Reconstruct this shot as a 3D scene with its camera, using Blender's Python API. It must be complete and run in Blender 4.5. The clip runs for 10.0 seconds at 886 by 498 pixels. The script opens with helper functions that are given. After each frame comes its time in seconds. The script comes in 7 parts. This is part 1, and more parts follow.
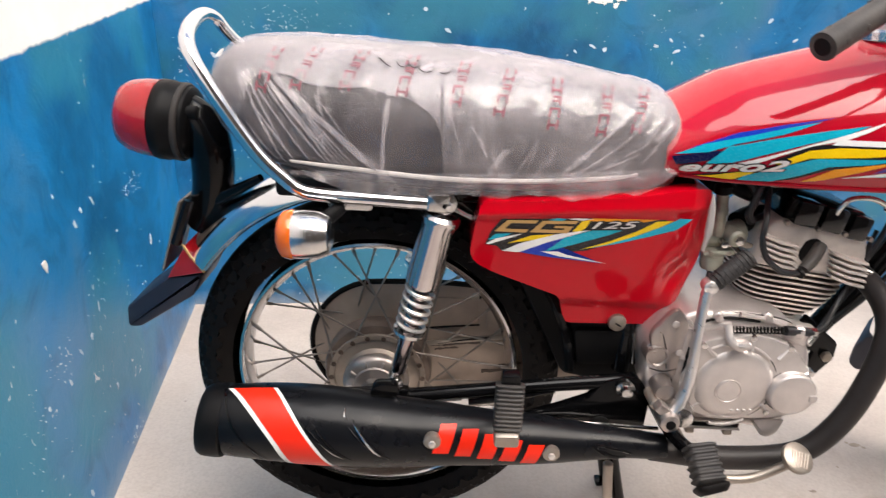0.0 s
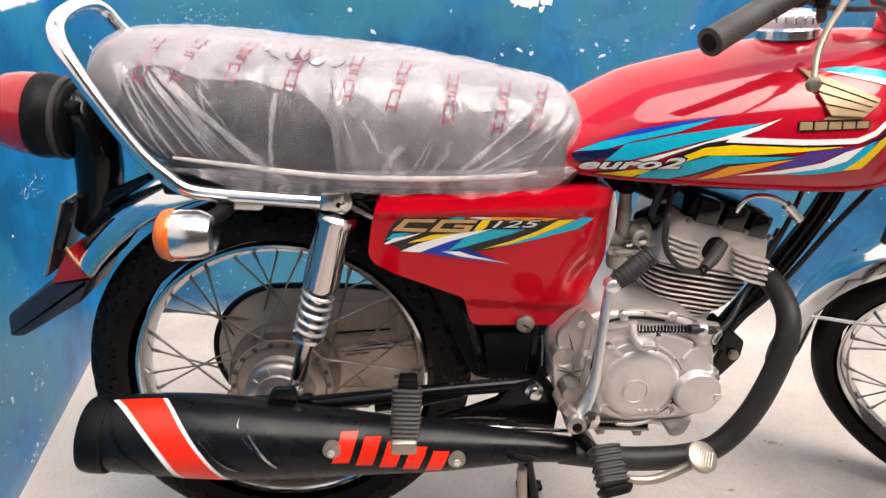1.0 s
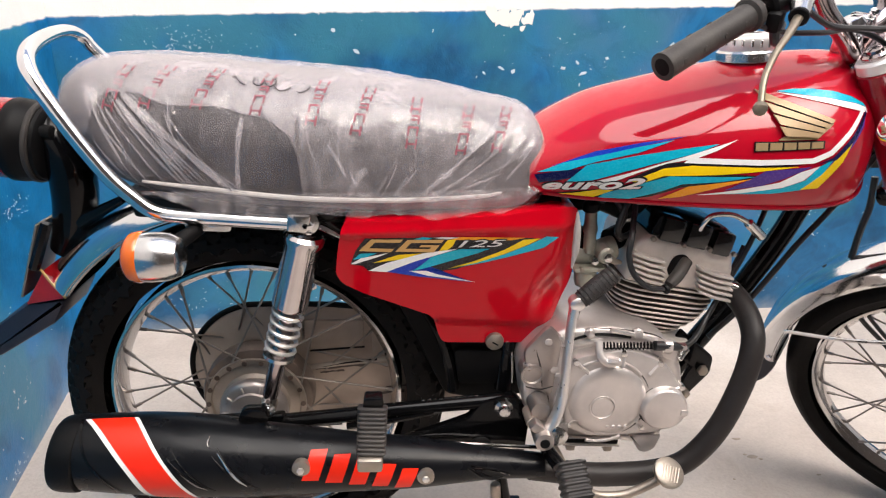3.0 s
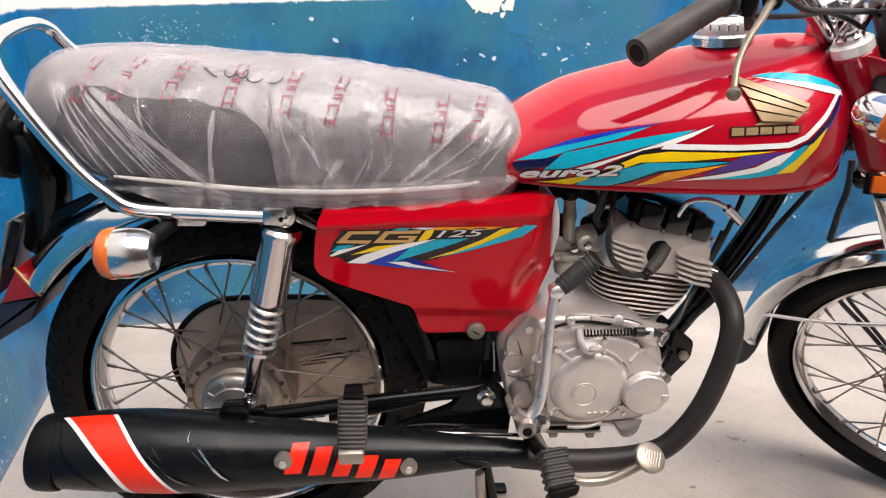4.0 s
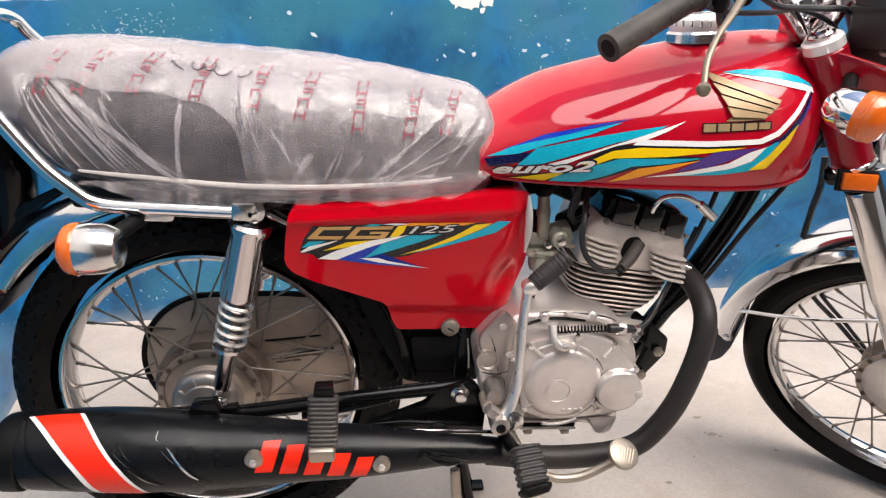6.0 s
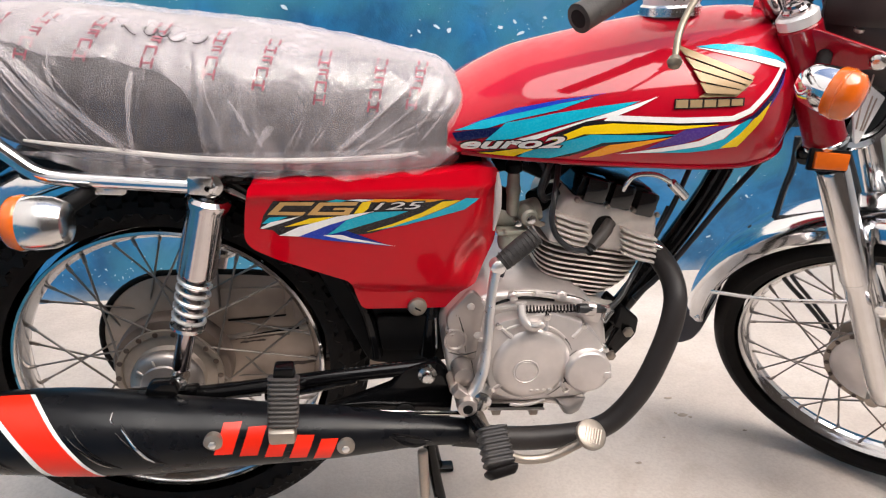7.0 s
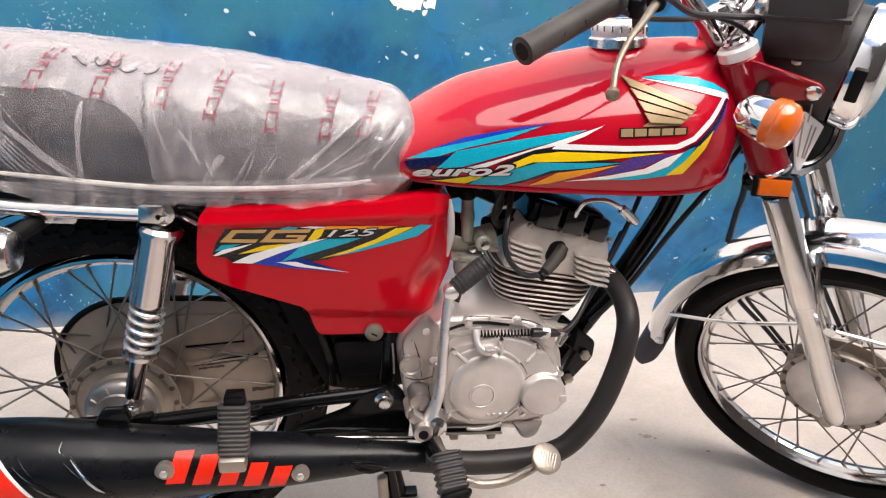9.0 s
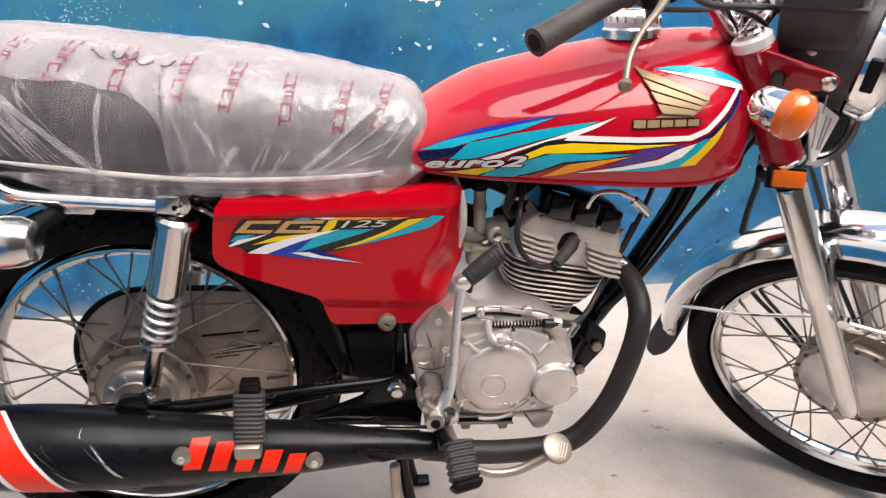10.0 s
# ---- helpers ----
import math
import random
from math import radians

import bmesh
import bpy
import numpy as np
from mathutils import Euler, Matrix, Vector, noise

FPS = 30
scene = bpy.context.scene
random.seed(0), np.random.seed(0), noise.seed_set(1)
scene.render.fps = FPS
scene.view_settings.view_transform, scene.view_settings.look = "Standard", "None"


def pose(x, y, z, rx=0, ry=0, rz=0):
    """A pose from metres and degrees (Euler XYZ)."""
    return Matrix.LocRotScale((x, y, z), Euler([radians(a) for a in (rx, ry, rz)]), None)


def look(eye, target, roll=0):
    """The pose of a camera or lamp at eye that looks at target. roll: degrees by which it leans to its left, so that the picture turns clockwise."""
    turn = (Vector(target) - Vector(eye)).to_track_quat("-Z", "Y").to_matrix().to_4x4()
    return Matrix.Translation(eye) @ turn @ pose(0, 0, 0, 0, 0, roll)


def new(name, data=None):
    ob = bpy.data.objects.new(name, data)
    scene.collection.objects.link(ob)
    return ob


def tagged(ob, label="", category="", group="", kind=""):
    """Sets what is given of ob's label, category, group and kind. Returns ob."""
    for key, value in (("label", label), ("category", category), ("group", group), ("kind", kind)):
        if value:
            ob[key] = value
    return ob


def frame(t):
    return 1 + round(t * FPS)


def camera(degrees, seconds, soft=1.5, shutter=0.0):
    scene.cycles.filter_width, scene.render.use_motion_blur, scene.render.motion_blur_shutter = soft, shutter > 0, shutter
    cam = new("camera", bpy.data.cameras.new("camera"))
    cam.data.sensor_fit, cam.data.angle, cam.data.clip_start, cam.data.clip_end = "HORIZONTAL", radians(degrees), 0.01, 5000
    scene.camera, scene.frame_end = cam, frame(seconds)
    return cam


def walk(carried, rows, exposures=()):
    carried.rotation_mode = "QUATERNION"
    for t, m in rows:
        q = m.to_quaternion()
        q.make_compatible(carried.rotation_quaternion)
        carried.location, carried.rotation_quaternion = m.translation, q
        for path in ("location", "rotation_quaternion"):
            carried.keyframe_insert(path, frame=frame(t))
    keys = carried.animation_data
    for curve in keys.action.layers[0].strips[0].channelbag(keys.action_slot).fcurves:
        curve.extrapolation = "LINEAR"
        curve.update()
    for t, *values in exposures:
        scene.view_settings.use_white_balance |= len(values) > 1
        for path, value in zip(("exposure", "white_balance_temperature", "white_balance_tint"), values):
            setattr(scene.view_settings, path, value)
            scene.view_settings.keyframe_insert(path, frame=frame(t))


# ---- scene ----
cam = camera(67.7, 10.0, 1.15, 0.5)
PATH = [
    (0, (0.1133, -0.9523, 0.8707), (0.1018, 0.8218, 0.1373), 0.8),
    (0.5, (0.1603, -0.9456, 0.8611), (0.2035, 0.8189, 0.1075), 0.4),
    (1, (0.1910, -0.9322, 0.8515), (0.3043, 0.8496, 0.1440), 1.8),
    (1.5, (0.2122, -0.9514, 0.8736), (0.2774, 0.8602, 0.2410), -0.9),
    (2, (0.2189, -0.9485, 0.8678), (0.2947, 0.8515, 0.2045), 0.0),
    (2.5, (0.2256, -0.9466, 0.8669), (0.3216, 0.8515, 0.2016), 1.4),
    (4, (0.2496, -0.9418, 0.8688), (0.3926, 0.8390, 0.1632), 0.8),
    (4.5, (0.2515, -0.9389, 0.8678), (0.3984, 0.8371, 0.1546), 0.8),
    (5, (0.2554, -0.9418, 0.8698), (0.3936, 0.8400, 0.1680), 0.4),
    (6.3, (0.2755, -0.9322, 0.8611), (0.4819, 0.8323, 0.1325), 1.5),
    (6.5, (0.2813, -0.9235, 0.8554), (0.5011, 0.8266, 0.0950), 1.6),
    (7, (0.2880, -0.9206, 0.8515), (0.5280, 0.8266, 0.0931), 2.4),
    (7.5, (0.2947, -0.9226, 0.8486), (0.5578, 0.8246, 0.0979), 4.0),
    (8, (0.3024, -0.9245, 0.8534), (0.5741, 0.8275, 0.1142), 3.7),
    (8.5, (0.3110, -0.9293, 0.8592), (0.5866, 0.8342, 0.1498), 3.2),
    (9, (0.3254, -0.9322, 0.8640), (0.6154, 0.8314, 0.1622), 2.7),
    (9.5, (0.3350, -0.9379, 0.8650), (0.6259, 0.8285, 0.1709), 2.8),
    (10, (0.3254, -0.9379, 0.8659), (0.5779, 0.8208, 0.1392), 2.4),
]
walk(cam, [(t, look(eye, target, roll)) for t, eye, target, roll in PATH], exposures=[(0.0, 1.25), (0.5, 1.30), (1.0, 1.34), (1.5, 1.23), (2.0, 1.14), (4.0, 1.14), (4.5, 1.19), (5.2, 1.21), (6.5, 1.25), (10.0, 1.26)])

# ---- light ----
SUN_EL, SUN_AZ = 55.0, 130.0
world = bpy.data.worlds.new("sky")
scene.world = world
world.use_nodes = True
wn = world.node_tree
sky = wn.nodes.new("ShaderNodeTexSky")
sky.sky_type, sky.sun_disc = "NISHITA", False
sky.sun_elevation, sky.sun_rotation = radians(SUN_EL), radians(SUN_AZ)
sky.air_density, sky.dust_density = 1.0, 4.0
wn.links.new(sky.outputs[0], wn.nodes["Background"].inputs[0])
wn.nodes["Background"].inputs[1].default_value = 0.12
sun = new("sun", bpy.data.lights.new("sun", "SUN"))
sun.data.energy, sun.data.angle, sun.data.color = 2.0, radians(60), (1.0, 0.95, 0.89)
sun.matrix_world = look((2.0, -2.2, 6.4), (0.4, 0.0, 0.3))


# ---- materials ----
def nodes_of(name):
    m = bpy.data.materials.new(name)
    m.use_nodes = True
    return m, m.node_tree, m.node_tree.nodes["Principled BSDF"]


def link(tree, a, b):
    tree.links.new(a, b)


def noise_tex(tree, scale, detail=4.0, rough=0.55, distort=0.0, vec=None):
    n = tree.nodes.new("ShaderNodeTexNoise")
    n.inputs["Scale"].default_value = scale
    n.inputs["Detail"].default_value = detail
    n.inputs["Roughness"].default_value = rough
    n.inputs["Distortion"].default_value = distort
    if vec is None:
        vec = tree.nodes.new("ShaderNodeTexCoord").outputs["Object"]
    link(tree, vec, n.inputs["Vector"])
    return n


def ramp(tree, value, stops):
    r = tree.nodes.new("ShaderNodeValToRGB")
    while len(r.color_ramp.elements) < len(stops):
        r.color_ramp.elements.new(0.5)
    for e, (p, c) in zip(r.color_ramp.elements, stops):
        e.position = p
        e.color = (*c, 1) if len(c) == 3 else c
    link(tree, value, r.inputs[0])
    return r


def mixed(tree, fac, a, b):
    m = tree.nodes.new("ShaderNodeMix")
    m.data_type = "RGBA"
    for sock, v in ((m.inputs["Factor"], fac), (m.inputs["A"], a), (m.inputs["B"], b)):
        if isinstance(v, (int, float)):
            sock.default_value = v
        elif isinstance(v, tuple):
            sock.default_value = (*v, 1)
        else:
            link(tree, v, sock)
    return m.outputs["Result"]


def math_node(tree, op, a, b=0.0, clamp=False):
    n = tree.nodes.new("ShaderNodeMath")
    n.operation, n.use_clamp = op, clamp
    for sock, v in zip(n.inputs, (a, b)):
        if isinstance(v, (int, float)):
            sock.default_value = v
        else:
            link(tree, v, sock)
    return n.outputs[0]


def bump(tree, bsdf, height, strength, distance=0.001):
    b = tree.nodes.new("ShaderNodeBump")
    b.inputs["Strength"].default_value = strength
    b.inputs["Distance"].default_value = distance
    link(tree, height, b.inputs["Height"])
    link(tree, b.outputs[0], bsdf.inputs["Normal"])


def plain(name, color, rough=0.5, metal=0.0, coat=0.0, vary=0.12, scale=40.0, dust=0.0, bumpy=0.0, fine=400.0, spec=0.5, haze=0.04, coat_ior=1.5):
    """A surface with a slow change of tone, a fine grain in the gloss and, where asked, a film of dust."""
    m, t, b = nodes_of(name)
    slow, grain = noise_tex(t, scale), noise_tex(t, fine, 3.0)
    lo = tuple(c * (1 - vary) for c in color)
    hi = tuple(min(1.0, c * (1 + vary)) for c in color)
    col = ramp(t, slow.outputs[0], [(0.3, lo), (0.7, hi)]).outputs[0]
    if dust:
        spots = ramp(t, noise_tex(t, 9.0, 6.0).outputs[0], [(0.42, (0, 0, 0)), (0.72, (dust,) * 3)])
        col = mixed(t, spots.outputs[0], col, (0.36, 0.31, 0.26))
    link(t, col, b.inputs["Base Color"])
    link(t, ramp(t, grain.outputs[0], [(0.3, (max(rough - 0.06, 0.02),) * 3), (0.7, (min(rough + 0.08, 1),) * 3)]).outputs[0], b.inputs["Roughness"])
    b.inputs["Metallic"].default_value = metal
    b.inputs["Specular IOR Level"].default_value = spec
    b.inputs["Coat Weight"].default_value = coat
    b.inputs["Coat Roughness"].default_value = haze
    b.inputs["Coat IOR"].default_value = coat_ior
    if bumpy:
        bump(t, b, grain.outputs[0], bumpy)
    return m


RED = plain("red_paint", (0.50, 0.0008, 0.010), 0.36, 0.0, 1.0, 0.06, 6.0, 0.0, fine=40.0, spec=0.03, haze=0.06, coat_ior=1.31)
TANK_RED = plain("crimson_tank_enamel", (0.41, 0.0012, 0.014), 0.42, 0.0, 1.0, 0.06, 6.0, 0.0, fine=40.0, spec=0.04, haze=0.07, coat_ior=1.5)
RED_DARK = plain("dark_red_paint", (0.24, 0.002, 0.010), 0.3, 0.0, 0.7, 0.06, 8.0, spec=0.05)
CHROME = plain("chrome", (0.80, 0.80, 0.81), 0.09, 1.0, 0.0, 0.04, 30.0, 0.06)
CHROME_DARK = plain("dark_chrome", (0.42, 0.36, 0.36), 0.14, 1.0, 0.0, 0.06, 30.0, 0.05)
RIM = plain("wheel_rim_chrome", (0.68, 0.66, 0.65), 0.13, 1.0, 0.0, 0.06, 30.0, 0.12)
CHROME_SHOCK = plain("shock_cover_chrome", (0.58, 0.54, 0.54), 0.12, 1.0, 0.0, 0.06, 30.0, 0.05)
CHROME_DULL = plain("worn_chrome", (0.66, 0.65, 0.64), 0.2, 1.0, 0.0, 0.10, 30.0, 0.25)
ALU = plain("cast_aluminium", (0.63, 0.585, 0.565), 0.37, 0.68, 0.0, 0.14, 18.0, 0.10, 0.08, 140.0)
BARE_ALU = plain("polished_aluminium", (0.74, 0.71, 0.69), 0.32, 0.85, 0.0, 0.10, 14.0, 0.06, 0.03, 90.0)
ALU_DIRTY = plain("dusty_cast_aluminium", (0.42, 0.36, 0.31), 0.45, 0.6, 0.0, 0.2, 18.0, 0.35, 0.35)
FIN = plain("pale_fin_alloy", (0.68, 0.62, 0.57), 0.45, 0.3, 0.0, 0.16, 30.0, 0.2, 0.2)
HUB_DUSTY = plain("dusty_hub_casting", (0.33, 0.28, 0.24), 0.42, 0.6, 0.0, 0.2, 18.0, 0.3, 0.3)
HUB = plain("dull_hub_alloy", (0.42, 0.375, 0.35), 0.33, 0.8, 0.0, 0.12, 16.0, 0.03, 0.04, 140.0)
DRUM = plain("oily_brown_casting", (0.15, 0.112, 0.092), 0.45, 0.2, 0.0, 0.3, 30.0, 0.1, 0.2)
PALE_ALU = plain("pale_machined_aluminium", (0.74, 0.72, 0.71), 0.36, 0.45, 0.0, 0.06, 20.0, 0.05)
OIL = plain("old_chain_oil", (0.060, 0.038, 0.028), 0.4, 0.0, 0.0, 0.3, 40.0, 0.05, 0.1)
CARB = plain("grey_zinc_casting", (0.34, 0.34, 0.28), 0.48, 0.35, 0.0, 0.2, 40.0, 0.15, 0.1)
FIN_FLAT = plain("dark_fin_alloy", (0.20, 0.155, 0.13), 0.6, 0.2, 0.0, 0.3, 30.0, 0.2, 0.2)
SPOKE = plain("dull_spoke_steel", (0.26, 0.23, 0.21), 0.35, 0.8, 0.0, 0.15, 30.0, 0.2)
FORK_ALU = plain("fork_slider_aluminium", (0.70, 0.68, 0.67), 0.17, 1.0, 0.0, 0.06, 20.0, 0.05, 0.0, 14.0)
BLACK_GLOSS = plain("black_enamel", (0.003, 0.003, 0.0035), 0.2, 0.0, 0.28, 0.2, 20.0, 0.004, fine=60.0, spec=0.08)
BLACK_MATT = plain("black_matt_plastic", (0.004, 0.004, 0.0045), 0.45, 0.0, 0.0, 0.2, 25.0, 0.012, 0.1, spec=0.12)
MUFFLER = plain("satin_black_exhaust_paint", (0.004, 0.0045, 0.006), 0.30, 0.0, 0.05, 0.15, 12.0, 0.006, 0.0, 30.0, spec=0.17)
PIPE = plain("matt_black_pipe_paint", (0.017, 0.0145, 0.0145), 0.46, 0.0, 0.0, 0.2, 14.0, 0.03, 0.08, spec=0.26)
RUBBER = plain("tyre_rubber", (0.006, 0.005, 0.005), 0.5, 0.0, 0.0, 0.3, 30.0, 0.004, 0.3, spec=0.11)
GRIP = plain("grip_rubber", (0.028, 0.025, 0.024), 0.55, 0.0, 0.0, 0.15, 40.0, 0.1, 0.3, spec=0.3)
PEG = plain("footrest_rubber", (0.028, 0.026, 0.026), 0.55, 0.0, 0.0, 0.15, 40.0, 0.15, 0.2, spec=0.3)
CABLE = plain("black_cable_sheath", (0.014, 0.014, 0.016), 0.4, 0.0, 0.0, 0.1, 30.0)
ROCKER = plain("stoved_black_enamel", (0.004, 0.004, 0.0045), 0.2, 0.0, 0.8, 0.2, 20.0, 0.004, fine=60.0, spec=0.2)
DIAL_BLACK = plain("brown_black_plastic", (0.040, 0.035, 0.035), 0.38, 0.0, 0.0, 0.15, 30.0, 0.03, 0.1, spec=0.35)
FLAP = plain("navy_black_mudflap", (0.012, 0.014, 0.028), 0.45, 0.0, 0.0, 0.15, 25.0, 0.05)
VINYL = plain("dark_grey_seat_vinyl", (0.021, 0.017, 0.020), 0.42, 0.0, 0.0, 0.3, 45.0, 0.0, 0.9, 500.0)
CASE = plain("dusty_chain_case", (0.37, 0.29, 0.235), 0.5, 0.1, 0.0, 0.2, 14.0, 0.25, 0.2)
GALV = plain("bare_steel", (0.32, 0.28, 0.24), 0.42, 0.8, 0.0, 0.14, 30.0, 0.3)
LEVER = plain("weathered_lever_alloy", (0.22, 0.185, 0.14), 0.4, 0.7, 0.0, 0.2, 40.0, 0.1)
TRIM = plain("pale_seat_trim", (0.50, 0.47, 0.45), 0.35, 0.2, 0.0, 0.04, 20.0, fine=30.0)
ORANGE_PAINT = plain("orange_red_stripe", (0.80, 0.022, 0.006), 0.35, 0.0, 0.15, 0.05, 20.0, spec=0.25)
WHITE_D = plain("white_decal", (0.80, 0.79, 0.78), 0.25, 0.0, 0.6, 0.03, 30.0)
CYAN_D = plain("turquoise_decal", (0.005, 0.36, 0.50), 0.25, 0.0, 0.3, 0.06, 30.0, spec=0.2)
BLUE_D = plain("blue_decal", (0.006, 0.035, 0.38), 0.25, 0.0, 0.3, 0.06, 30.0, spec=0.2)
NAVY_D = plain("navy_decal", (0.006, 0.008, 0.05), 0.25, 0.0, 0.3, 0.1, 30.0, spec=0.2)
YELLOW_D = plain("yellow_decal", (0.82, 0.56, 0.006), 0.25, 0.0, 0.3, 0.05, 30.0, spec=0.2)
AMBER_D = plain("amber_decal", (0.80, 0.30, 0.01), 0.25, 0.0, 0.3, 0.08, 30.0, spec=0.2)
PURPLE_D = plain("purple_decal", (0.075, 0.035, 0.20), 0.25, 0.0, 0.3, 0.06, 30.0, spec=0.2)
BLACK_D = plain("black_decal", (0.012, 0.010, 0.012), 0.25, 0.0, 0.3, 0.1, 30.0, spec=0.2)
GOLD_D = plain("gold_decal", (0.50, 0.29, 0.09), 0.35, 0.1, 0.3, 0.08, 60.0)
GOLD = plain("gold_emblem", (0.30, 0.205, 0.105), 0.42, 0.2, 0.1, 0.08, 60.0)
SILVER_L = plain("silver_lettering_film", (0.60, 0.57, 0.56), 0.3, 0.1, 0.3, 0.06, 60.0)
MAROON = plain("maroon_print", (0.20, 0.040, 0.060), 0.5, 0.0, 0.0, 0.3, 120.0)
INK = plain("black_marker", (0.05, 0.04, 0.045), 0.5, 0.0, 0.0, 0.1, 120.0)


def lens_mat(name, color):
    m, t, b = nodes_of(name)
    n = noise_tex(t, 60.0)
    link(t, ramp(t, n.outputs[0], [(0.3, tuple(c * 0.85 for c in color)), (0.7, color)]).outputs[0], b.inputs["Base Color"])
    b.inputs["Roughness"].default_value = 0.12
    b.inputs["Transmission Weight"].default_value = 0.25
    b.inputs["Coat Weight"].default_value = 0.6
    return m


RED_LENS = lens_mat("red_lens", (0.42, 0.008, 0.014))
ORANGE_LENS = lens_mat("orange_lens", (0.85, 0.16, 0.010))
CLEAR = lens_mat("clear_glass", (0.80, 0.82, 0.80))


def film_mat(name, low, high, streaks, relief=0.55, top=0.0):
    """Thin clear polythene: mostly see-through, milky where it lies loose, crumpled into small facets."""
    m, t, b = nodes_of(name)
    out = t.nodes["Material Output"]
    co = t.nodes.new("ShaderNodeTexCoord").outputs["Object"]
    stretch = t.nodes.new("ShaderNodeMapping")
    stretch.inputs["Scale"].default_value = (1.0, 1.0, 0.45)
    stretch.inputs["Rotation"].default_value = (0, radians(40), 0)
    link(t, co, stretch.inputs[0])
    wide = noise_tex(t, 7.0, 5.0, 0.6, 0.6, co)
    crease = noise_tex(t, 24.0, 3.0, 0.5, 1.0, stretch.outputs[0])
    wobble = t.nodes.new("ShaderNodeMix")
    wobble.data_type = "VECTOR"
    wobble.inputs["Factor"].default_value = 0.06
    link(t, stretch.outputs[0], wobble.inputs["A"])
    link(t, crease.outputs[1], wobble.inputs["B"])
    facet = t.nodes.new("ShaderNodeTexVoronoi")
    facet.feature = "F1"
    facet.inputs["Scale"].default_value = 42.0
    link(t, wobble.outputs["Result"], facet.inputs["Vector"])
    small = t.nodes.new("ShaderNodeTexVoronoi")
    small.feature = "DISTANCE_TO_EDGE"
    small.inputs["Scale"].default_value = 30.0
    link(t, wobble.outputs["Result"], small.inputs["Vector"])
    haze = ramp(t, wide.outputs[0], [(0.30, (low,) * 3), (0.66, (high,) * 3)]).outputs[0]
    streak = ramp(t, crease.outputs[0], [(0.54, (0,) * 3), (0.74, (streaks,) * 3)]).outputs[0]
    edge = ramp(t, small.outputs["Distance"], [(0.0, (streaks * 0.7,) * 3), (0.05, (0,) * 3)]).outputs[0]
    fac = math_node(t, "ADD", math_node(t, "ADD", haze, streak), edge, True)
    if top:  # light from above is put into the haze, whiter towards the seat's crown
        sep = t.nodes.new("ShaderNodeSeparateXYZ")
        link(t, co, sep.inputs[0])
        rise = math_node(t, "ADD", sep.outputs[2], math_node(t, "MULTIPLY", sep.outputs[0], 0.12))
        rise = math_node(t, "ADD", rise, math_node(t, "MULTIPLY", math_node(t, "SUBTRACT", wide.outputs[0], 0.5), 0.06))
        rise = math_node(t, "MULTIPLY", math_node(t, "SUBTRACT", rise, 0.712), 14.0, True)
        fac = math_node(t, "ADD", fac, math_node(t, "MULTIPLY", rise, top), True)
    b.inputs["Base Color"].default_value = (0.77, 0.71, 0.74, 1)
    b.inputs["Roughness"].default_value = 0.48
    b.inputs["Specular IOR Level"].default_value = 0.22
    hgt = math_node(t, "ADD", math_node(t, "MULTIPLY", crease.outputs[0], 1.2), math_node(t, "MULTIPLY", facet.outputs["Distance"], 0.6))
    bump(t, b, hgt, relief, 0.007)
    clear = t.nodes.new("ShaderNodeBsdfTransparent")
    gloss = t.nodes.new("ShaderNodeBsdfGlossy")
    gloss.inputs["Roughness"].default_value = 0.13
    link(t, b.inputs["Normal"].links[0].from_socket, gloss.inputs["Normal"])
    thin = t.nodes.new("ShaderNodeMixShader")
    thin.inputs[0].default_value = 0.034
    link(t, clear.outputs[0], thin.inputs[1])
    link(t, gloss.outputs[0], thin.inputs[2])
    mix = t.nodes.new("ShaderNodeMixShader")
    link(t, fac, mix.inputs[0])
    link(t, thin.outputs[0], mix.inputs[1])
    link(t, b.outputs[0], mix.inputs[2])
    link(t, mix.outputs[0], out.inputs["Surface"])
    return m


FILM = film_mat("clear_polythene", 0.04, 0.11, 0.06, 0.4)
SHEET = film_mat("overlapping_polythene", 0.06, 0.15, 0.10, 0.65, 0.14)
CREASE = film_mat("doubled_polythene", 0.14, 0.28, 0.10, 0.3)
HEM = film_mat("loose_polythene_hem", 0.05, 0.14, 0.12, 0.6)


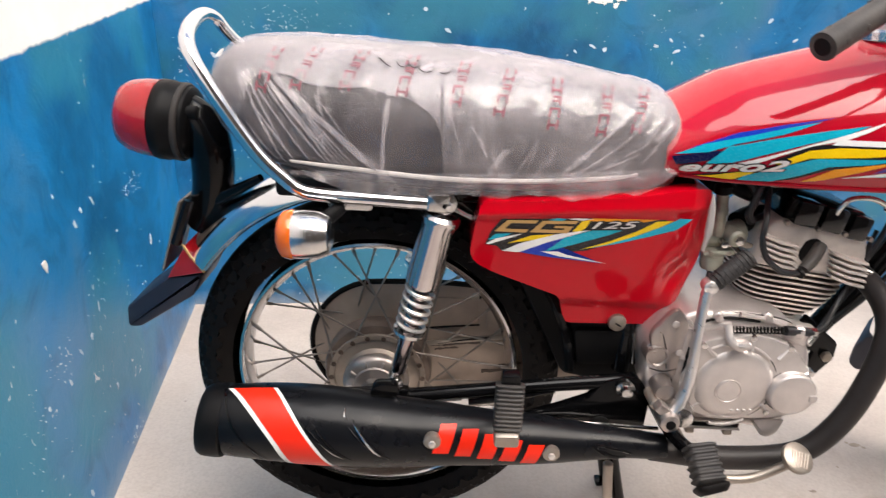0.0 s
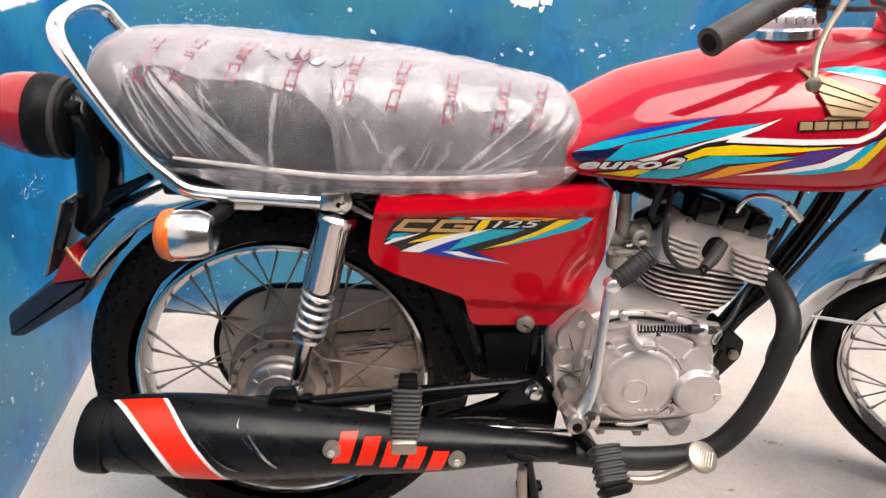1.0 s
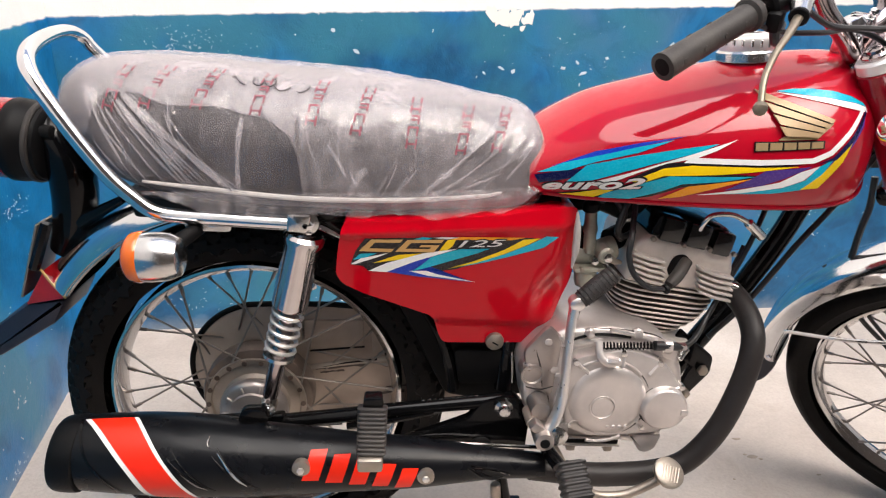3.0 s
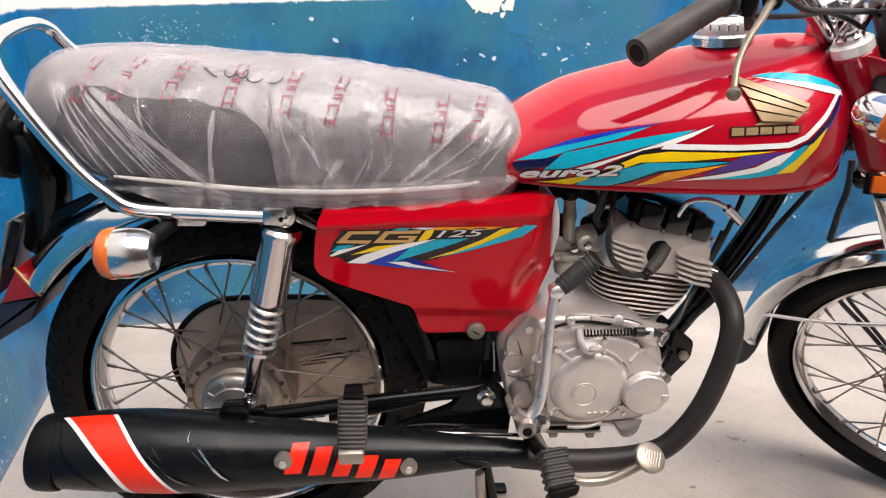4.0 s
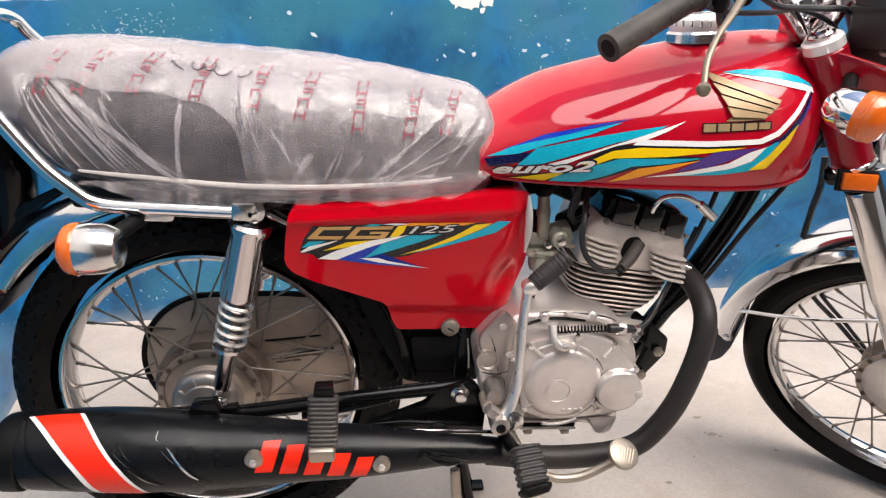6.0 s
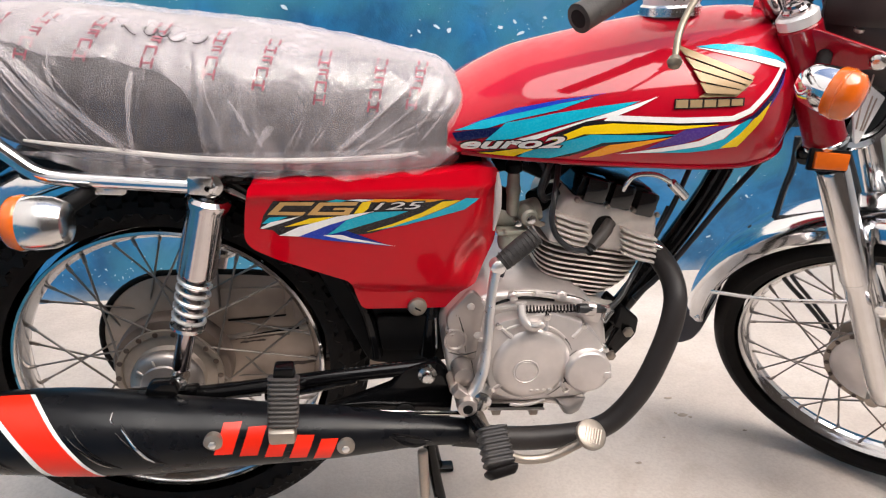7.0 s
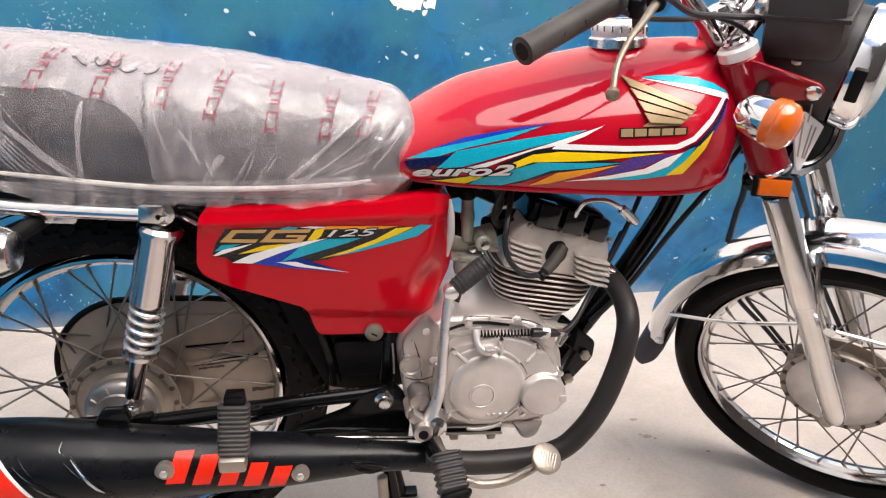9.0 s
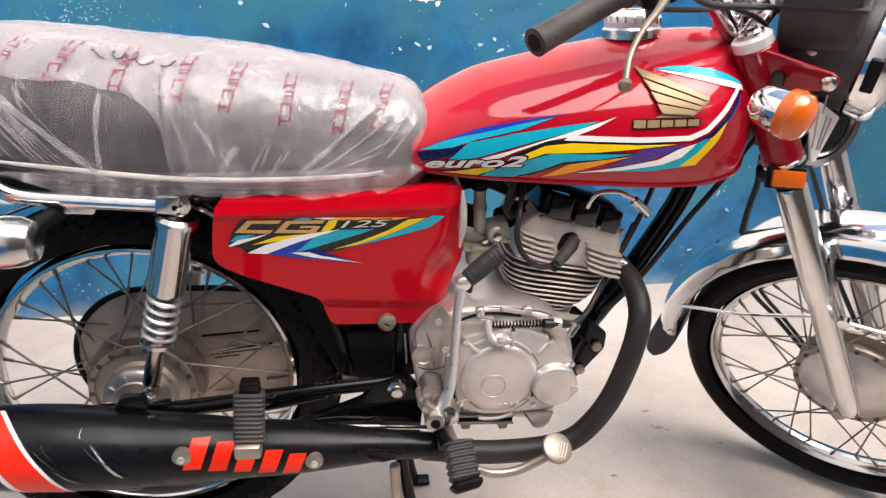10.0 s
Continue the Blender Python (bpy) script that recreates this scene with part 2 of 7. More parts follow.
def wall_mat(name, height, slope, blue):
    """Blue gloss dado below white limewash, with rubbed, stained and chipped patches. x runs along the wall, z up."""
    m, t, b = nodes_of(name)
    co = t.nodes.new("ShaderNodeTexCoord").outputs["Object"]
    sep = t.nodes.new("ShaderNodeSeparateXYZ")
    link(t, co, sep.inputs[0])
    cloud = noise_tex(t, 2.2, 7.0, 0.62, 0.5, co)
    blot = noise_tex(t, 9.0, 6.0, 0.6, 0.8, co)
    rag = noise_tex(t, 26.0, 5.0, 0.6, 0.3, co)
    chips = noise_tex(t, 46.0, 5.0, 0.55, 0.9, co)
    where = noise_tex(t, 3.1, 3.0, 0.5, 0.2, co)
    fine = noise_tex(t, 220.0, 3.0, 0.6, 0.0, co)
    deep = tuple(c * 0.5 for c in blue)
    worn = (blue[0] * 2.6 + 0.03, blue[1] * 1.12, blue[2] * 0.92)
    col = ramp(t, cloud.outputs[0], [(0.36, deep), (0.50, blue), (0.62, worn)]).outputs[0]
    col = mixed(t, ramp(t, blot.outputs[0], [(0.50, (0,) * 3), (0.64, (0.7,) * 3)]).outputs[0], col, deep)
    teal = (blue[0] + 0.02, blue[1] * 1.15, blue[2] * 0.72)
    col = mixed(t, ramp(t, where.outputs[0], [(0.48, (0,) * 3), (0.62, (0.8,) * 3)]).outputs[0], col, teal)
    col = mixed(t, ramp(t, rag.outputs[0], [(0.56, (0,) * 3), (0.8, (0.4,) * 3)]).outputs[0], col, worn)
    lot = math_node(t, "MULTIPLY", math_node(t, "SUBTRACT", where.outputs[0], 0.5), 0.22)
    chip = ramp(t, math_node(t, "ADD", chips.outputs[0], lot), [(0.715, (0,) * 3), (0.725, (1,) * 3)]).outputs[0]
    col = mixed(t, chip, col, (0.66, 0.68, 0.70))
    edge = math_node(t, "SUBTRACT", sep.outputs[2], math_node(t, "ADD", math_node(t, "MULTIPLY", sep.outputs[0], slope), height))
    edge = math_node(t, "ADD", edge, math_node(t, "MULTIPLY", math_node(t, "SUBTRACT", rag.outputs[0], 0.5), 0.012))
    top = ramp(t, math_node(t, "ADD", math_node(t, "MULTIPLY", edge, 200.0), 0.5, True), [(0.0, (0,) * 3), (1.0, (1,) * 3)]).outputs[0]
    white = ramp(t, blot.outputs[0], [(0.3, (0.83, 0.82, 0.79)), (0.7, (0.88, 0.87, 0.85))]).outputs[0]
    foot = math_node(t, "SUBTRACT", 1.0, math_node(t, "MULTIPLY", math_node(t, "ADD", sep.outputs[2], math_node(t, "MULTIPLY", rag.outputs[0], 0.06)), 13.0), True)
    col = mixed(t, math_node(t, "MULTIPLY", foot, 0.55), col, (0.50, 0.50, 0.47))
    link(t, mixed(t, top, col, white), b.inputs["Base Color"])
    link(t, ramp(t, math_node(t, "ADD", top, chip, True), [(0, (0.38,) * 3), (1, (0.8,) * 3)]).outputs[0], b.inputs["Roughness"])
    hgt = math_node(t, "ADD", math_node(t, "MULTIPLY", blot.outputs[0], 1.5), math_node(t, "MULTIPLY", fine.outputs[0], 0.25))
    bump(t, b, math_node(t, "SUBTRACT", hgt, math_node(t, "MULTIPLY", chip, 0.6)), 0.35, 0.006)
    return m


def floor_mat():
    m, t, b = nodes_of("cement_floor")
    co = t.nodes.new("ShaderNodeTexCoord").outputs["Object"]
    cloud = noise_tex(t, 2.0, 8.0, 0.6, 0.4, co)
    stain = noise_tex(t, 6.5, 6.0, 0.62, 0.8, co)
    grain = noise_tex(t, 160.0, 4.0, 0.6, 0.0, co)
    col = ramp(t, cloud.outputs[0], [(0.3, (0.38, 0.320, 0.280)), (0.5, (0.51, 0.445, 0.395)), (0.7, (0.60, 0.535, 0.485))]).outputs[0]
    col = mixed(t, ramp(t, stain.outputs[0], [(0.56, (0,) * 3), (0.74, (0.45,) * 3)]).outputs[0], col, (0.40, 0.32, 0.26))
    col = mixed(t, ramp(t, grain.outputs[0], [(0.35, (0.2,) * 3), (0.6, (0,) * 3)]).outputs[0], col, (0.25, 0.21, 0.18))
    pits = noise_tex(t, 24.0, 5.0, 0.7, 0.5, co)
    pit = ramp(t, pits.outputs[0], [(0.70, (0,) * 3), (0.76, (0.8,) * 3)]).outputs[0]
    col = mixed(t, pit, col, (0.24, 0.20, 0.17))
    link(t, col, b.inputs["Base Color"])
    b.inputs["Roughness"].default_value = 0.62
    bump(t, b, math_node(t, "ADD", grain.outputs[0], math_node(t, "MULTIPLY", stain.outputs[0], 2.0)), 0.3, 0.003)
    return m


BACK_WALL = wall_mat("blue_dado_back", 0.868, 0.036, (0.012, 0.158, 0.365))
SIDE_WALL = wall_mat("blue_dado_side", 0.868, -0.062, (0.006, 0.190, 0.46))
FLOOR = floor_mat()
PLAIN_WALL = plain("unseen_dark_plaster", (0.12, 0.098, 0.080), 0.85, 0.0, 0.0, 0.15, 2.5, 0.0, 0.3, 120.0)
LIME = plain("white_limewash", (0.80, 0.79, 0.75), 0.8, 0.0, 0.0, 0.05, 3.0, 0.0, 0.3, 120.0)
PLASTER = plain("bare_plaster", (0.50, 0.60, 0.68), 0.85, 0.0, 0.0, 0.08, 30.0, 0.0, 0.4, 200.0)


# ---- geometry helpers ----
def finish(name, bm, mat, angle=38):
    bmesh.ops.recalc_face_normals(bm, faces=bm.faces)
    me = bpy.data.meshes.new(name)
    bm.to_mesh(me)
    bm.free()
    me.materials.append(mat)
    me.shade_smooth()
    me.set_sharp_from_angle(angle=radians(angle))
    return me


def part(name, bm, material, parent, label="", angle=38):
    """One mesh object under a thing or a part."""
    me = bm if isinstance(bm, bpy.types.Mesh) else finish(name, bm, material, angle)
    ob = new(name, me)
    if parent is not None:
        ob.parent = parent
        if parent.type == "EMPTY":
            ob.matrix_parent_inverse = Matrix.Translation(-parent.location)
    if label:
        tagged(ob, label)
    return ob


def smooth_line(pts, steps):
    """Catmull-Rom through the points."""
    p = [Vector(q) for q in pts]
    if steps <= 1 or len(p) < 3:
        return p
    ext = [2 * p[0] - p[1], *p, 2 * p[-1] - p[-2]]
    out = []
    for i in range(1, len(ext) - 2):
        a, b, c, d = ext[i - 1:i + 3]
        for k in range(steps):
            s = k / steps
            out.append(0.5 * (2 * b + (c - a) * s + (2 * a - 5 * b + 4 * c - d) * s * s + (3 * b - a - 3 * c + d) * s ** 3))
    return out + [p[-1]]


def tube(pts, r, n=12, steps=6, bm=None, flat=1.0, up=None):
    """A rod along a line; r is one radius or one for each given point; flat squeezes it along the second axis."""
    bm = bm or bmesh.new()
    line = smooth_line(pts, steps)
    rs = [r] * len(line) if isinstance(r, (int, float)) else [float(v) for v in np.interp(np.linspace(0, 1, len(line)), np.linspace(0, 1, len(r)), r)]
    t0 = (line[1] - line[0]).normalized()
    ref = Vector(up) if up else (Vector((0, 0, 1)) if abs(t0.z) < 0.9 else Vector((1, 0, 0)))
    side = t0.cross(ref).normalized()
    rings = []
    for i, p in enumerate(line):
        t = (line[min(i + 1, len(line) - 1)] - line[max(i - 1, 0)]).normalized()
        side = (side - t * side.dot(t)).normalized()
        other = t.cross(side)
        rings.append([bm.verts.new(p + rs[i] * (side * math.cos(2 * math.pi * k / n) + other * flat * math.sin(2 * math.pi * k / n))) for k in range(n)])
    for a, b in zip(rings, rings[1:]):
        for k in range(n):
            bm.faces.new((a[k], a[(k + 1) % n], b[(k + 1) % n], b[k]))
    bm.faces.new(rings[0][::-1])
    bm.faces.new(rings[-1])
    return bm


def lathe(profile, centre, axis=(0, 1, 0), n=32, bm=None, closed=False, start=0.0, sweep=2 * math.pi):
    """A turned shape: profile rows are (radius, distance along the axis)."""
    bm = bm or bmesh.new()
    ax = Vector(axis).normalized()
    q = Vector((0, 0, 1)).rotation_difference(ax) if abs(ax.z) < 0.999 else Euler((0, 0, 0)).to_quaternion()
    c = Vector(centre)
    full = sweep > 6.28
    count = n if full else n + 1
    rings = []
    for r, a in profile:
        rings.append([bm.verts.new(c + q @ Vector((r * math.cos(start + sweep * k / n), r * math.sin(start + sweep * k / n), a))) for k in range(count)])
    pairs = list(zip(rings, rings[1:])) + ([(rings[-1], rings[0])] if closed else [])
    for a, b in pairs:
        for k in range(n):
            j = (k + 1) % count
            bm.faces.new((a[k], a[j], b[j], b[k]))
    if not closed and full:
        bm.faces.new(rings[0][::-1])
        bm.faces.new(rings[-1])
    return bm


def rod(a, b, r, n=12, bm=None, bevel=0.0):
    """A straight round bar with slightly rounded ends."""
    a, b = Vector(a), Vector(b)
    ln = (b - a).length
    e = bevel or min(r * 0.25, ln * 0.2)
    return lathe([(r - e, 0), (r, e), (r, ln - e), (r - e, ln)], a, b - a, n, bm)


def prism(outline, y0, y1, bevel=0.003, seg=2, bm=None):
    """A plate: an outline in x and z, from y0 to y1, with rounded rims."""
    mine = bmesh.new()
    a = [mine.verts.new((x, y0, z)) for x, z in outline]
    f = mine.faces.new(a)
    ext = bmesh.ops.extrude_face_region(mine, geom=[f])
    bmesh.ops.translate(mine, vec=(0, y1 - y0, 0), verts=[v for v in ext["geom"] if isinstance(v, bmesh.types.BMVert)])
    if bevel:
        rim = [e for e in mine.edges if abs(e.verts[0].co.y - e.verts[1].co.y) < 1e-6]
        bmesh.ops.bevel(mine, geom=rim, offset=bevel, segments=seg, profile=0.5, affect="EDGES")
    return joined(mine, bm)


def joined(mine, bm):
    if bm is None:
        return mine
    tmp = bpy.data.meshes.new("tmp")
    mine.to_mesh(tmp)
    mine.free()
    bm.from_mesh(tmp)
    bpy.data.meshes.remove(tmp)
    return bm


def box(centre, size, bevel=0.003, rot=(0, 0, 0), bm=None, seg=2):
    mine = bmesh.new()
    bmesh.ops.create_cube(mine, size=1.0)
    bmesh.ops.scale(mine, vec=size, verts=mine.verts)
    if bevel:
        bmesh.ops.bevel(mine, geom=list(mine.edges), offset=bevel, segments=seg, profile=0.5, affect="EDGES")
    bmesh.ops.transform(mine, matrix=pose(*centre, *rot), verts=mine.verts)
    return joined(mine, bm)


def rounded(outline, r, seg=4):
    """The outline with its corners rounded."""
    pts = [Vector(p) for p in outline]
    out = []
    for i, p in enumerate(pts):
        a, b = pts[i - 1] - p, pts[(i + 1) % len(pts)] - p
        k = min(r, a.length * 0.45, b.length * 0.45)
        s, e = p + a.normalized() * k, p + b.normalized() * k
        for j in range(seg + 1):
            u = j / seg
            out.append(tuple((1 - u) ** 2 * s + 2 * u * (1 - u) * p + u * u * e))
    return out


def moved(bm, m):
    bmesh.ops.transform(bm, matrix=m, verts=bm.verts)
    return bm


def loft(rings, cap=True):
    bm = bmesh.new()
    vs = [[bm.verts.new(p) for p in ring] for ring in rings]
    n = len(vs[0])
    for a, b in zip(vs, vs[1:]):
        for k in range(n):
            bm.faces.new((a[k], a[(k + 1) % n], b[(k + 1) % n], b[k]))
    if cap:
        bm.faces.new(vs[0][::-1])
        bm.faces.new(vs[-1])
    return bm


def eased(x, xs, ys):
    """A smooth curve through the table."""
    if x <= xs[0]:
        return ys[0]
    if x >= xs[-1]:
        return ys[-1]
    i = max(k for k in range(len(xs) - 1) if xs[k] <= x)
    def slope(k):
        if k == 0 or k == len(xs) - 1:
            j = min(max(k, 1), len(xs) - 1)
            return (ys[j] - ys[j - 1]) / (xs[j] - xs[j - 1])
        return (ys[k + 1] - ys[k - 1]) / (xs[k + 1] - xs[k - 1])
    h = xs[i + 1] - xs[i]
    u = (x - xs[i]) / h
    return ((2 * u ** 3 - 3 * u ** 2 + 1) * ys[i] + (u ** 3 - 2 * u ** 2 + u) * h * slope(i)
            + (3 * u ** 2 - 2 * u ** 3) * ys[i + 1] + (u ** 3 - u ** 2) * h * slope(i + 1))


def sticker(outline, depth, cell=0.012):
    """A thin film cut to an outline in x and z and laid on the surface y = depth(x, z)."""
    bm = bmesh.new()
    f = bm.faces.new([bm.verts.new((x, 0, z)) for x, z in outline])
    bmesh.ops.triangulate(bm, faces=[f])
    for _ in range(5):
        long = [e for e in bm.edges if e.calc_length() > cell]
        if not long:
            break
        bmesh.ops.subdivide_edges(bm, edges=long, cuts=1)
        bmesh.ops.triangulate(bm, faces=bm.faces)
    for v in bm.verts:
        v.co.y = depth(v.co.x, v.co.z)
    return bm


def lettering(text, origin, right, up, size, extrude, mat, name, parent, label, width=None, shear=0.0, depth=None, bold=0.0):
    """Flat lettering in the built-in font as a mesh."""
    cu = bpy.data.curves.new(name, "FONT")
    cu.body, cu.size, cu.extrude, cu.shear = text, 1.0, 0.02, shear
    cu.offset = bold
    tmp = bpy.data.objects.new(name, cu)
    scene.collection.objects.link(tmp)
    dg = bpy.context.evaluated_depsgraph_get()
    me = bpy.data.meshes.new_from_object(tmp.evaluated_get(dg))
    bpy.data.objects.remove(tmp)
    bpy.data.curves.remove(cu)
    xs = [v.co.x for v in me.vertices]
    ys = [v.co.y for v in me.vertices]
    w, h = max(xs) - min(xs), max(ys) - min(ys)
    r, u = Vector(right).normalized(), Vector(up).normalized()
    nrm = r.cross(u)
    for v in me.vertices:
        v.co = Vector(origin) + r * ((v.co.x - min(xs)) / w * (width or size * w)) + u * ((v.co.y - min(ys)) / h * size) + nrm * (v.co.z / 0.02 * extrude)
    if depth:
        for v in me.vertices:
            v.co.y = depth(v.co.x, v.co.z) + 0.3 * (v.co.y - Vector(origin).y)
    me.materials.clear()
    me.materials.append(mat)
    return part(name, me, mat, parent, label)


# ---- the yard: floor and walls ----
GROUND = -0.060
CORNER, BACK_TURN, SIDE_TURN = Vector((-0.656, 0.825, GROUND)), 4.2, 9.3


def slab(name, size, where, mat, label, cat):
    ob = part(name, box((size[0] / 2, size[1] / 2, size[2] / 2), size, 0.0), mat, None)
    ob.matrix_basis = where
    return tagged(ob, label, cat, kind="structure")


floor = part("floor", box((0.6, 0.0, GROUND - 0.05), (9.0, 9.0, 0.1), 0.0), FLOOR, None)
tagged(floor, "pale worn cement floor with faint stains", "floor", kind="structure")
wall_north = slab("wall_north", (3.80, 0.12, 3.0), pose(*CORNER, 0, 0, BACK_TURN), BACK_WALL,
                  "wall with chipped blue dado below white limewash", "wall")
wall_west = slab("wall_west", (3.24, 0.12, 3.0), Matrix.Translation(CORNER + Vector((0.010, 0, 0))) @ pose(0, 0, 0, 0, 0, -90 + SIDE_TURN) @ pose(0, -0.12, 0),
                 SIDE_WALL, "side wall with scuffed blue dado below white limewash", "wall")
# unseen wall behind the camera, added and kept dark to cut fill and reflections
unseen_wall_south = slab("unseen_wall_south", (3.47, 0.12, 3.0), pose(-0.25, -2.45, GROUND, 0, 0, 0), PLAIN_WALL, "unseen dark wall added to hold back fill light", "wall")
# unseen white wall, added as a reflector for the floor and chrome
unseen_wall_east = slab("unseen_wall_east", (0.12, 3.42, 3.0), pose(3.1, -2.33, GROUND, 0, 0, 0), LIME, "unseen white wall added to bounce light from the right", "wall")

# shallow dents in the cement, drawn as slightly raised darker patches
DENT = plain("dented_cement", (0.30, 0.245, 0.20), 0.85, 0.0, 0.0, 0.2, 60.0, 0.0, 0.4, 200.0)
drnd = random.Random(8)
for x, y, size, stretch in ((1.001, 0.286, 0.007, 2.2), (1.006, 0.222, 0.008, 2.4), (0.992, 0.230, 0.004, 1.4), (1.020, 0.214, 0.004, 1.8), (0.843, 0.078, 0.005, 2.0), (0.930, 0.150, 0.003, 1.5), (1.120, 0.160, 0.004, 1.8)):
    ring = [(x + size * stretch * drnd.uniform(0.5, 1.0) * math.cos(2 * math.pi * k / 9), y + size * drnd.uniform(0.5, 1.0) * math.sin(2 * math.pi * k / 9)) for k in range(9)]
    bm = bmesh.new()
    rim_v = [bm.verts.new((px, py, GROUND + 0.0004)) for px, py in ring]
    low_v = [bm.verts.new((x + (px - x) * 0.72, y + (py - y) * 0.72, GROUND + 0.0011)) for px, py in ring]
    for k in range(9):
        bm.faces.new((rim_v[k], rim_v[(k + 1) % 9], low_v[(k + 1) % 9], low_v[k]))
    bm.faces.new(low_v)
    part("floor_dent", bm, DENT, floor)

# bare patches where the paint has come away, on the back wall
rnd = random.Random(4)


def fleck(wall, face, s, z, size, stretch=1.0, turn=None):
    """One bare patch of ragged outline on a wall's face, s along the wall and z up from its foot."""
    n = rnd.randint(5, 8)
    turn = rnd.uniform(0, 3.1) if turn is None else turn
    pts = []
    for k in range(n):
        a = 2 * math.pi * k / n
        r = size * rnd.uniform(0.35, 0.9)
        x, y = r * math.cos(a) * stretch, r * math.sin(a)
        pts.append((s + x * math.cos(turn) - y * math.sin(turn), z + x * math.sin(turn) + y * math.cos(turn)))
    return part("paint_chip", prism(pts, face - 0.0006 - rnd.uniform(0, 0.0008), face + 0.0006 + rnd.uniform(0, 0.0008), 0.0), LIME if size > 0.0095 else PLASTER, wall)


def scatter(wall, face, s, z, ds, dz, count, small, large, turn=None):
    for _ in range(count):
        z1 = max(0.012, rnd.gauss(z, dz))
        fleck(wall, face, rnd.gauss(s, ds), z1, rnd.uniform(small, large) * 0.42, rnd.uniform(1.2, 4.5), None if turn is None else turn + rnd.gauss(0, 0.35))


NORTH = ((0.707, 0.850, 0.0095, 1.3), (0.766, 0.799, 0.0085, 1.6), (1.157, 0.760, 0.0065, 2.0), (1.190, 0.752, 0.0085, 1.6), (1.110, 0.747, 0.004, 2.5), (1.168, 0.896, 0.017, 1.8), (1.208, 0.864, 0.013, 1.4),
         (1.132, 0.900, 0.014, 1.8), (1.222, 0.890, 0.014, 1.8), (1.332, 0.763, 0.006, 2.2), (1.371, 0.778, 0.006, 2.0), (1.390, 0.748, 0.006, 2.6), (1.455, 0.790, 0.006, 2.0), (0.169, 0.739, 0.013, 2.0), (0.150, 0.732, 0.008, 2.0),
         (0.063, 0.746, 0.005, 1.4), (0.059, 0.689, 0.006, 1.3), (2.158, 0.318, 0.007, 3.0), (2.202, 0.258, 0.005, 2.5), (2.093, 0.121, 0.005, 3.0), (1.640, 0.830, 0.007, 2.0), (1.720, 0.780, 0.005, 2.5), (2.640, 0.560, 0.006, 2.0))
for k in range(16):
    NORTH += ((rnd.gauss(1.175, 0.030), rnd.uniform(0.872, 0.914), rnd.uniform(0.010, 0.021), rnd.uniform(1.2, 2.2)),)
for s, z, size, k in NORTH:
    fleck(wall_north, 0.0, s, z, size, k)
for spot in ((0.330, 0.818, 0.055, 0.018, 64, 0.0012, 0.0040), (0.300, 0.790, 0.030, 0.010, 14, 0.002, 0.005), (0.455, 0.800, 0.045, 0.012, 14, 0.0012, 0.0035), (0.160, 0.740, 0.020, 0.008, 12, 0.0015, 0.004),
             (0.064, 0.700, 0.010, 0.040, 12, 0.0012, 0.0035), (0.115, 0.660, 0.020, 0.030, 12, 0.0015, 0.005), (0.200, 0.520, 0.030, 0.040, 16, 0.002, 0.006), (0.280, 0.090, 0.085, 0.042, 44, 0.0012, 0.0042),
             (0.600, 0.080, 0.060, 0.040, 14, 0.0015, 0.004), (1.360, 0.775, 0.080, 0.030, 26, 0.0010, 0.0034), (1.600, 0.780, 0.120, 0.040, 20, 0.0010, 0.0034), (2.050, 0.110, 0.060, 0.040, 22, 0.0012, 0.0040),
             (2.150, 0.290, 0.070, 0.060, 14, 0.0012, 0.0040), (1.900, 0.450, 0.160, 0.140, 22, 0.0010, 0.0035), (2.600, 0.450, 0.120, 0.120, 14, 0.0010, 0.0035)):
    scatter(wall_north, 0.0, *spot)
WEST = ((0.321, 0.641, 0.006, 3.0, 1.8), (0.865, 0.509, 0.011, 1.9, 1.2), (0.789, 0.597, 0.004, 2.0, 1.0), (0.635, 0.542, 0.0055, 3.5, 1.0), (0.692, 0.540, 0.005, 2.2, 1.0), (0.726, 0.526, 0.0065, 2.4, 1.0), (0.535, 0.443, 0.004, 1.8, 0.6),
        (0.326, 0.341, 0.008, 2.2, 1.6), (0.137, 0.242, 0.007, 2.4, 1.6), (0.707, 0.399, 0.0045, 2.0, 1.6), (0.699, 0.354, 0.005, 2.6, 1.6), (0.755, 0.321, 0.006, 2.6, 1.7), (0.809, 0.323, 0.007, 3.0, 0.9),
        (0.871, 0.302, 0.006, 2.0, 1.2), (0.687, 0.173, 0.006, 2.0, 1.5), (0.954, 0.307, 0.006, 2.0, 1.2), (0.886, 0.083, 0.007, 2.0, 1.2))
for s, z, size, k, turn in WEST:
    fleck(wall_west, 0.12, s, z, size, k, turn)
for spot in ((0.395, 0.500, 0.040, 0.018, 34, 0.0014, 0.0050, 0.9), (0.885, 0.345, 0.030, 0.022, 26, 0.0015, 0.0050, 1.0), (1.003, 0.298, 0.030, 0.030, 22, 0.0015, 0.0050, 1.1), (0.625, 0.020, 0.030, 0.012, 16, 0.002, 0.006),
             (0.700, 0.370, 0.030, 0.040, 10, 0.0012, 0.0035, 1.6), (0.420, 0.330, 0.090, 0.080, 9, 0.0012, 0.0040, 1.4), (0.800, 0.200, 0.140, 0.090, 12, 0.0012, 0.0040, 1.2), (0.560, 0.560, 0.120, 0.080, 8, 0.0010, 0.0030, 1.0)):
    scatter(wall_west, 0.12, *spot)

# ---- the motorcycle ----
bike = new("motorcycle")
bike.location = (0.6, 0, 0)
bike.empty_display_size = 0.2
tagged(bike, "red and chrome motorcycle on its stand beside a blue wall", "motorcycle")

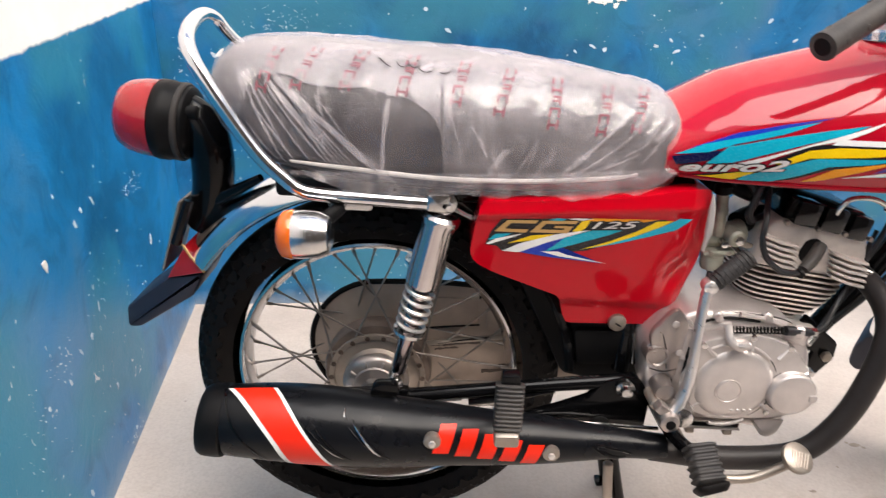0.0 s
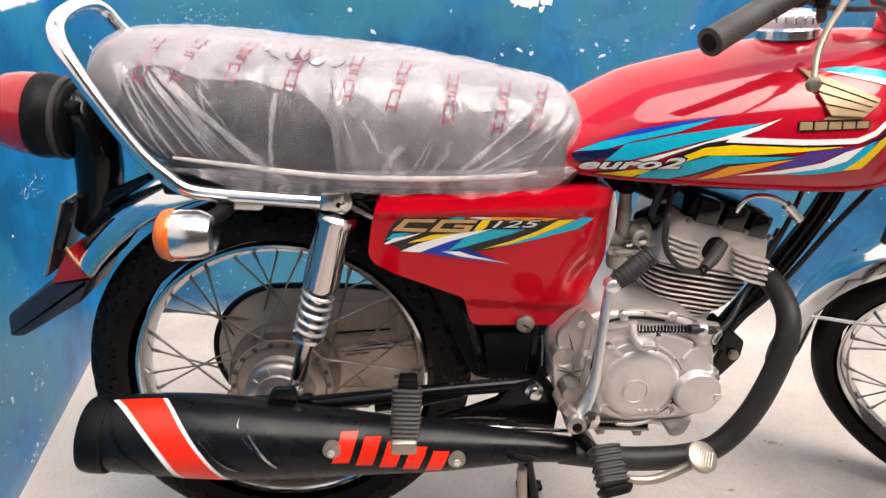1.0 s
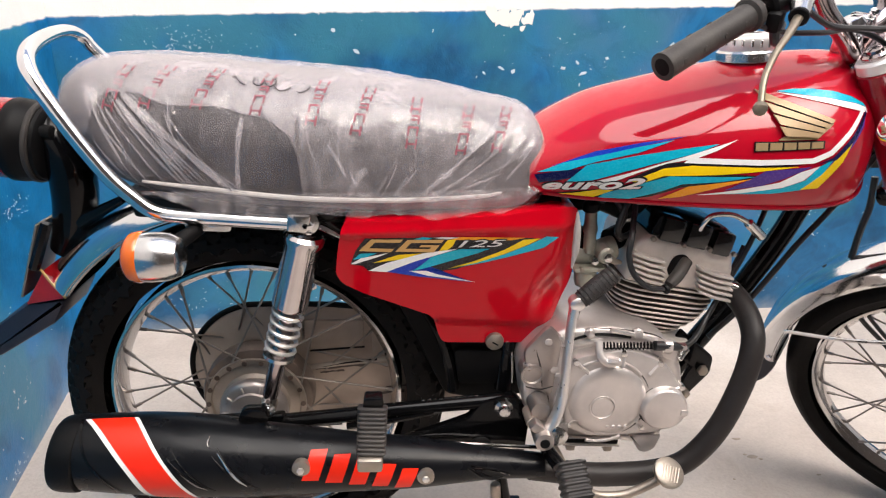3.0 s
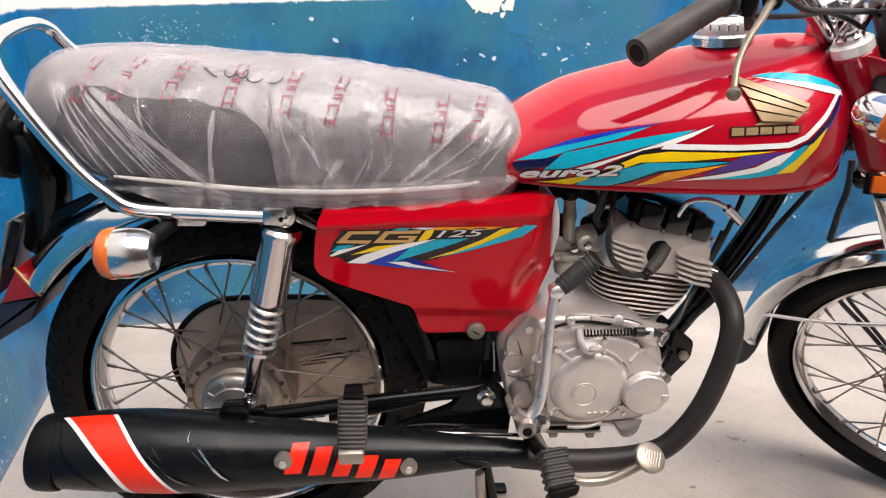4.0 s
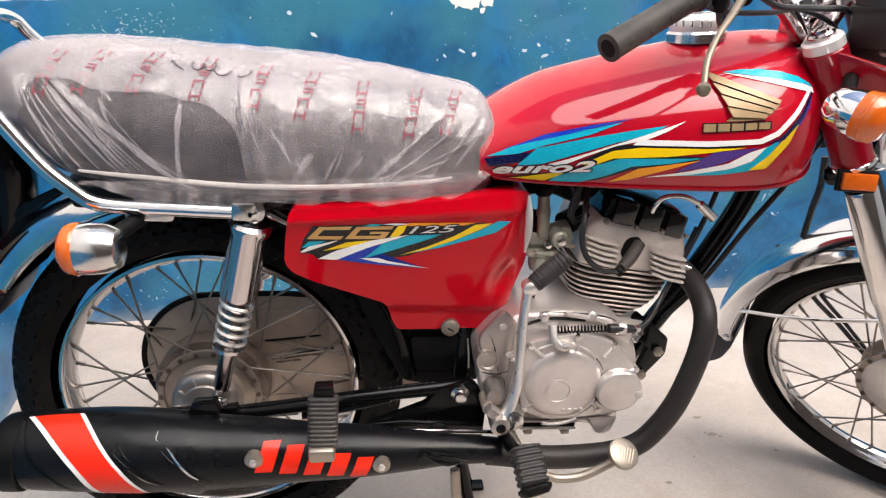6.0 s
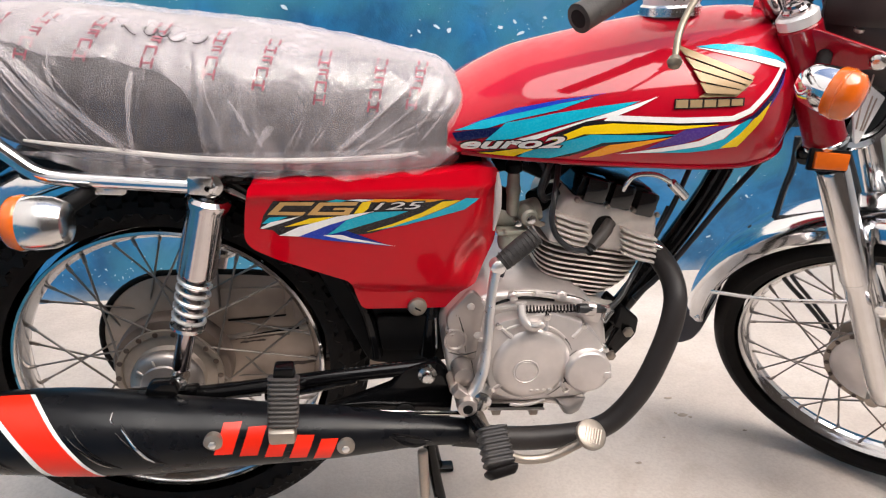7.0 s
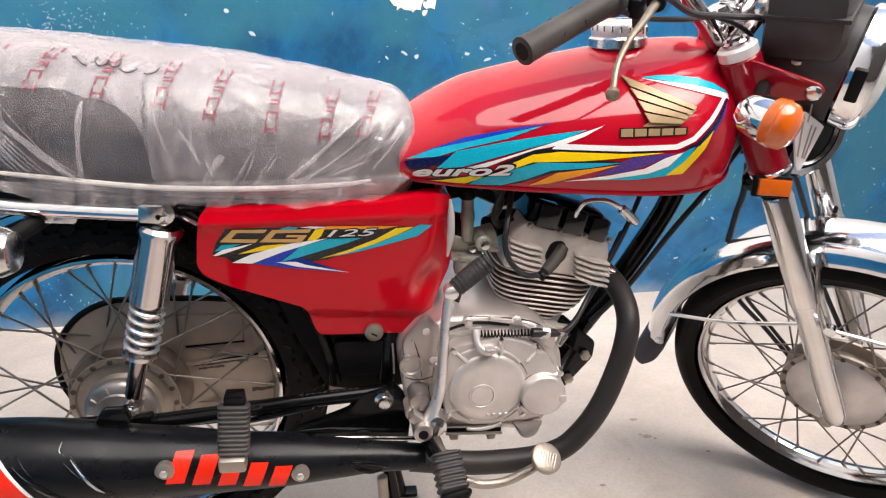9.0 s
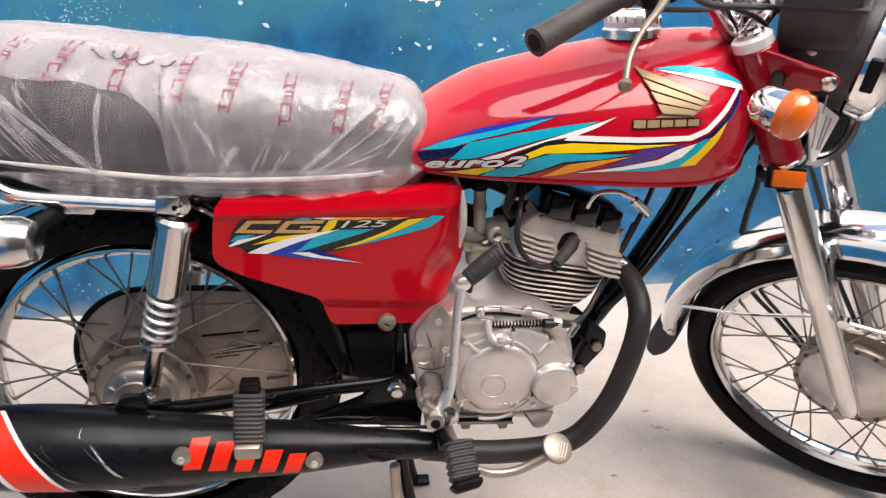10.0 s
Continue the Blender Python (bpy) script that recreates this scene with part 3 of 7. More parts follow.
REAR = Vector((0.003, 0.0, 0.267))
RAKE, STEER = radians(27.9), radians(-47.9)
FOOT = Vector((1.193, 0.0, 0.219))
AX = Vector((-math.sin(RAKE), 0, math.cos(RAKE)))
LEAD = Vector((math.cos(RAKE), 0, math.sin(RAKE)))
M = Matrix.Translation(FOOT) @ Matrix.Rotation(STEER, 4, AX) @ Matrix.Translation(-FOOT)
FRONT = FOOT + 0.0324 * LEAD


def wheel(name, c, tyre_r, tyre_w, rim_r, hub_r, hub_w, spokes, m, label, tread):
    tyre_bm = bmesh.new()
    n = 168 if tread else 96
    prof = []
    rows = 22
    for k in range(rows):
        a = math.radians(-128 + 256 * k / (rows - 1))
        mid = (tyre_r + rim_r - 0.004) / 2
        prof.append((mid + (tyre_r - mid) * math.cos(a) * (1.0 if abs(a) < 1.3 else 1.05), tyre_w / 2 * math.sin(a) * (1.0 if abs(a) < 1.6 else 0.9)))
    rings = []
    for j in range(n):
        th = 2 * math.pi * j / n
        ring = []
        for k, (r, y) in enumerate(prof):
            deg = abs(-128 + 256 * k / (rows - 1))
            cut = 0.0
            if tread:
                shift = 2 if k % 2 else 0
                if 20 < deg < 102 and (j + shift) % 4 == 0:
                    cut = 0.011
                if 8 < deg < 18:
                    cut = 0.003
            elif deg < 50 and k % 3 == 0:
                cut = 0.002
            ring.append(tyre_bm.verts.new(c + Vector(((r - cut) * math.cos(th), y, (r - cut) * math.sin(th)))))
        rings.append(ring)
    for j in range(n):
        a, b = rings[j], rings[(j + 1) % n]
        for k in range(rows - 1):
            tyre_bm.faces.new((a[k], a[k + 1], b[k + 1], b[k]))
    w = tyre_w * 0.29
    rim_prof = [(rim_r, -w), (rim_r + 0.001, -w + 0.002), (rim_r - 0.002, -w + 0.005), (rim_r - 0.006, -w + 0.008), (rim_r - 0.007, -w * 0.45), (rim_r - 0.012, -w * 0.2),
                (rim_r - 0.012, w * 0.2), (rim_r - 0.007, w * 0.45), (rim_r - 0.006, w - 0.008), (rim_r - 0.002, w - 0.005), (rim_r + 0.001, w - 0.002), (rim_r, w),
                (rim_r - 0.004, w + 0.001), (rim_r - 0.010, w - 0.006), (rim_r - 0.011, w * 0.5), (rim_r - 0.016, w * 0.22), (rim_r - 0.016, -w * 0.22),
                (rim_r - 0.011, -w * 0.5), (rim_r - 0.010, -w + 0.006), (rim_r - 0.004, -w - 0.001)]
    wh = part(name, moved(tyre_bm, m), RUBBER, bike, label, 30)
    part("rim", moved(lathe(rim_prof, c, (0, 1, 0), 96, closed=True), m), RIM, wh, "chromed steel rim")
    h = hub_w
    flange = [(0.010, -h - 0.012), (0.020, -h - 0.010), (0.022, -h - 0.002), (hub_r * 0.62, -h), (hub_r * 0.68, -h + 0.006), (hub_r * 0.88, -h + 0.008), (hub_r * 0.90, -h + 0.004),
              (hub_r, -h + 0.004), (hub_r, -h + 0.010), (hub_r * 0.84, -h + 0.014), (hub_r * 0.80, h - 0.014), (hub_r, h - 0.010), (hub_r, h - 0.004), (hub_r * 0.6, h), (0.01, h)]
    hub = part("hub", moved(lathe(flange, c, (0, 1, 0), 48), m), HUB_DUSTY, wh, "dusty aluminium drum hub")
    for k in range(18):
        a = 2 * math.pi * k / 18
        p = c + Vector((hub_r * 0.94 * math.cos(a), -h + 0.003, hub_r * 0.94 * math.sin(a)))
        part("spoke_head", moved(rod(p, p + Vector((0, -0.0022, 0)), 0.0042, 8), m), OIL, hub)
    # spokes: four kinds, each repeated round the axle
    for side in (-1, 1):
        for lean in (-1, 1):
            a0 = (0.0 if lean < 0 else math.radians(20)) + (math.radians(10) if side > 0 else 0)
            reach = math.radians(64.5) * lean
            p = Vector((hub_r * 0.94 * math.cos(a0), side * (h - 0.007), hub_r * 0.94 * math.sin(a0)))
            q = Vector(((rim_r - 0.013) * math.cos(a0 + reach * 0.62), side * 0.006, (rim_r - 0.013) * math.sin(a0 + reach * 0.62)))
            bm = rod(p, q, 0.0018, 6)
            d = (q - p).normalized()
            rod(q - d * 0.014, q + d * 0.003, 0.0030, 6, bm)
            me = finish("spoke", bm, SPOKE)
            for k in range(spokes // 4):
                ob = part("spoke", me, None, wh)
                ob.matrix_basis = m @ Matrix.Translation(c) @ Matrix.Rotation(2 * math.pi * k / (spokes // 4), 4, "Y")
    return wh


rear_wheel = wheel("rear_wheel", REAR, 0.300, 0.084, 0.2275, 0.078, 0.046, 36, Matrix.Identity(4), "black tyre with block tread on a spoked wheel", True)
front_wheel = wheel("front_wheel", FRONT, 0.295, 0.068, 0.243, 0.091, 0.026, 36, M, "black ribbed tyre on a spoked wheel", False)


def band(c, r_edge, r_crown, half, a0, a1, n=40, lip=0.004):
    """A mudguard: a rounded channel bent round an axle, from angle a0 to a1."""
    rings = []
    prof = [(half, r_edge), (half + lip, r_edge + 0.003), (half + lip * 0.6, r_edge + 0.009)]
    for k in range(1, 9):
        u = math.pi / 2 * k / 9
        prof.append((half * math.cos(u) ** 0.8, r_edge + 0.009 + (r_crown - r_edge - 0.009) * math.sin(u)))
    prof = prof + [(-y, r) for y, r in prof[::-1]]
    inner = [(y * 0.965, r - 0.003) for y, r in prof[::-1]]
    for j in range(n + 1):
        a = math.radians(a0 + (a1 - a0) * j / n)
        rings.append([c + Vector((r * math.cos(a), y, r * math.sin(a))) for y, r in prof + inner])
    return loft(rings)


part("rear_mudguard", band(REAR + Vector((-0.003, 0, 0.017)), 0.303, 0.345, 0.062, 50, 144), CHROME, bike, "chromed steel rear mudguard")
part("inner_mudguard", band(REAR + Vector((0, 0, 0.008)), 0.304, 0.325, 0.058, 4, 72), BLACK_GLOSS, bike)

# chain case on the far side
case_out = []
for k in range(15):
    a = math.radians(90 + 180 * k / 14)
    case_out.append((0.003 + 0.117 * math.cos(a), 0.288 + 0.117 * math.sin(a)))
case_out += [(0.12, 0.185), (0.36, 0.225), (0.41, 0.28), (0.40, 0.345), (0.30, 0.386), (0.12, 0.404)]
chain_case = part("chain_case", prism(case_out, 0.030, 0.046, 0.005, 2), CASE, bike, "dusty grey full chain case")
part("case_rim", tube([(0.30, 0.031, 0.386), (0.12, 0.031, 0.404)] + [(x, 0.031, z) for x, z in case_out[:15]] + [(0.12, 0.031, 0.185)], 0.0048, 8, 2), RUBBER, chain_case, "black edging of the chain case")
part("case_panel", prism(rounded([(0.074, 0.324), (0.169, 0.330), (0.169, 0.378), (0.072, 0.378)], 0.006), 0.026, 0.033, 0.002), CASE, chain_case)
part("case_panel", prism(rounded([(0.182, 0.318), (0.345, 0.312), (0.345, 0.362), (0.182, 0.372)], 0.008), 0.026, 0.033, 0.002), CASE, chain_case)
for x0, z0, x1, z1 in ((0.170, 0.378, 0.170, 0.329), (0.170, 0.329, 0.080, 0.322), (0.200, 0.366, 0.195, 0.235), (0.178, 0.384, 0.345, 0.362)):
    part("case_groove", rod((x0, 0.0265, z0), (x1, 0.0265, z1), 0.0017, 6), RUBBER, chain_case)
part("case_step", tube([(0.05, 0.029, 0.285), (0.12, 0.029, 0.296), (0.2, 0.029, 0.304), (0.3, 0.029, 0.312)], 0.005, 8, 4), ALU_DIRTY, chain_case)
part("case_crack", tube([(0.10, 0.0265, 0.293), (0.14, 0.0265, 0.299), (0.19, 0.0265, 0.305)], 0.0026, 6, 4), RUBBER, chain_case)
ornd = random.Random(5)
for x0, z0, long, thick in ((0.088, 0.286, 0.085, 0.0040), (0.110, 0.292, 0.075, 0.0030), (0.150, 0.300, 0.070, 0.0034), (0.095, 0.279, 0.040, 0.0022), (0.176, 0.236, 0.060, 0.0040), (0.205, 0.250, 0.040, 0.0024)):
    up = [(x0 + long * k / 8, z0 + 0.10 * long * k / 8 + thick * ornd.uniform(0.2, 1.0)) for k in range(9)]
    down = [(x0 + long * k / 8, z0 + 0.10 * long * k / 8 - thick * ornd.uniform(0.2, 1.0)) for k in range(8, -1, -1)]
    part("oil_streak", prism(up + down, 0.0288, 0.0305, 0.0), OIL, chain_case)
part("brake_anchor", tube([(-0.01, -0.074, 0.252), (0.07, -0.078, 0.256), (0.14, -0.075, 0.258)], 0.008, 8, 3), BLACK_GLOSS, bike)
brake_plate = part("rear_brake_plate", lathe([(0.012, -0.086), (0.018, -0.084), (0.021, -0.076), (0.034, -0.072), (0.036, -0.069), (0.046, -0.067), (0.052, -0.061), (0.053, -0.055)], REAR, (0, 1, 0), 40), HUB, bike, "polished aluminium brake plate")
for k in range(10):
    a = 2 * math.pi * k / 10
    part("plate_rib", box((REAR.x + 0.041 * math.cos(a), -0.0685, REAR.z + 0.041 * math.sin(a)), (0.010, 0.004, 0.0025), 0.0008, (0, -math.degrees(a), 0)), ALU, brake_plate)
part("axle_nut", lathe([(0.008, -0.098), (0.011, -0.096), (0.011, -0.084), (0.009, -0.082)], REAR, (0, 1, 0), 6), CHROME_DULL, brake_plate)

part("sprocket_drum", lathe([(0.070, -0.026), (0.085, -0.024), (0.088, -0.018), (0.088, 0.004), (0.080, 0.010)], REAR, (0, 1, 0), 48), DRUM, bike, "oily brown sprocket drum")

# swing arm, pivot plate and frame
swing = part("swing_arm", tube([(-0.02, -0.098, 0.266), (0.10, -0.100, 0.278), (0.25, -0.101, 0.296), (0.395, -0.10, 0.309)], [0.012, 0.0115, 0.0105, 0.0115], 12, 4), BLACK_GLOSS, bike, "gloss black tubular swing arm")
for k in range(10):
    x = 0.264 + 0.0088 * k
    part("label_bar", box((x, -0.1000, 0.3085 + 0.090 * (x - 0.264)), (0.0058, 0.0030, 0.0010), 0.0003, (0, -5, 0)), CHROME_DULL, swing)
part("axle_plate", prism(rounded([(-0.045, 0.252), (0.05, 0.256), (0.06, 0.290), (-0.045, 0.284)], 0.006), -0.112, -0.094, 0.002), BLACK_GLOSS, swing)
part("chain_adjuster", rod((-0.05, -0.102, 0.267), (0.0, -0.102, 0.268), 0.004, 8), GALV, swing)
part("lower_rod", tube([(0.02, -0.125, 0.252), (0.2, -0.122, 0.252), (0.44, -0.12, 0.235)], 0.0035, 8, 3), CHROME_DULL, bike, "thin brake rod")
part("swing_stay", tube([(0.15, -0.106, 0.268), (0.22, -0.106, 0.279), (0.28, -0.105, 0.292)], 0.0055, 8, 3), BLACK_GLOSS, swing)
pivot_plate = part("pivot_plate", prism(rounded([(0.352, 0.312), (0.40, 0.322), (0.425, 0.29), (0.42, 0.215), (0.37, 0.20), (0.24, 0.236), (0.235, 0.246), (0.285, 0.264), (0.332, 0.283)], 0.006), -0.112, -0.095, 0.002), BLACK_GLOSS, bike, "black frame plate at the swing-arm pivot")
part("pivot_nut", lathe([(0.004, -0.020), (0.008, -0.019), (0.009, -0.010), (0.014, -0.008), (0.014, 0.0), (0.010, 0.002)], (0.383, -0.112, 0.305), (0, 1, 0), 12), CHROME_DULL, pivot_plate)
part("frame_hole", rod((0.352, -0.1145, 0.235), (0.352, -0.110, 0.235), 0.016, 20), BLACK_MATT, pivot_plate)
frame_bm = tube([(0.86, 0, 0.70), (0.84, 0, 0.58), (0.78, 0, 0.455), (0.70, 0, 0.325), (0.66, 0, 0.25)], 0.017, 12, 4)
frame_part = part("frame", frame_bm, BLACK_GLOSS, bike, "gloss black tubular frame")
part("backbone", tube([(0.90, 0, 0.74), (0.70, 0, 0.655), (0.45, 0, 0.64), (0.2, 0, 0.60)], 0.022, 12, 4), BLACK_GLOSS, frame_part)
for sy in (-1, 1):
    part("seat_rail", tube([(0.45, sy * 0.07, 0.61), (0.2, sy * 0.085, 0.60), (0.08, sy * 0.095, 0.600), (-0.13, sy * 0.06, 0.615)], 0.012, 10, 4), BLACK_GLOSS, frame_part)
    part("seat_tube", tube([(0.42, sy * 0.045, 0.60), (0.40, sy * 0.045, 0.45), (0.39, sy * 0.055, 0.30)], 0.014, 10, 4), BLACK_GLOSS, frame_part)
part("shock_stay", tube([(0.39, -0.040, 0.40), (0.25, -0.055, 0.50), (0.12, -0.085, 0.595)], 0.011, 10, 3), BLACK_GLOSS, frame_part)
battery = part("battery_box", prism(rounded([(0.20, 0.60), (0.43, 0.60), (0.432, 0.285), (0.36, 0.275), (0.30, 0.285), (0.245, 0.40), (0.21, 0.48)], 0.012), -0.050, 0.09, 0.006), BLACK_MATT, bike, "black battery box and air cleaner case")
part("box_lid", prism(rounded([(0.31, 0.37), (0.42, 0.37), (0.42, 0.31), (0.32, 0.31)], 0.01), -0.060, -0.048, 0.003), BLACK_MATT, battery)
part("tail_tray", prism(rounded([(-0.12, 0.592), (0.20, 0.585), (0.20, 0.62), (-0.12, 0.63)], 0.008), -0.10, 0.10, 0.004), BLACK_MATT, bike)
part("ignition_key", tube([(0.397, -0.075, 0.375), (0.399, -0.078, 0.352), (0.400, -0.078, 0.325)], 0.0035, 6, 2, flat=0.5), CHROME_DULL, bike)

# ---- shock absorbers ----
def shock(y, detailed=True):
    top, bot = Vector((0.110, y, 0.597)), Vector((0.040, y, 0.317))
    d = (bot - top).normalized()
    body = part("shock_absorber", lathe([(0.012, 0.016), (0.0235, 0.018), (0.0275, 0.023), (0.0275, 0.029), (0.0245, 0.034), (0.0245, 0.122), (0.0225, 0.127)], top, d, 28), CHROME_SHOCK, bike, "chromed rear shock absorber")
    coil = []
    turns = 5.5
    for k in range(int(turns * 16) + 1):
        a = 2 * math.pi * k / 16
        p = top + d * (0.126 + 0.074 * k / (turns * 16))
        u = d.cross(Vector((0, 1, 0))).normalized()
        coil.append(p + 0.0200 * (u * math.cos(a) + Vector((0, 1, 0)) * math.sin(a)))
    part("spring", tube(coil, 0.0030, 8, 1), BARE_ALU, body)
    part("damper", lathe([(0.008, 0.10), (0.0118, 0.11), (0.0118, 0.268), (0.010, 0.272)], top, d, 20), CHROME_DARK, body)
    part("spring_seat", lathe([(0.013, 0.198), (0.0225, 0.200), (0.0225, 0.205), (0.0145, 0.209)], top, d, 24), CHROME_DULL, body)
    for p, r in ((top, 0.0155), (bot, 0.0125)):
        part("eye", lathe([(r * 0.7, -0.013), (r, -0.011), (r, 0.011), (r * 0.7, 0.013)], p, (0, 1, 0), 20), CHROME_DULL, body)
        part("nut", lathe([(0.004, -0.024), (0.0075, -0.022), (0.008, -0.014), (0.0105, -0.013), (0.0105, -0.011)], p, (0, 1, 0), 6), CHROME, body)
    return body


shock(-0.124)
shock(0.124)

# ---- tank ----
TX = [0.40, 0.435, 0.467, 0.497, 0.576, 0.655, 0.734, 0.80, 0.85, 0.88, 0.90]
TT = [0.700, 0.724, 0.742, 0.756, 0.777, 0.795, 0.809, 0.816, 0.814, 0.797, 0.74]
TB = [0.631, 0.629, 0.627, 0.626, 0.624, 0.623, 0.622, 0.624, 0.632, 0.652, 0.70]
TW = [0.102, 0.112, 0.119, 0.126, 0.139, 0.148, 0.151, 0.142, 0.114, 0.074, 0.02]


def tank_half(x, z):
    zt, zb, w = eased(x, TX, TT), eased(x, TX, TB), eased(x, TX, TW)
    h = min(max((z - zb) / max(zt - zb, 1e-4), 0), 1)
    return w * (1 - 0.10 * ((0.3 - h) / 0.3) ** 2 if h < 0.3 else (1 - ((h - 0.3) / 0.7) ** 2.4) ** 0.6)


rings = []
for i in range(57):
    x = 0.40 + 0.5 * i / 56
    zt, zb = eased(x, TX, TT), eased(x, TX, TB)
    side = []
    for k in range(27):
        h = math.sin(math.pi / 2 * k / 26) ** 1.15
        z = zb + (zt - zb) * h
        side.append((tank_half(x, z) if k < 26 else 0.0, z))
    rings.append([(x, -w, z) for w, z in side] + [(x, w, z) for w, z in side[-2::-1]])
tank = part("fuel_tank", loft(rings), TANK_RED, bike, "glossy red fuel tank with turquoise, yellow and white stripes", 60)
seam = [(x, -tank_half(x, eased(x, TX, TB)) - 0.001, eased(x, TX, TB) + 0.001) for x in np.linspace(0.42, 0.885, 24)]
part("tank_seam", tube([tuple(map(float, p)) for p in seam], 0.0035, 8, 2), RED_DARK, tank)
cap = part("filler_cap", lathe([(0.032, -0.020), (0.035, -0.014), (0.0365, -0.004), (0.0375, 0.000), (0.0375, 0.010), (0.036, 0.0125), (0.026, 0.0145), (0.0245, 0.0180), (0.0215, 0.0185), (0.0195, 0.0160), (0.004, 0.0160)], (0.710, -0.012, 0.819), (-0.08, 0, 1), 40), PALE_ALU, tank, "chromed filler cap")
part("cap_grip", box((0.708, -0.012, 0.836), (0.036, 0.007, 0.005), 0.002, (0, -5, 0)), CHROME_DULL, cap)
for k in range(20):
    a = 2 * math.pi * k / 20
    part("cap_rib", rod((0.710 + 0.0375 * math.cos(a), -0.012 + 0.0375 * math.sin(a), 0.820), (0.709 + 0.0375 * math.cos(a), -0.012 + 0.0375 * math.sin(a), 0.829), 0.0018, 6), CHROME_DULL, cap)
part("cap_collar", lathe([(0.040, -0.010), (0.040, 0.001), (0.037, 0.004)], (0.710, -0.012, 0.811), (-0.08, 0, 1), 40), CHROME_DULL, tank)


def on_tank(lift):
    return lambda x, z: -tank_half(x, z) - lift


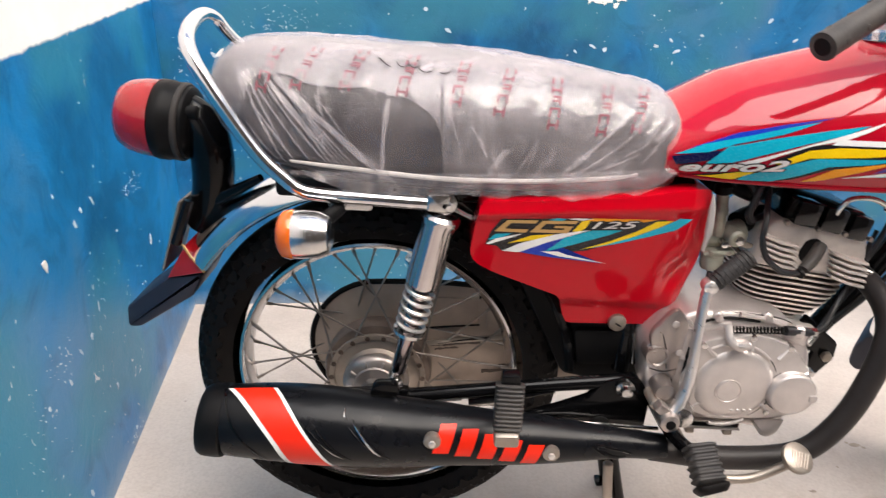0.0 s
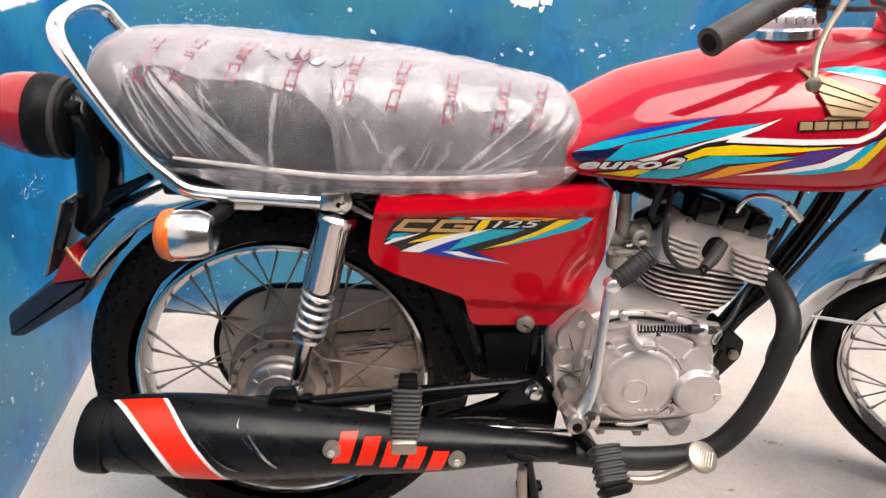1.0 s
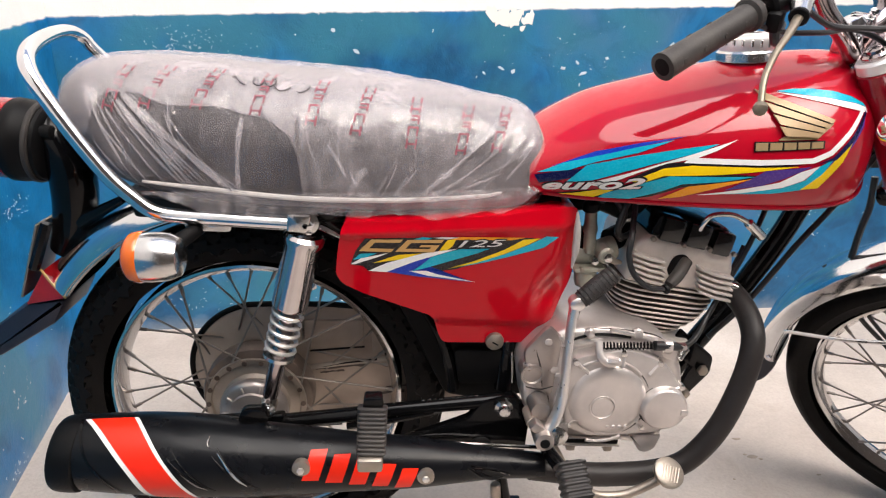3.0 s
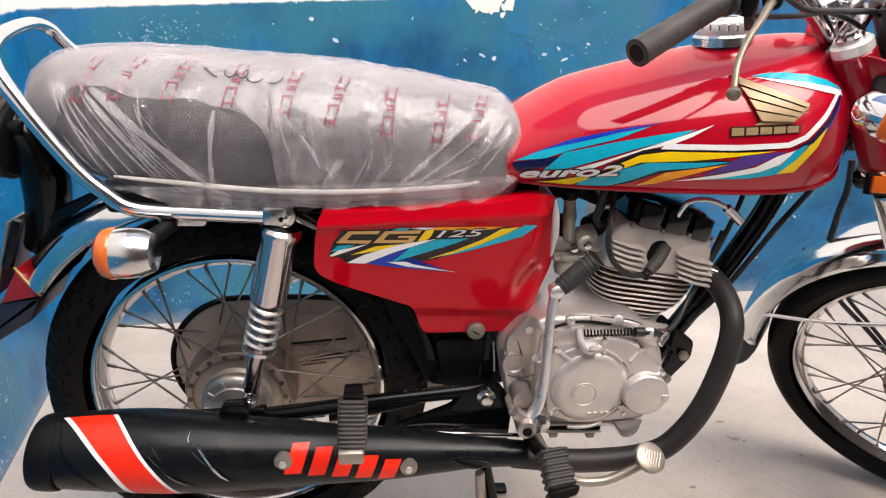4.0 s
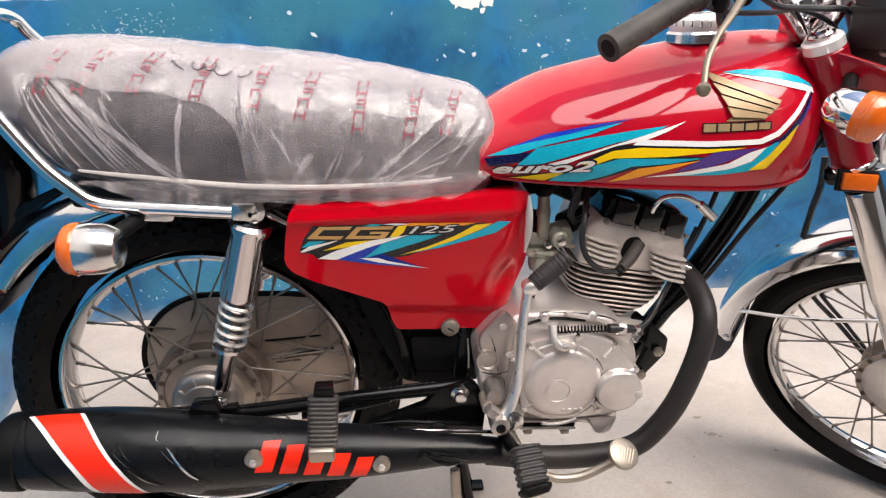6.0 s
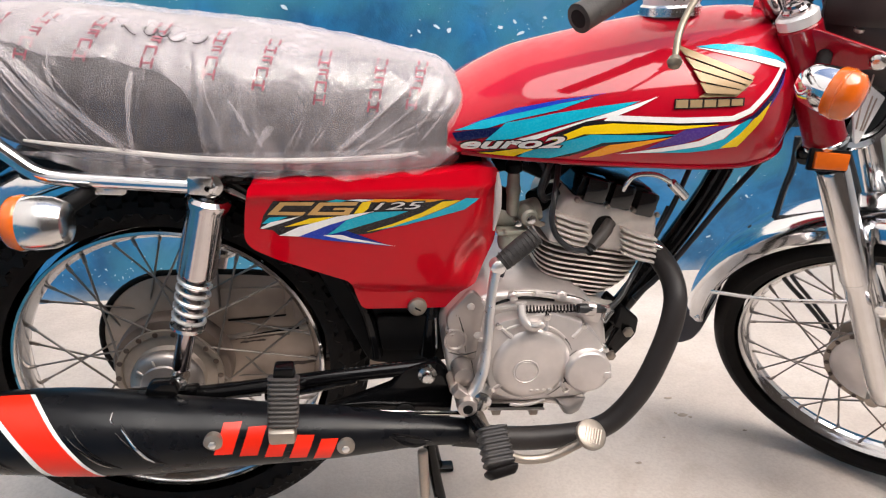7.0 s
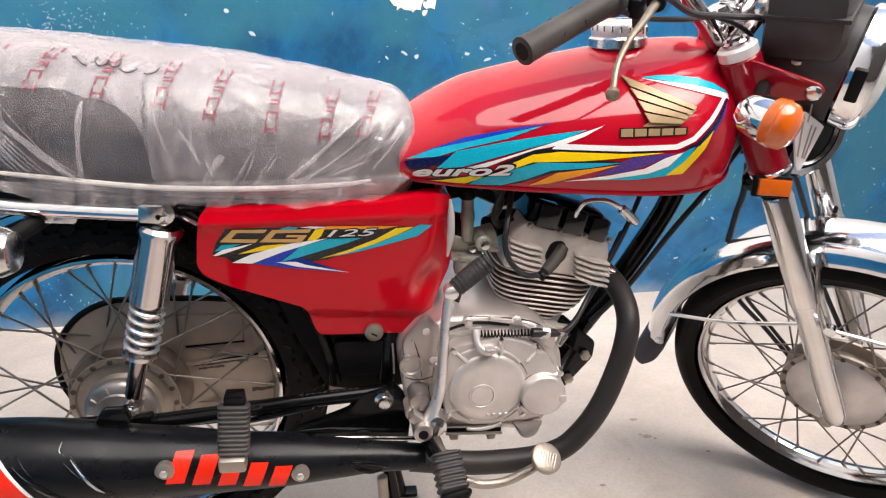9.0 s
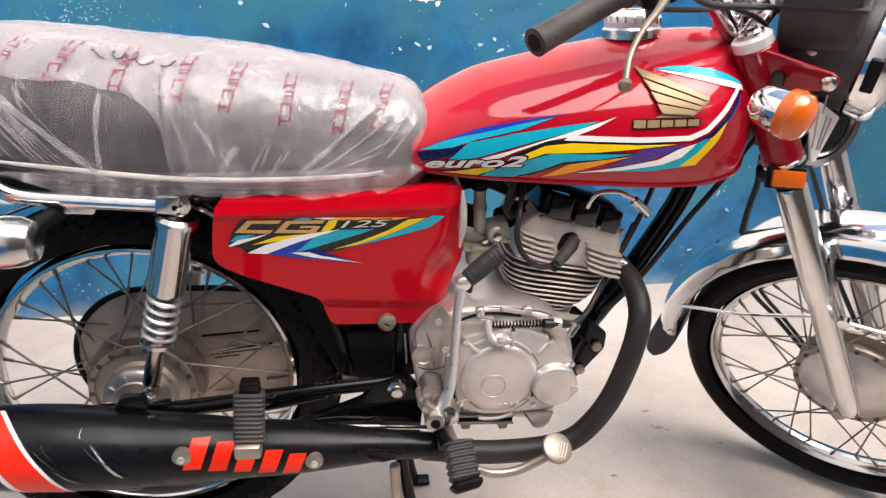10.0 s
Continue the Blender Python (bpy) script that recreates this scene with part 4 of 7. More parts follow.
TANK_STRIPES = (
    ("blue_stripe", BLUE_D, 0.0010, [(0.425, 0.669), (0.481, 0.692), (0.536, 0.705), (0.591, 0.715), (0.536, 0.701), (0.489, 0.687), (0.441, 0.674)]),
    ("turquoise_stripe", CYAN_D, 0.0012, [(0.408, 0.660), (0.441, 0.675), (0.489, 0.688), (0.529, 0.699), (0.576, 0.710), (0.533, 0.693), (0.482, 0.679), (0.448, 0.666)]),
    ("navy_stripe", NAVY_D, 0.0010, [(0.405, 0.657), (0.448, 0.666), (0.492, 0.674), (0.467, 0.659), (0.412, 0.646)]),
    ("turquoise_stripe", CYAN_D, 0.0014, [(0.470, 0.674), (0.529, 0.689), (0.584, 0.700), (0.631, 0.708), (0.604, 0.696), (0.558, 0.682), (0.517, 0.668), (0.478, 0.654), (0.445, 0.649)]),
    ("white_stripe", WHITE_D, 0.0016, [(0.470, 0.649), (0.518, 0.665), (0.558, 0.680), (0.598, 0.694), (0.653, 0.714), (0.628, 0.700), (0.605, 0.690), (0.567, 0.681), (0.532, 0.667), (0.488, 0.646)]),
    ("white_stripe", WHITE_D, 0.0018, [(0.596, 0.690), (0.683, 0.690), (0.749, 0.693), (0.771, 0.702), (0.796, 0.725), (0.821, 0.752), (0.8262, 0.7505), (0.8015, 0.7205), (0.776, 0.6965), (0.753, 0.6865), (0.684, 0.683), (0.588, 0.683)]),
    ("black_stripe", BLACK_D, 0.0010, [(0.525, 0.660), (0.564, 0.681), (0.599, 0.685), (0.738, 0.684), (0.684, 0.677), (0.599, 0.678), (0.568, 0.672), (0.530, 0.652)]),
    ("yellow_stripe", YELLOW_D, 0.0013, [(0.527, 0.656), (0.565, 0.675), (0.599, 0.680), (0.684, 0.680), (0.735, 0.682), (0.685, 0.675), (0.633, 0.669), (0.566, 0.665), (0.538, 0.653)]),
    ("black_stripe", BLACK_D, 0.0009, [(0.42, 0.630), (0.500, 0.644), (0.574, 0.668), (0.651, 0.670), (0.690, 0.669), (0.639, 0.656), (0.591, 0.650), (0.553, 0.634), (0.52, 0.628), (0.44, 0.628)]),
    ("turquoise_stripe", CYAN_D, 0.0014, [(0.497, 0.637), (0.542, 0.654), (0.574, 0.665), (0.651, 0.667), (0.680, 0.668), (0.639, 0.660), (0.591, 0.655), (0.561, 0.641), (0.530, 0.630), (0.489, 0.629)]),
    ("amber_stripe", AMBER_D, 0.0013, [(0.566, 0.632), (0.599, 0.652), (0.677, 0.665), (0.641, 0.653), (0.591, 0.636)]),
    ("purple_stripe", PURPLE_D, 0.0012, [(0.645, 0.648), (0.673, 0.664), (0.692, 0.676), (0.752, 0.682), (0.717, 0.666), (0.691, 0.656)]),
    ("white_stripe", WHITE_D, 0.0016, [(0.610, 0.640), (0.665, 0.650), (0.712, 0.661), (0.737, 0.675), (0.762, 0.683), (0.744, 0.664), (0.718, 0.654), (0.667, 0.645)]),
    ("turquoise_stripe", CYAN_D, 0.0014, [(0.645, 0.643), (0.716, 0.653), (0.746, 0.664), (0.761, 0.682), (0.780, 0.692), (0.767, 0.671), (0.748, 0.651), (0.705, 0.645)]),
    ("yellow_stripe", YELLOW_D, 0.0015, [(0.743, 0.651), (0.765, 0.670), (0.782, 0.690), (0.808, 0.718), (0.794, 0.687), (0.776, 0.665), (0.767, 0.653)]),
    ("navy_stripe", NAVY_D, 0.0017, [(0.757, 0.6850), (0.778, 0.6935), (0.8045, 0.7195), (0.8270, 0.7490), (0.8285, 0.7450), (0.8100, 0.7160), (0.7840, 0.6905)]),
    ("violet_stripe", PURPLE_D, 0.0013, [(0.779, 0.692), (0.805, 0.717), (0.828, 0.747), (0.824, 0.730), (0.806, 0.706), (0.766, 0.671)]),
    ("yellow_stripe", YELLOW_D, 0.0015, [(0.425, 0.630), (0.456, 0.634), (0.490, 0.642), (0.507, 0.642), (0.485, 0.630)]),
    ("turquoise_stripe", CYAN_D, 0.0014, [(0.709, 0.770), (0.732, 0.7732), (0.756, 0.7742), (0.784, 0.7718), (0.808, 0.7660), (0.826, 0.7572), (0.8325, 0.7500), (0.8290, 0.7530), (0.812, 0.7580), (0.774, 0.7640)]),
    ("white_stripe", WHITE_D, 0.0015, [(0.709, 0.769), (0.774, 0.7637), (0.812, 0.7577), (0.829, 0.7527), (0.831, 0.7460), (0.822, 0.7480), (0.772, 0.7580)]),
)
for nm, mat, lift, outline in TANK_STRIPES:
    part(nm, sticker(outline, on_tank(lift)), mat, tank)

lettering("euro2", (0.413, -0.118, 0.6350), (1, 0, 0.076), (0.10, 0, 1), 0.0190, 0.0006, BLACK_D, "lettering_shadow", tank, "", 0.132, 0.25, on_tank(0.0026), 0.055)
lettering("euro2", (0.416, -0.118, 0.6372), (1, 0, 0.076), (0.10, 0, 1), 0.0152, 0.0006, SILVER_L, "lettering", tank, "silver lettering on the tank", 0.126, 0.25, on_tank(0.0046), 0.028)

part("emblem_backing", sticker([(0.700, 0.7655), (0.774, 0.7405), (0.774, 0.735), (0.752, 0.716), (0.716, 0.716), (0.721, 0.724), (0.714, 0.742)], on_tank(0.0020)), BLACK_D, tank)
# emblem on the tank: gilt feathers over a row of gilt blocks
for k in range(4):
    u = k / 4
    x0, z0 = 0.683 + 0.026 * u, 0.772 - 0.054 * u
    x1, z1 = 0.774 - 0.026 * u, 0.7400 - 0.0215 * u
    feather = [(x0, z0), (x1, z1), (x1 - 0.003, z1 - 0.0045), (x0 + 0.007, z0 - 0.0115)]
    bm = sticker(rounded(feather, 0.0018, 2), on_tank(0.0035))
    bmesh.ops.solidify(bm, geom=bm.faces, thickness=0.003)
    part("emblem_feather", bm, GOLD, tank)
bm = sticker([(0.703, 0.7145), (0.751, 0.7165), (0.774, 0.7345), (0.769, 0.7350), (0.748, 0.7195), (0.710, 0.7190)], on_tank(0.0032))
bmesh.ops.solidify(bm, geom=bm.faces, thickness=0.003)
part("emblem_foot", bm, GOLD, tank)
part("block_backing", sticker([(0.6725, 0.6995), (0.7635, 0.7050), (0.7635, 0.7150), (0.6725, 0.7120)], on_tank(0.0016)), BLACK_D, tank)
for k in range(5):
    x0 = 0.674 + 0.0178 * k
    bm = sticker([(x0, 0.7012 + 0.001 * k), (x0 + 0.0150, 0.7020 + 0.001 * k), (x0 + 0.0150, 0.7112 + 0.0006 * k), (x0, 0.7106 + 0.0006 * k)], on_tank(0.003))
    bmesh.ops.solidify(bm, geom=bm.faces, thickness=0.0025)
    part("emblem_block", bm, GOLD, tank)

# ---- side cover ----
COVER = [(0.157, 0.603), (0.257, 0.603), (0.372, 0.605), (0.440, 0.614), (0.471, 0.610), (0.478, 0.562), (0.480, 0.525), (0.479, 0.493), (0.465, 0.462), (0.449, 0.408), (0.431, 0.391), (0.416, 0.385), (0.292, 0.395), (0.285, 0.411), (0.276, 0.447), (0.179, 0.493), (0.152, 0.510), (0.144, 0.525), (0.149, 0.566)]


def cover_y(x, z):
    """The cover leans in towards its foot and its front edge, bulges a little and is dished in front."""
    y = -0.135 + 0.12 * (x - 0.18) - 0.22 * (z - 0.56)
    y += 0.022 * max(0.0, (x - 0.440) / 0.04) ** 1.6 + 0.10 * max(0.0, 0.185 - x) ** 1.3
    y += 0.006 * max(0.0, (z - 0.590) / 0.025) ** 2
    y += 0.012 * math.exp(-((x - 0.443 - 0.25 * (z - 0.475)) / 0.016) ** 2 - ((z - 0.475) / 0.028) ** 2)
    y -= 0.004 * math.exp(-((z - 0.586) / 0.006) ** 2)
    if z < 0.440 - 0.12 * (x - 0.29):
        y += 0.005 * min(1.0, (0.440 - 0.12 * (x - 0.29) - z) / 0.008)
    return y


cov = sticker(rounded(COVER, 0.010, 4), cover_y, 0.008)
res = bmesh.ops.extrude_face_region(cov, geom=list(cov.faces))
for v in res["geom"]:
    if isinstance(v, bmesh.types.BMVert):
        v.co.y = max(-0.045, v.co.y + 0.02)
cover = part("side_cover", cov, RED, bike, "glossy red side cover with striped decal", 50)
knob = part("cover_knob", lathe([(0.003, -0.010), (0.0075, -0.009), (0.013, -0.006), (0.014, -0.002), (0.013, 0.006)], (0.370, cover_y(0.370, 0.394) - 0.003, 0.394), (0, 1, 0), 24), GALV, cover, "plated fixing knob")
part("knob_slot", box((0.370, cover_y(0.370, 0.394) - 0.0135, 0.394), (0.010, 0.002, 0.0022), 0.0005, (0, 30, 0)), BLACK_MATT, knob)
# pale strip laid along the front edge of the cover
part("cover_edge_strip", tube([(0.468, -0.106, 0.606), (0.4705, -0.104, 0.582), (0.4715, -0.102, 0.552), (0.4690, -0.100, 0.522)], [0.0015, 0.0050, 0.0055, 0.0015], 8, 4), TRIM, cover, "pale front edge of the cover")

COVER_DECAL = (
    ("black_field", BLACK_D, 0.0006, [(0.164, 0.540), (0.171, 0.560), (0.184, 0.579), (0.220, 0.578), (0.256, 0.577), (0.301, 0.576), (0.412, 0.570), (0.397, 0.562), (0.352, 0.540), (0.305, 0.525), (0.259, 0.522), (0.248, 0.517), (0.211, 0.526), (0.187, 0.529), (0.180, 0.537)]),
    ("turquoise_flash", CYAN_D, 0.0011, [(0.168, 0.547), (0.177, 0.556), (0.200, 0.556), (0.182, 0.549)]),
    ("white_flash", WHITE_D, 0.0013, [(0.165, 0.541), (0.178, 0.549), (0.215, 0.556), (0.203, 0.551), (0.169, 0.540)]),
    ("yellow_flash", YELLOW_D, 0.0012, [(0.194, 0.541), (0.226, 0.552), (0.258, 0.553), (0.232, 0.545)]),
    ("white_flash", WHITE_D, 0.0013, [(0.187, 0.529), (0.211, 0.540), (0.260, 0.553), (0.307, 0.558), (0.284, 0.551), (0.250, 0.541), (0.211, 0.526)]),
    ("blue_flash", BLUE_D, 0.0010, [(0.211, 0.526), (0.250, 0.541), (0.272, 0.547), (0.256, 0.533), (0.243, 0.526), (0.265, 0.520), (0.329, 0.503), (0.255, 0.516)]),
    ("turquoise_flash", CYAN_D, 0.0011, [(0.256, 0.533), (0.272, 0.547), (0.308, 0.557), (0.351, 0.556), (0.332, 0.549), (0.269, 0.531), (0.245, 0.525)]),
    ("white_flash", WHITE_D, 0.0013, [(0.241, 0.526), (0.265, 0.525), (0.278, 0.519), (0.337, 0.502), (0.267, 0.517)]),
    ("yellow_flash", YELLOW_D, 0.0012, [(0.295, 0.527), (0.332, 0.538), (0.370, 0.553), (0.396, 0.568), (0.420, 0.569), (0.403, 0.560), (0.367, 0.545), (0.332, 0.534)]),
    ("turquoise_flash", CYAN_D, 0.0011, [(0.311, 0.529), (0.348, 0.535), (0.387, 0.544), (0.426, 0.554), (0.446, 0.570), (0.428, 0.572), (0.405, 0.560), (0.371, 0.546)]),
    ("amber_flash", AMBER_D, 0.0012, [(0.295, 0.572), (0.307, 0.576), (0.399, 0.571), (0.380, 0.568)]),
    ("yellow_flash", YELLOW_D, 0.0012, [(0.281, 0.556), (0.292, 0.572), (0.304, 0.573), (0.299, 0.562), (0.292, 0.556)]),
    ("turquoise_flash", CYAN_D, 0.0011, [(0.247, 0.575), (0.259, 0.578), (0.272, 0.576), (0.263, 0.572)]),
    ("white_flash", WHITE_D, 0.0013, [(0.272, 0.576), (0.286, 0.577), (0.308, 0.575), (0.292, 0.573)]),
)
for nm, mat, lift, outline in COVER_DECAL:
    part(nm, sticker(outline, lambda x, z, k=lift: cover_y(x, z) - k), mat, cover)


def strokes(bl, br, tl, tr, bars):
    """Slanting bars in a leaning frame; each bar is given by its share of the frame's width and height."""
    def at(u, v):
        return tuple((bl[i] * (1 - u) + br[i] * u) * (1 - v) + (tl[i] * (1 - u) + tr[i] * u) * v for i in (0, 1))
    return [[at(u0, v0), at(u1, v0), at(u1, v1), at(u0, v1)] for u0, v0, u1, v1 in bars]


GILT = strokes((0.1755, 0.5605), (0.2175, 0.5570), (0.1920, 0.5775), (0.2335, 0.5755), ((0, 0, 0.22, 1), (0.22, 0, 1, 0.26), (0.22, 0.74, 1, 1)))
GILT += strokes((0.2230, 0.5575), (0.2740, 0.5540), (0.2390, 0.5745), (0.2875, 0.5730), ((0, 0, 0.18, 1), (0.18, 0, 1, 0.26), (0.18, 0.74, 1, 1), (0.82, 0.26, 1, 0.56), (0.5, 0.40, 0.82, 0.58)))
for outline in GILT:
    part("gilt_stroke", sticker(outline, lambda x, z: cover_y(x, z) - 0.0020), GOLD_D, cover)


def on_cover(lift):
    return lambda x, z: cover_y(x, z) - lift


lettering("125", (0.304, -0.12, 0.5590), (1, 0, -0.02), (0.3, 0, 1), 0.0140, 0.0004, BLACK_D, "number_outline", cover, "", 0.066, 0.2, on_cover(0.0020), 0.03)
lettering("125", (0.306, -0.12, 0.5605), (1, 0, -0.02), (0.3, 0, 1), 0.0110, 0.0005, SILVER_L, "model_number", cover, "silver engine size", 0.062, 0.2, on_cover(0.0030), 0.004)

# ---- seat and its wrapping ----
SX = [-0.200, -0.194, -0.182, -0.162, -0.110, -0.037, 0.035, 0.108, 0.184, 0.260, 0.333, 0.393, 0.415, 0.425, 0.429]
ST = [0.740, 0.760, 0.775, 0.784, 0.787, 0.784, 0.778, 0.773, 0.766, 0.756, 0.743, 0.730, 0.717, 0.697, 0.676]
SB = [0.728, 0.708, 0.682, 0.660, 0.630, 0.614, 0.606, 0.602, 0.598, 0.597, 0.597, 0.598, 0.612, 0.635, 0.660]
SW = [0.060, 0.088, 0.106, 0.117, 0.128, 0.134, 0.136, 0.135, 0.131, 0.122, 0.110, 0.097, 0.091, 0.083, 0.066]


def seat_ring(x, grow=0.0, n=56):
    zt, zb, w = eased(x, SX, ST) + grow, eased(x, SX, SB) - grow, eased(x, SX, SW) + grow
    zm = zb + (zt - zb) * 0.42
    ring = []
    for k in range(n):
        a = 2 * math.pi * k / n
        c, s = math.cos(a), math.sin(a)
        y = w * math.copysign(abs(c) ** 0.70, c)
        z = zm + ((zt - zm) if s > 0 else (zm - zb)) * math.copysign(abs(s) ** (0.84 if s > 0 else 0.55), s)
        ring.append(Vector((x, y, z)))
    return ring


xs = [-0.200 + 0.629 * (0.5 - 0.5 * math.cos(math.pi * i / 60)) for i in range(61)]
seat = part("seat", loft([seat_ring(x, 0.003) for x in xs]), VINYL, bike, "dark grey vinyl dual seat under clear wrapping", 60)
for sy in (-1, 1):
    part("seat_trim", tube([(x, sy * (eased(x, SX, SW) + 0.0015), z) for x, z in ((-0.089, 0.650), (-0.018, 0.643), (0.103, 0.631), (0.220, 0.627), (0.327, 0.628), (0.363, 0.632))], [0.0018, 0.0032, 0.0034, 0.0034, 0.0032, 0.0018], 8, 6), TRIM, seat, "pale trim strip along the seat")

FOLDS = ((-0.132, 0.745, -0.075, 0.634), (-0.123, 0.740, -0.052, 0.636), (-0.115, 0.748, -0.026, 0.633), (-0.102, 0.758, 0.000, 0.626), (-0.092, 0.745, 0.014, 0.626), (-0.074, 0.723, 0.010, 0.626),
         (-0.045, 0.726, 0.037, 0.622), (-0.039, 0.703, 0.061, 0.620), (-0.048, 0.752, -0.043, 0.716), (0.052, 0.726, 0.033, 0.640), (0.107, 0.749, 0.118, 0.657), (0.159, 0.716, 0.146, 0.657),
         (0.161, 0.685, 0.175, 0.631), (0.225, 0.681, 0.192, 0.624), (0.373, 0.729, 0.249, 0.631), (0.403, 0.715, 0.327, 0.630), (0.399, 0.687, 0.256, 0.618), (0.367, 0.698, 0.284, 0.638),
         (0.408, 0.698, 0.362, 0.644), (0.249, 0.677, 0.221, 0.635), (0.119, 0.664, 0.095, 0.625), (0.125, 0.650, 0.143, 0.619), (-0.150, 0.764, -0.139, 0.726), (-0.145, 0.758, -0.091, 0.638))


def fold_height(x, z):
    h = 0.0
    for k, (x0, z0, x1, z1) in enumerate(FOLDS):
        dx, dz = x1 - x0, z1 - z0
        ln = math.hypot(dx, dz)
        u = ((x - x0) * dx + (z - z0) * dz) / ln
        v = abs((x - x0) * dz - (z - z0) * dx) / ln + 0.002 * math.sin(u * 60 + k)
        if -0.01 < u < ln + 0.01:
            taper = min(1.0, (u + 0.01) / 0.03, (ln + 0.01 - u) / 0.03)
            h = max(h, 0.0045 * taper * max(0.0, 1 - abs(v) / 0.0045))
    return h


def wrap_point(p, x):
    """The film stands a little off the seat, puckered and folded."""
    q = p.copy()
    off = Vector((0, p.y, (p.z - 0.70))).normalized()
    puck = 0.0028 * noise.noise(p * 14) + 0.0018 * noise.noise(p * 45) + 0.0012 * noise.noise(p * 120)
    q += off * (0.0036 + max(puck, -0.0012) + (fold_height(p.x, p.z) if p.y < 0 else 0.0))
    if p.z < eased(x, SX, SB) + 0.012:
        q.z -= 0.004 + 0.010 * max(0.0, noise.noise(Vector((p.x * 16, 3.3, 0)))) + (0.010 * math.exp(-((x - 0.30) / 0.06) ** 2))
    return q


wrap_rings = []
for i in range(231):
    x = -0.202 + 0.633 * (0.5 - 0.5 * math.cos(math.pi * i / 230))
    dense = seat_ring(min(max(x, -0.200), 0.429), 0.0015, 200)
    wrap_rings.append([wrap_point(p, x) for p in dense])
seat_wrap = part("seat_wrapping", loft(wrap_rings), FILM, None, "", 80)
tagged(seat_wrap, "crinkled clear polythene wrapping printed in maroon over the seat", "plastic wrap")


def sheet_edge(x):
    """Where the overlapping upper sheet of film ends on the near side."""
    return eased(x, [-0.20, -0.150, -0.128, -0.107, -0.066, -0.042, -0.004, 0.059, 0.084, 0.098, 0.105, 0.106, 0.125, 0.43], [0.700, 0.710, 0.748, 0.752, 0.747, 0.742, 0.739, 0.730, 0.719, 0.700, 0.671, 0.636, 0.604, 0.600]) + 0.0012 * math.sin(x * 130) + 0.0020 * math.sin(x * 57 + 1)


sheet_rings = []
for i in range(161):
    x = -0.201 + 0.631 * (0.5 - 0.5 * math.cos(math.pi * i / 160))
    zlow = sheet_edge(x)
    sheet_rings.append((x, zlow))
bm = bmesh.new()
rows_v = []
for x, zlow in sheet_rings:
    xc = min(max(x, -0.200), 0.429)
    zt, zb, w = eased(xc, SX, ST) + 0.003, eased(xc, SX, SB) - 0.003, eased(xc, SX, SW) + 0.003
    zm = zb + (zt - zb) * 0.42
    zlow = min(max(zlow, zb + 0.004), zt - 0.004)
    if zlow > zm:
        a0 = math.asin(min(((zlow - zm) / (zt - zm)) ** (1 / 0.84), 1.0))
    else:
        a0 = -math.asin(min(((zm - zlow) / (zm - zb)) ** (1 / 0.55), 1.0))
    row = []
    for k in range(61):
        a = a0 + (math.radians(150) - a0) * k / 60
        c, q = math.cos(a), math.sin(a)
        p = Vector((x, -w * math.copysign(abs(c) ** 0.70, c), zm + ((zt - zm) if q > 0 else (zm - zb)) * math.copysign(abs(q) ** (0.84 if q > 0 else 0.55), q)))
        row.append(bm.verts.new(wrap_point(p, xc) + Vector((0, -0.0012 if p.y < 0 else 0.0012, 0.0014))))
    rows_v.append(row)
for a, b in zip(rows_v, rows_v[1:]):
    for k in range(60):
        bm.faces.new((a[k], a[k + 1], b[k + 1], b[k]))
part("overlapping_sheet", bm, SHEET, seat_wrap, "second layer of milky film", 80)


def seat_y(x, z, lift=0.0090):
    zt, zb, w = eased(x, SX, ST), eased(x, SX, SB), eased(x, SX, SW)
    zm = zb + (zt - zb) * 0.42
    s = min(max((z - zm) / (zt - zm), 0.0), 0.999) if z > zm else min(max((zm - z) / (zm - zb), 0.0), 0.999)
    s = s ** (1 / 0.84) if z > zm else s ** (1 / 0.55)
    return -(w * (1 - s * s) ** 0.35 + lift)


crnd = random.Random(11)
RIBBONS = [(x0, z0, x1, z1, crnd.uniform(0.0008, 0.0022)) for x0, z0, x1, z1 in FOLDS if x0 < 0.0 or x0 > 0.20]
RIBBONS += [(-0.116, 0.756, -0.002, 0.616, 0.0042), (-0.104, 0.755, 0.046, 0.617, 0.0064), (-0.096, 0.730, -0.032, 0.645, 0.0022), (-0.132, 0.724, -0.081, 0.649, 0.0020), (-0.140, 0.700, -0.104, 0.649, 0.0018),
            (-0.053, 0.738, -0.036, 0.697, 0.0016), (-0.036, 0.697, 0.044, 0.622, 0.0050), (0.039, 0.730, 0.030, 0.641, 0.0042), (0.368, 0.733, 0.250, 0.628, 0.0040), (0.250, 0.628, 0.207, 0.611, 0.0030),
            (0.310, 0.656, 0.250, 0.628, 0.0012), (0.363, 0.660, 0.285, 0.631, 0.0016), (0.226, 0.678, 0.204, 0.632, 0.0014), (0.250, 0.668, 0.218, 0.632, 0.0016), (0.188, 0.671, 0.164, 0.632, 0.0060),
            # the ribbon from 0.141, 0.700 stands in for a glint on the film
            (0.114, 0.723, 0.127, 0.675, 0.0016), (0.141, 0.700, 0.161, 0.661, 0.0030), (0.167, 0.668, 0.178, 0.638, 0.0018), (0.300, 0.653, 0.257, 0.620, 0.0014), (0.372, 0.626, 0.328, 0.638, 0.0022)]
